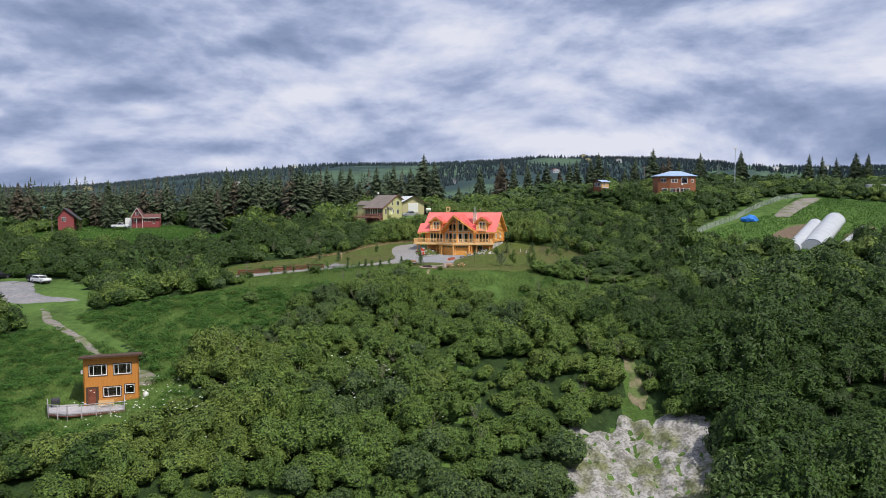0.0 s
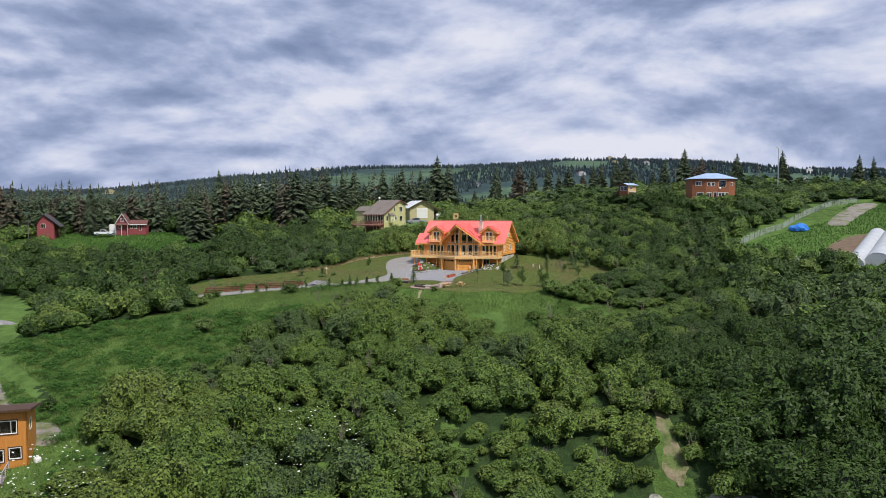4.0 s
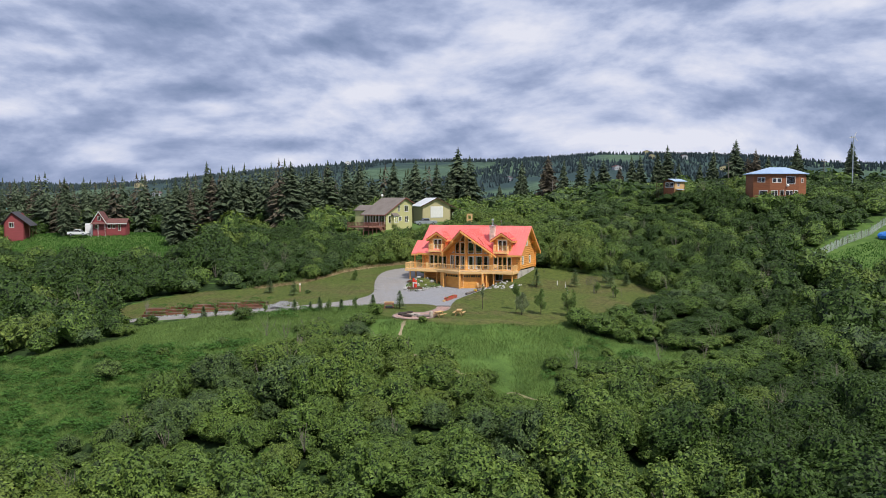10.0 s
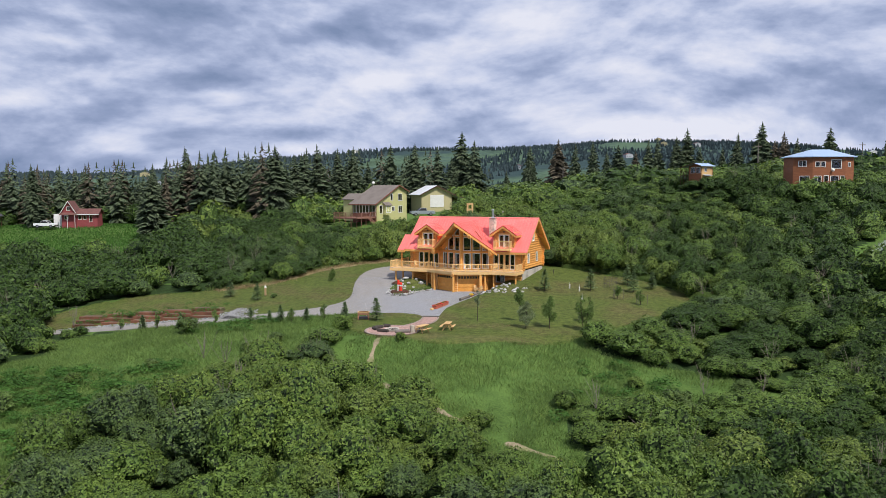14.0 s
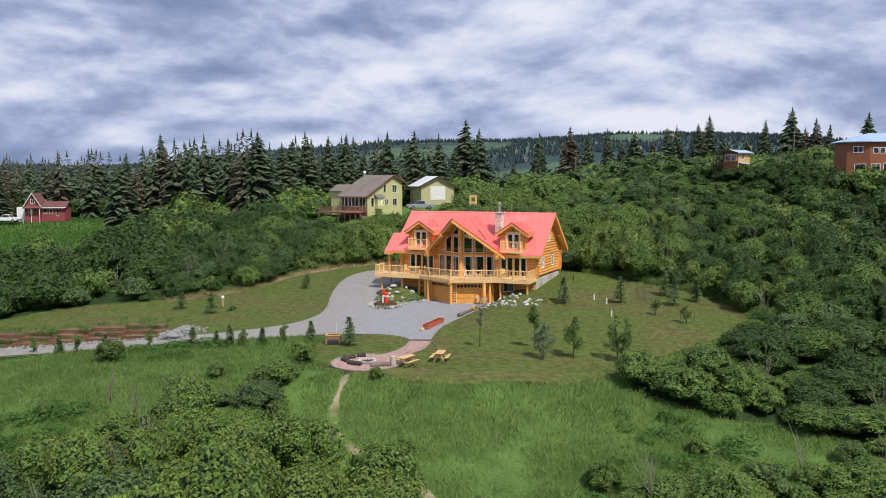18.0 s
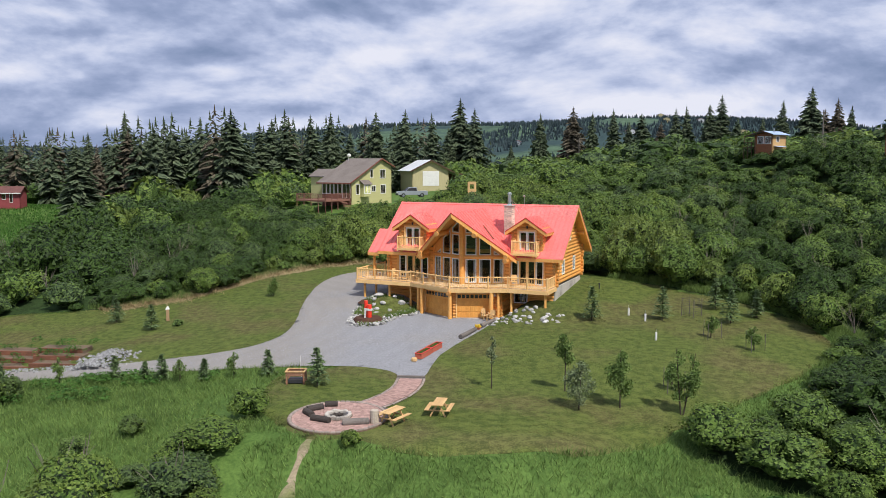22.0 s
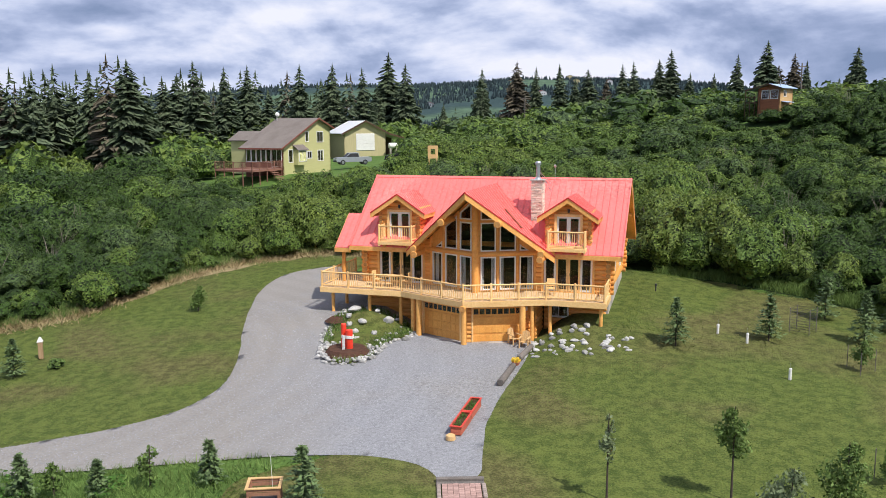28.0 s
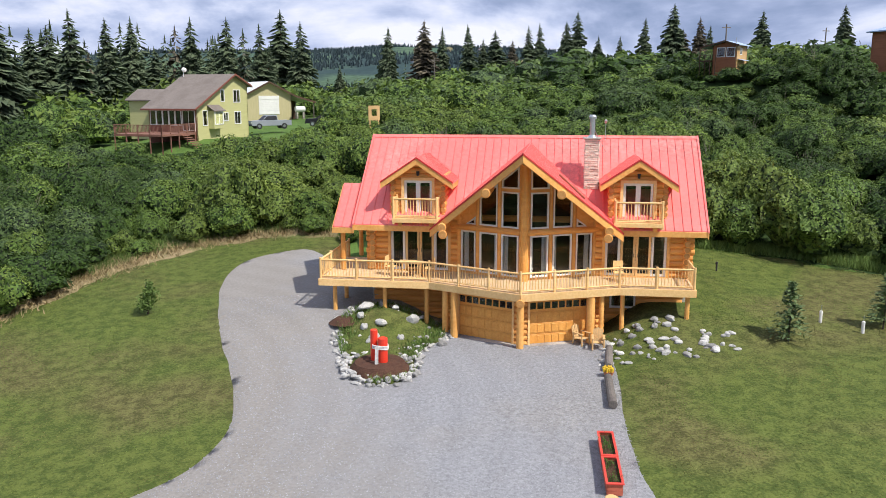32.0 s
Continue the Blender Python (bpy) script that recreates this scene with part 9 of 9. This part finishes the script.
def build_spruces():
    rng = np.random.default_rng(11)
    temps = [spruce_template(rng, 46 + 4 * (k % 3), 15 + k % 3, 0.95 + 0.13 * (k % 4), 0.40) for k in range(6)]
    metas = []
    for k, t in enumerate(temps):
        me = bpy.data.meshes.new("crown")
        pts = t.reshape(-1, 3)
        me.from_pydata([tuple(p) for p in pts], [], [tuple(range(i, i + 4)) for i in range(0, len(pts), 4)])
        me.materials.append(NEEDLE)
        metas.append(me)
        dead = me.copy()
        dead.materials[0] = NEEDLEB
        metas.append(dead)
    trunk = Geo().rod((0, 0, -0.03), (0, 0, 0.9), 0.014, 0.003, 7).mesh("trunk", BARK)
    for i, (x, y, top) in enumerate(SPRUCES):
        k = int(rng.integers(0, 6)) * 2 + (1 if rng.random() < 0.15 else 0)
        z = float(land(x, y))
        h = top - z
        ob = thing("spruce", x, y, z, rng.uniform(0, 360), "brown-tinged ageing spruce above a thicket" if k % 2 else "tall dark green spruce rising above a thicket", "tree", "spruces behind the houses")
        fat = rng.uniform(0.9, 1.35)
        for nm, me in (("crown", metas[k]), ("trunk", trunk)):
            part(nm, me, None, ob, m=Matrix.Diagonal((h * fat, h * fat, h, 1)))
    # the belt that they stand in
    n = 640
    X, Y = rng.uniform(-250, -14, n), rng.uniform(268, 345, n)
    ok = ((X < -45) | (Y > 306)) & clear_of(X, Y) & ~((X < -92) & (X > -160) & (Y < 288 - 0.1 * X - 12))
    X, Y = X[ok], Y[ok]
    belt = [spruce_template(rng, 22, 8, 1.1, 0.38) for _ in range(5)]
    K = rng.integers(0, 5, len(X))
    H = rng.uniform(12, 20, len(X)) + 1.2 * step01(-130, -60, X)
    pts = [stamp(belt[k], X[K == k], Y[K == k], land(X[K == k], Y[K == k]) - 0.5, H[K == k] * 1.1, H[K == k], rng.uniform(0, 6, (K == k).sum())) for k in range(5)]
    quads_object("spruce_belt", np.concatenate(pts[:4]), NEEDLE, "dense belt of dark spruces behind the thickets", "trees")
    quads_object("spruce_belt", pts[4], NEEDLEB, "brown-tinged spruces standing in a dense belt", "trees")
    # the wood behind them
    n = 2600
    X, Y = rng.uniform(-700, 700, n), 300 + 700 * rng.random(n) ** 1.6
    ok = (np.abs(X) < 60 + 0.62 * Y) & ((Y > 360 + 0.10 * X + 0.35 * np.maximum(X, 0)) | (X < -30))
    ok &= (noise_field(X, Y, 0.012, 3.0) > -0.25) & ((X < -40) | (rng.random(n) < 0.3))
    X, Y = X[ok], Y[ok]
    small = [spruce_template(rng, 9, 5, 1.2) for _ in range(4)]
    K = rng.integers(0, 4, len(X))
    H = rng.uniform(8, 18, len(X)) * np.where(X > 0, 0.75, 1.0)
    pts = [stamp(small[k], X[K == k], Y[K == k], land(X[K == k], Y[K == k]) - 0.5, H[K == k] * 1.3, H[K == k], rng.uniform(0, 6, (K == k).sum())) for k in range(4)]
    quads_object("spruce_wood", np.concatenate(pts), NEEDLE, "dark spruce wood in the valley", "trees")
    # far woods on the ridge
    n = 36000
    X, Y = rng.uniform(-1600, 1600, n), 900 + 1250 * rng.random(n)
    ok = (np.abs(X) < 0.66 * Y) & (noise_field(X, Y, 0.0035, 7.0) > -0.05)
    X, Y = X[ok], Y[ok]
    tiny = [np.array([[(-w, 0, 0), (w, 0, 0), (0.02, 0, 1), (-0.02, 0, 1)], [(0, -w, 0), (0, w, 0), (0, 0.02, 1), (0, -0.02, 1)], [(-w * 0.8, -w * 0.5, 0.0), (w * 0.8, w * 0.5, 0.0), (0.02, 0, 0.8), (-0.02, 0, 0.8)]], float) for w in (0.17, 0.2, 0.24)]
    K = rng.integers(0, 3, len(X))
    H = rng.uniform(5, 11, len(X))
    pts = [stamp(tiny[k], X[K == k], Y[K == k], land(X[K == k], Y[K == k]) - 1, H[K == k] * 1.6, H[K == k], rng.uniform(0, 6, (K == k).sum())) for k in range(3)]
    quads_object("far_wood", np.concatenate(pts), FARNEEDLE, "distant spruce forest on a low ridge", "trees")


def noise_field(x, y, s, w):
    return np.array([noise.noise(Vector((a * s, b * s, w))) for a, b in zip(x, y)])


SPRUCE_TEXT = ("-76:262:18.2 -75:268:18.4 -70:271:21.2 -69:277:21.5 -67:278:21.2 -66:284:21.2 -64:285:22.3 -57:276:24.0 -48:269:25.1 -49:274:23.7 -49:290:23.6 "
               "-48:296:24.6 -41:282:25.9 -37:288:25.2 -35:299:26.3 -33:310:21.9 -26:308:27.2 -20:316:28.0 -14:322:27.4 -10:373:35.1 -5:363:31.3 -13:363:25.4 "
               "6:383:20.9 14:333:27.9 23:338:29.9 29:347:29.1 34:341:29.4 43:350:28.7 39:346:26.3 50:359:26.9 54:358:30.7 57:358:31.4 62:351:31.2 68:344:27.3 "
               "77:352:27.7 79:341:31.6 89:348:30.3 92:347:29.4 98:344:30.2 105:341:25.6 -86:279:18.5 -77:278:18.2 -158:301:21.3 "
               "-115:277:21.3 -87:287:21.4 -75:280:25.6 86:340:34.9 92:338:31.7 101:325:32.1 112:311:32.2 134:302:30.1 140:305:29.6 142:298:28.6 "
               "147:285:29.4 148:296:30.5 66:354:34.0")
SPRUCES = [tuple(float(v) for v in s.split(":")) for s in SPRUCE_TEXT.split()]
build_spruces()


# ---------------- meadow: tall grass, herbs, single shrubs ----------------
TRAIL = rounded([(-2.9, 152.04), (-3.4, 149.04), (-3.12, 146.68), (-1.24, 142.74), (2.34, 139.56), (5.12, 137.16), (7.42, 134.76), (9.58, 133.08), (12.06, 132.16), (13.28, 131.22), (13.2, 128.0), (13.8, 128.0), (13.82, 131.28), (12.24, 132.64), (9.82, 133.62), (7.78, 135.24), (5.48, 137.64), (2.76, 140.04), (-0.76, 143.16), (-2.58, 146.92), (-2.8, 149.16), (-2.3, 152.16)], 2)
MEADOW, CABIN_MEADOW, EDGE_MEADOW = OPEN[4], OPEN[-6], OPEN[12]


def grasses():
    rg = np.random.default_rng(33)

    def blades(name, X, Y, h, w, material, label, lean_by=0.35):
        n = len(X)
        hh = h * rg.uniform(0.6, 1.25, n)
        a = rg.uniform(0, 6.28, n)
        lean = rg.normal(scale=lean_by, size=(n, 2)) * hh[:, None]
        z = height(X, Y)
        dx, dy = np.cos(a) * w, np.sin(a) * w
        p = np.stack([np.stack([X - dx, Y - dy, z], 1), np.stack([X + dx, Y + dy, z], 1), np.stack([X + lean[:, 0], Y + lean[:, 1], z + hh], 1)], 1)
        leaves_object(name, p.reshape(-1, 3), material, label, "grass")

    n = 760000
    X, Y = rg.uniform(-76, 36, n), rg.uniform(86, 176, n)
    clump = noise_lattice(X, Y, 0.22, 5.0)
    ok = (inside(MEADOW, X, Y) | inside(CABIN_MEADOW, X, Y) | inside(EDGE_MEADOW, X, Y) | (inside(OPEN[15], X, Y) & ~inside(TRAIL, X, Y))) & ~inside(rounded(LAWN_E, 2), X, Y) & ~inside(rounded(DRIVE, 2), X, Y) & in_view(X, Y) & (clump > -0.25 + 0.3 * rg.random(n) - 0.15) & ~inside(TRACK, X, Y)
    blades("tall_grass", X[ok], Y[ok], 0.34, 0.022, GRASSB, "tall waving green meadow grass", lean_by=0.6)
    n = 60000
    X, Y = rg.uniform(54, 142, n), rg.uniform(170, 238, n)
    ok = inside(OPEN[3], X, Y) & ~inside(PLOT_W, X, Y) & ~inside(PLOT_E, X, Y) & ~inside(GTRACK, X, Y)
    blades("tall_grass", X[ok], Y[ok], 0.35, 0.07, FERN, "rough grass on a garden slope")
    n = 60000
    X, Y = rg.uniform(-142, -52, n), rg.uniform(212, 294, n)
    ok = inside(OPEN[7], X, Y)
    blades("tall_grass", X[ok], Y[ok], 0.4, 0.10, FERN, "bright green field before a cottage")
    n = 560000
    X, Y = rg.uniform(-52, 32, n), rg.uniform(153, 204, n)
    u, v2 = to_house(X, Y)
    lawn = (inside(rounded(LAWN_W, 2), X, Y) | inside(rounded(LAWN_E, 2), X, Y)) & ~inside(rounded(DRIVE, 3), X, Y) & (np.hypot(X - PX, Y - PY) > 2.8)
    lawn &= ~((np.abs(X - 0.9) < 1.0) & (Y > 159.2) & (Y < 164)) & ~((u > -8.6) & (u < 8.4) & (v2 > -6.9) & (v2 < 5))
    lawn &= ~((np.abs((X + 0.75) * 0.87 - (Y - 156.6) * 0.5) < 1.0) & (Y > 156) & (Y < 160))
    blades("short_grass", X[lawn], Y[lawn], 0.06, 0.03, LAWNB, "short mown lawn grass", lean_by=1.1)
    # rank grass along the edge of the thickets
    edge = np.array(LAWN_W[:7] + LAWN_E[1:8], float)
    n = 26000
    k = rg.integers(0, 6, n)
    k = np.where(rg.random(n) < 0.5, k, k + 7)
    k = np.minimum(k, len(edge) - 2)
    f = rg.random(n)[:, None]
    p = edge[k] * (1 - f) + edge[k + 1] * f
    ok = np.hypot(*(edge[k] - edge[k + 1]).T) < 14
    out = p - np.array([[0, 178.0]])
    out /= np.linalg.norm(out, axis=1)[:, None]
    p = (p + out * rg.uniform(0.2, 2.6, n)[:, None])[ok]
    blades("tall_grass", p[:, 0], p[:, 1], 0.55, 0.03, GRASSB, "rank tall grass at the edge of a thicket")


def straw():
    rg = np.random.default_rng(35)
    edge = np.array([(-4, 202.6), (-10, 204.2), (-16.6, 201.4), (-21.6, 195.4), (-24.6, 189), (-31, 186.2)], float)
    n = 9000
    k = rg.integers(0, 5, n)
    f = rg.random(n)[:, None]
    p = edge[k] * (1 - f) + edge[k + 1] * f + rg.normal(scale=0.75, size=(n, 2))
    a = rg.uniform(0, 6.28, n)
    h = rg.uniform(0.15, 0.5, n)
    z = height(p[:, 0], p[:, 1]) + 0.04
    lean = rg.normal(scale=0.3, size=(n, 2))
    d = np.stack([np.cos(a), np.sin(a)], 1) * 0.035
    q = np.stack([np.concatenate([p - d, z[:, None]], 1), np.concatenate([p + d, z[:, None]], 1), np.concatenate([p + lean, (z + h)[:, None]], 1)], 1)
    leaves_object("dry_grass", q.reshape(-1, 3), STRAW, "dry straw-coloured grass along a thicket", "grass")
    # tufts in the round bed before the garage
    n = 9000
    x0, y0 = outline.min(0)
    x1, y1 = outline.max(0)
    p = np.stack([rg.uniform(x0, x1, n), rg.uniform(y0, y1, n)], 1)
    ok = inside(outline, p[:, 0], p[:, 1]) & (np.hypot(p[:, 0] - MCX, p[:, 1] - MCY) > 1.5) & (noise_lattice(p[:, 0], p[:, 1], 0.9, 4.0) > -0.15)
    p = p[ok]
    n = len(p)
    a, h = rg.uniform(0, 6.28, n), rg.uniform(0.08, 0.32, n)
    z = height(p[:, 0], p[:, 1]) + 0.22
    lean = rg.normal(scale=0.12, size=(n, 2))
    d = np.stack([np.cos(a), np.sin(a)], 1) * 0.022
    q = np.stack([np.concatenate([p - d, z[:, None]], 1), np.concatenate([p + d, z[:, None]], 1), np.concatenate([p + lean, (z + h)[:, None]], 1)], 1)
    leaves_object("bed_grass", q.reshape(-1, 3), GRASSB, "patchy grass and seedlings in a stone-edged bed", "grass")
    # green clumps on the terraced beds
    temps = [bush_template(rg, 120, 0.14, 8) for _ in range(2)]
    X, Y = rg.uniform(-43, -25, 80), 168.7 + 1.35 * rg.integers(0, 3, 80) + rg.uniform(0.3, 1.2, 80)
    S = rg.uniform(0.3, 0.85, 80)
    leaves_object("bed_seedlings", stamp(temps[0][0], X, Y, height(X, np.full(80, 167.6)) + 0.30 * np.floor((Y - 168.5) / 1.35) + 0.25, S, S * 0.7, rg.uniform(0, 6, 80)), FERN, "small green seedlings in terraced soil beds", "plants")


def noise_lattice(x, y, s, w):
    """Smooth noise read from a lattice, for many points."""
    i0, j0 = np.floor(x.min() * s) - 1, np.floor(y.min() * s) - 1
    ni, nj = int(np.ceil(x.max() * s) - i0 + 3), int(np.ceil(y.max() * s) - j0 + 3)
    g = np.array([[noise.noise(Vector(((i0 + i) * 0.73, (j0 + j) * 0.73, w))) for i in range(ni)] for j in range(nj)])
    fx, fy = x * s - i0, y * s - j0
    i, j = fx.astype(int), fy.astype(int)
    a, b = fx - i, fy - j
    return (g[j, i] * (1 - a) + g[j, i + 1] * a) * (1 - b) + (g[j + 1, i] * (1 - a) + g[j + 1, i + 1] * a) * b


grasses()
straw()


def herbs():
    """Low clumps of broad leaves in the meadow, with white umbels here and there."""
    rg = np.random.default_rng(44)
    temps = [bush_template(rg, 150, 0.13, 9) for _ in range(4)]
    n = 5200
    X, Y = rg.uniform(-76, 34, n), rg.uniform(90, 165, n)
    dens = noise_lattice(X, Y, 0.11, 8.0)
    ok = (inside(MEADOW, X, Y) | inside(CABIN_MEADOW, X, Y)) & ~inside(rounded(LAWN_E, 2), X, Y) & ~((np.abs(X + 43.5) < 8) & (np.abs(Y - 101) < 6)) & ~inside(TRACK, X, Y) & (dens + 0.5 * (X < -20) * (Y < 150) > 0.02 + 0.35 * rg.random(n))
    X, Y = X[ok], Y[ok]
    K = rg.integers(0, 4, len(X))
    S = rg.uniform(0.8, 1.9, len(X))
    pts = [stamp(temps[k][0], X[K == k], Y[K == k], height(X[K == k], Y[K == k]) - 0.1, S[K == k], S[K == k] * 0.5, rg.uniform(0, 6, (K == k).sum())) for k in range(4)]
    leaves_object("meadow_herbs", np.concatenate(pts), FERN, "low clumps of broad-leaved green herbs", "plants")
    # tufts that hold on the scarp
    n = 170
    X, Y = rg.uniform(15, 33, n), 80 + 24 * rg.random(n)
    ok = noise_lattice(X, Y, 0.35, 2.0) + 0.25 * np.exp(-((X - 27) / 1.5) ** 2) > 0.1
    X, Y = X[ok], Y[ok]
    S = rg.uniform(0.4, 1.3, len(X))
    fine = bush_template(rg, 300, 0.08, 12)
    pts = stamp(fine[0], X, Y, height(X, Y) + 0.02, S * 0.7, S * 0.4, rg.uniform(0, 6, len(X)))
    leaves_object("scarp_tufts", pts, GRASSB, "tufts of grass on a bare earth scarp", "plants")
    n = 420
    X = np.concatenate([rg.normal(-9, 4.5, n // 2), rg.normal(-34, 4, n // 2)])
    Y = np.concatenate([rg.normal(104, 3.5, n // 2), rg.normal(96, 4, n // 2)])
    Z = height(X, Y) + rg.uniform(1.2, 2.6, n)
    A = rg.uniform(0, 6.28, (n, 1)) + np.arange(4)[None] * 1.57
    R = rg.uniform(0.07, 0.16, (n, 1))
    pts = np.stack([X[:, None] + np.cos(A) * R, Y[:, None] + np.sin(A) * R, Z[:, None] + rg.normal(scale=0.03, size=(n, 4))], 2).reshape(-1, 3)
    quads_object("white_umbels", pts, FLOWER, "scattered white flower umbels in the scrub", "flowers")


herbs()


def crop_rows():
    """Straight rows of leafy vegetables beside the tunnels."""
    rg = np.random.default_rng(47)
    temp = bush_template(rg, 60, 0.2, 7, 8, 4)
    for k in range(4):
        f = np.linspace(0, 1, 26)
        X, Y = 84.0 + 0.75 * k + 12.4 * f + rg.normal(scale=0.1, size=26), 176.6 + 15.4 * f - 0.35 * k + rg.normal(scale=0.1, size=26)
        S = rg.uniform(0.6, 0.95, 26)
        leaves_object("vegetable_bed", stamp(temp[0], X, Y, height(X, Y) + 0.08, S, S * 0.6, rg.uniform(0, 6, 26)), FERN, "straight row of leafy green vegetables in soil", "plants")


crop_rows()


def single_shrubs():
    rg = np.random.default_rng(55)
    temps = [bush_template(rg, 1500, 0.055, 30) for _ in range(4)]
    spots = "14:139.6:2.2 18.7:138.8:2.4 22.8:140.3:2.8 26.6:137.6:2.4 7.4:135.4:2.2 -33.4:139.9:3.2 -25.6:161.2:2.6 -0.6:151.0:1.2 -6.9:154.6:2.4 -9.5:151.6:1.8 -13.7:154.8:1.6 20.1:144.6:1.6 2.6:141.7:1.8 -15.8:152.5:1.6 -24:149:1.5 -30:146:1.8 -38:147:1.6 -21.3:179.1:1.0 29:145.2:2.0"
    for i, s in enumerate(spots.split()):
        x, y, w = (float(q) for q in s.split(":"))
        k = i % 4
        t = thing("shrub", x, y, zat(x, y) - 0.15, rg.uniform(0, 360), "rounded leafy green shrub standing alone in tall grass", "shrub", "single shrubs in the meadow")
        ob = leaves_object("crown", temps[k][0].reshape(-1, 3) * (w, w, w * 0.75), (LEAF, LEAFT, LEAFD, LEAF)[k], "", "", "", t)
        # core with the shade between leaves in its colour
        quads_object("shaded_inner_growth", temps[k][1].reshape(-1, 3) * (w * 0.95, w * 0.95, w * 0.71), CORES[k % 3], "", "", "", t)
        for j in range(4):
            a = j * 1.6
            part("stem", Geo().rod((0, 0, 0), (0.25 * w * math.cos(a), 0.25 * w * math.sin(a), 0.5 * w), 0.03, 0.012, 5), BARK, t)


single_shrubs()


def dead_brush():
    """Bleached bare twigs that stick out of the thickets."""
    rg = np.random.default_rng(66)
    quads = []
    n = 260
    X, Y = rg.uniform(-60, 62, n), rg.uniform(92, 232, n)
    ok = clear_of(X, Y) & in_view(X, Y)
    X, Y = np.concatenate([X[ok], rg.normal(-67, 4, 30), rg.normal(-14, 2.5, 4), rg.normal(48, 2, 10)]), np.concatenate([Y[ok], rg.normal(215, 2.5, 30), rg.normal(147.5, 2, 4), rg.normal(143, 2, 10)])
    for x, y in zip(X, Y):
        z0 = float(land(x, y)) + 1.2
        for _ in range(9):
            d = np.array([rg.normal(scale=0.5), rg.normal(scale=0.5), rg.uniform(1.0, 2.0)])
            b = np.array([x, y, z0])
            s = np.array([0.018, 0.012, 0])
            for k in range(2):
                e = b + d * 0.6 + rg.normal(scale=0.15, size=3)
                quads.append([b - s, b + s, e + s * 0.5, e - s * 0.5])
                b = e
    quads_object("dead_brush", np.array(quads).reshape(-1, 3), TWIG, "bleached bare twigs standing in a thicket", "brush")


dead_brush()
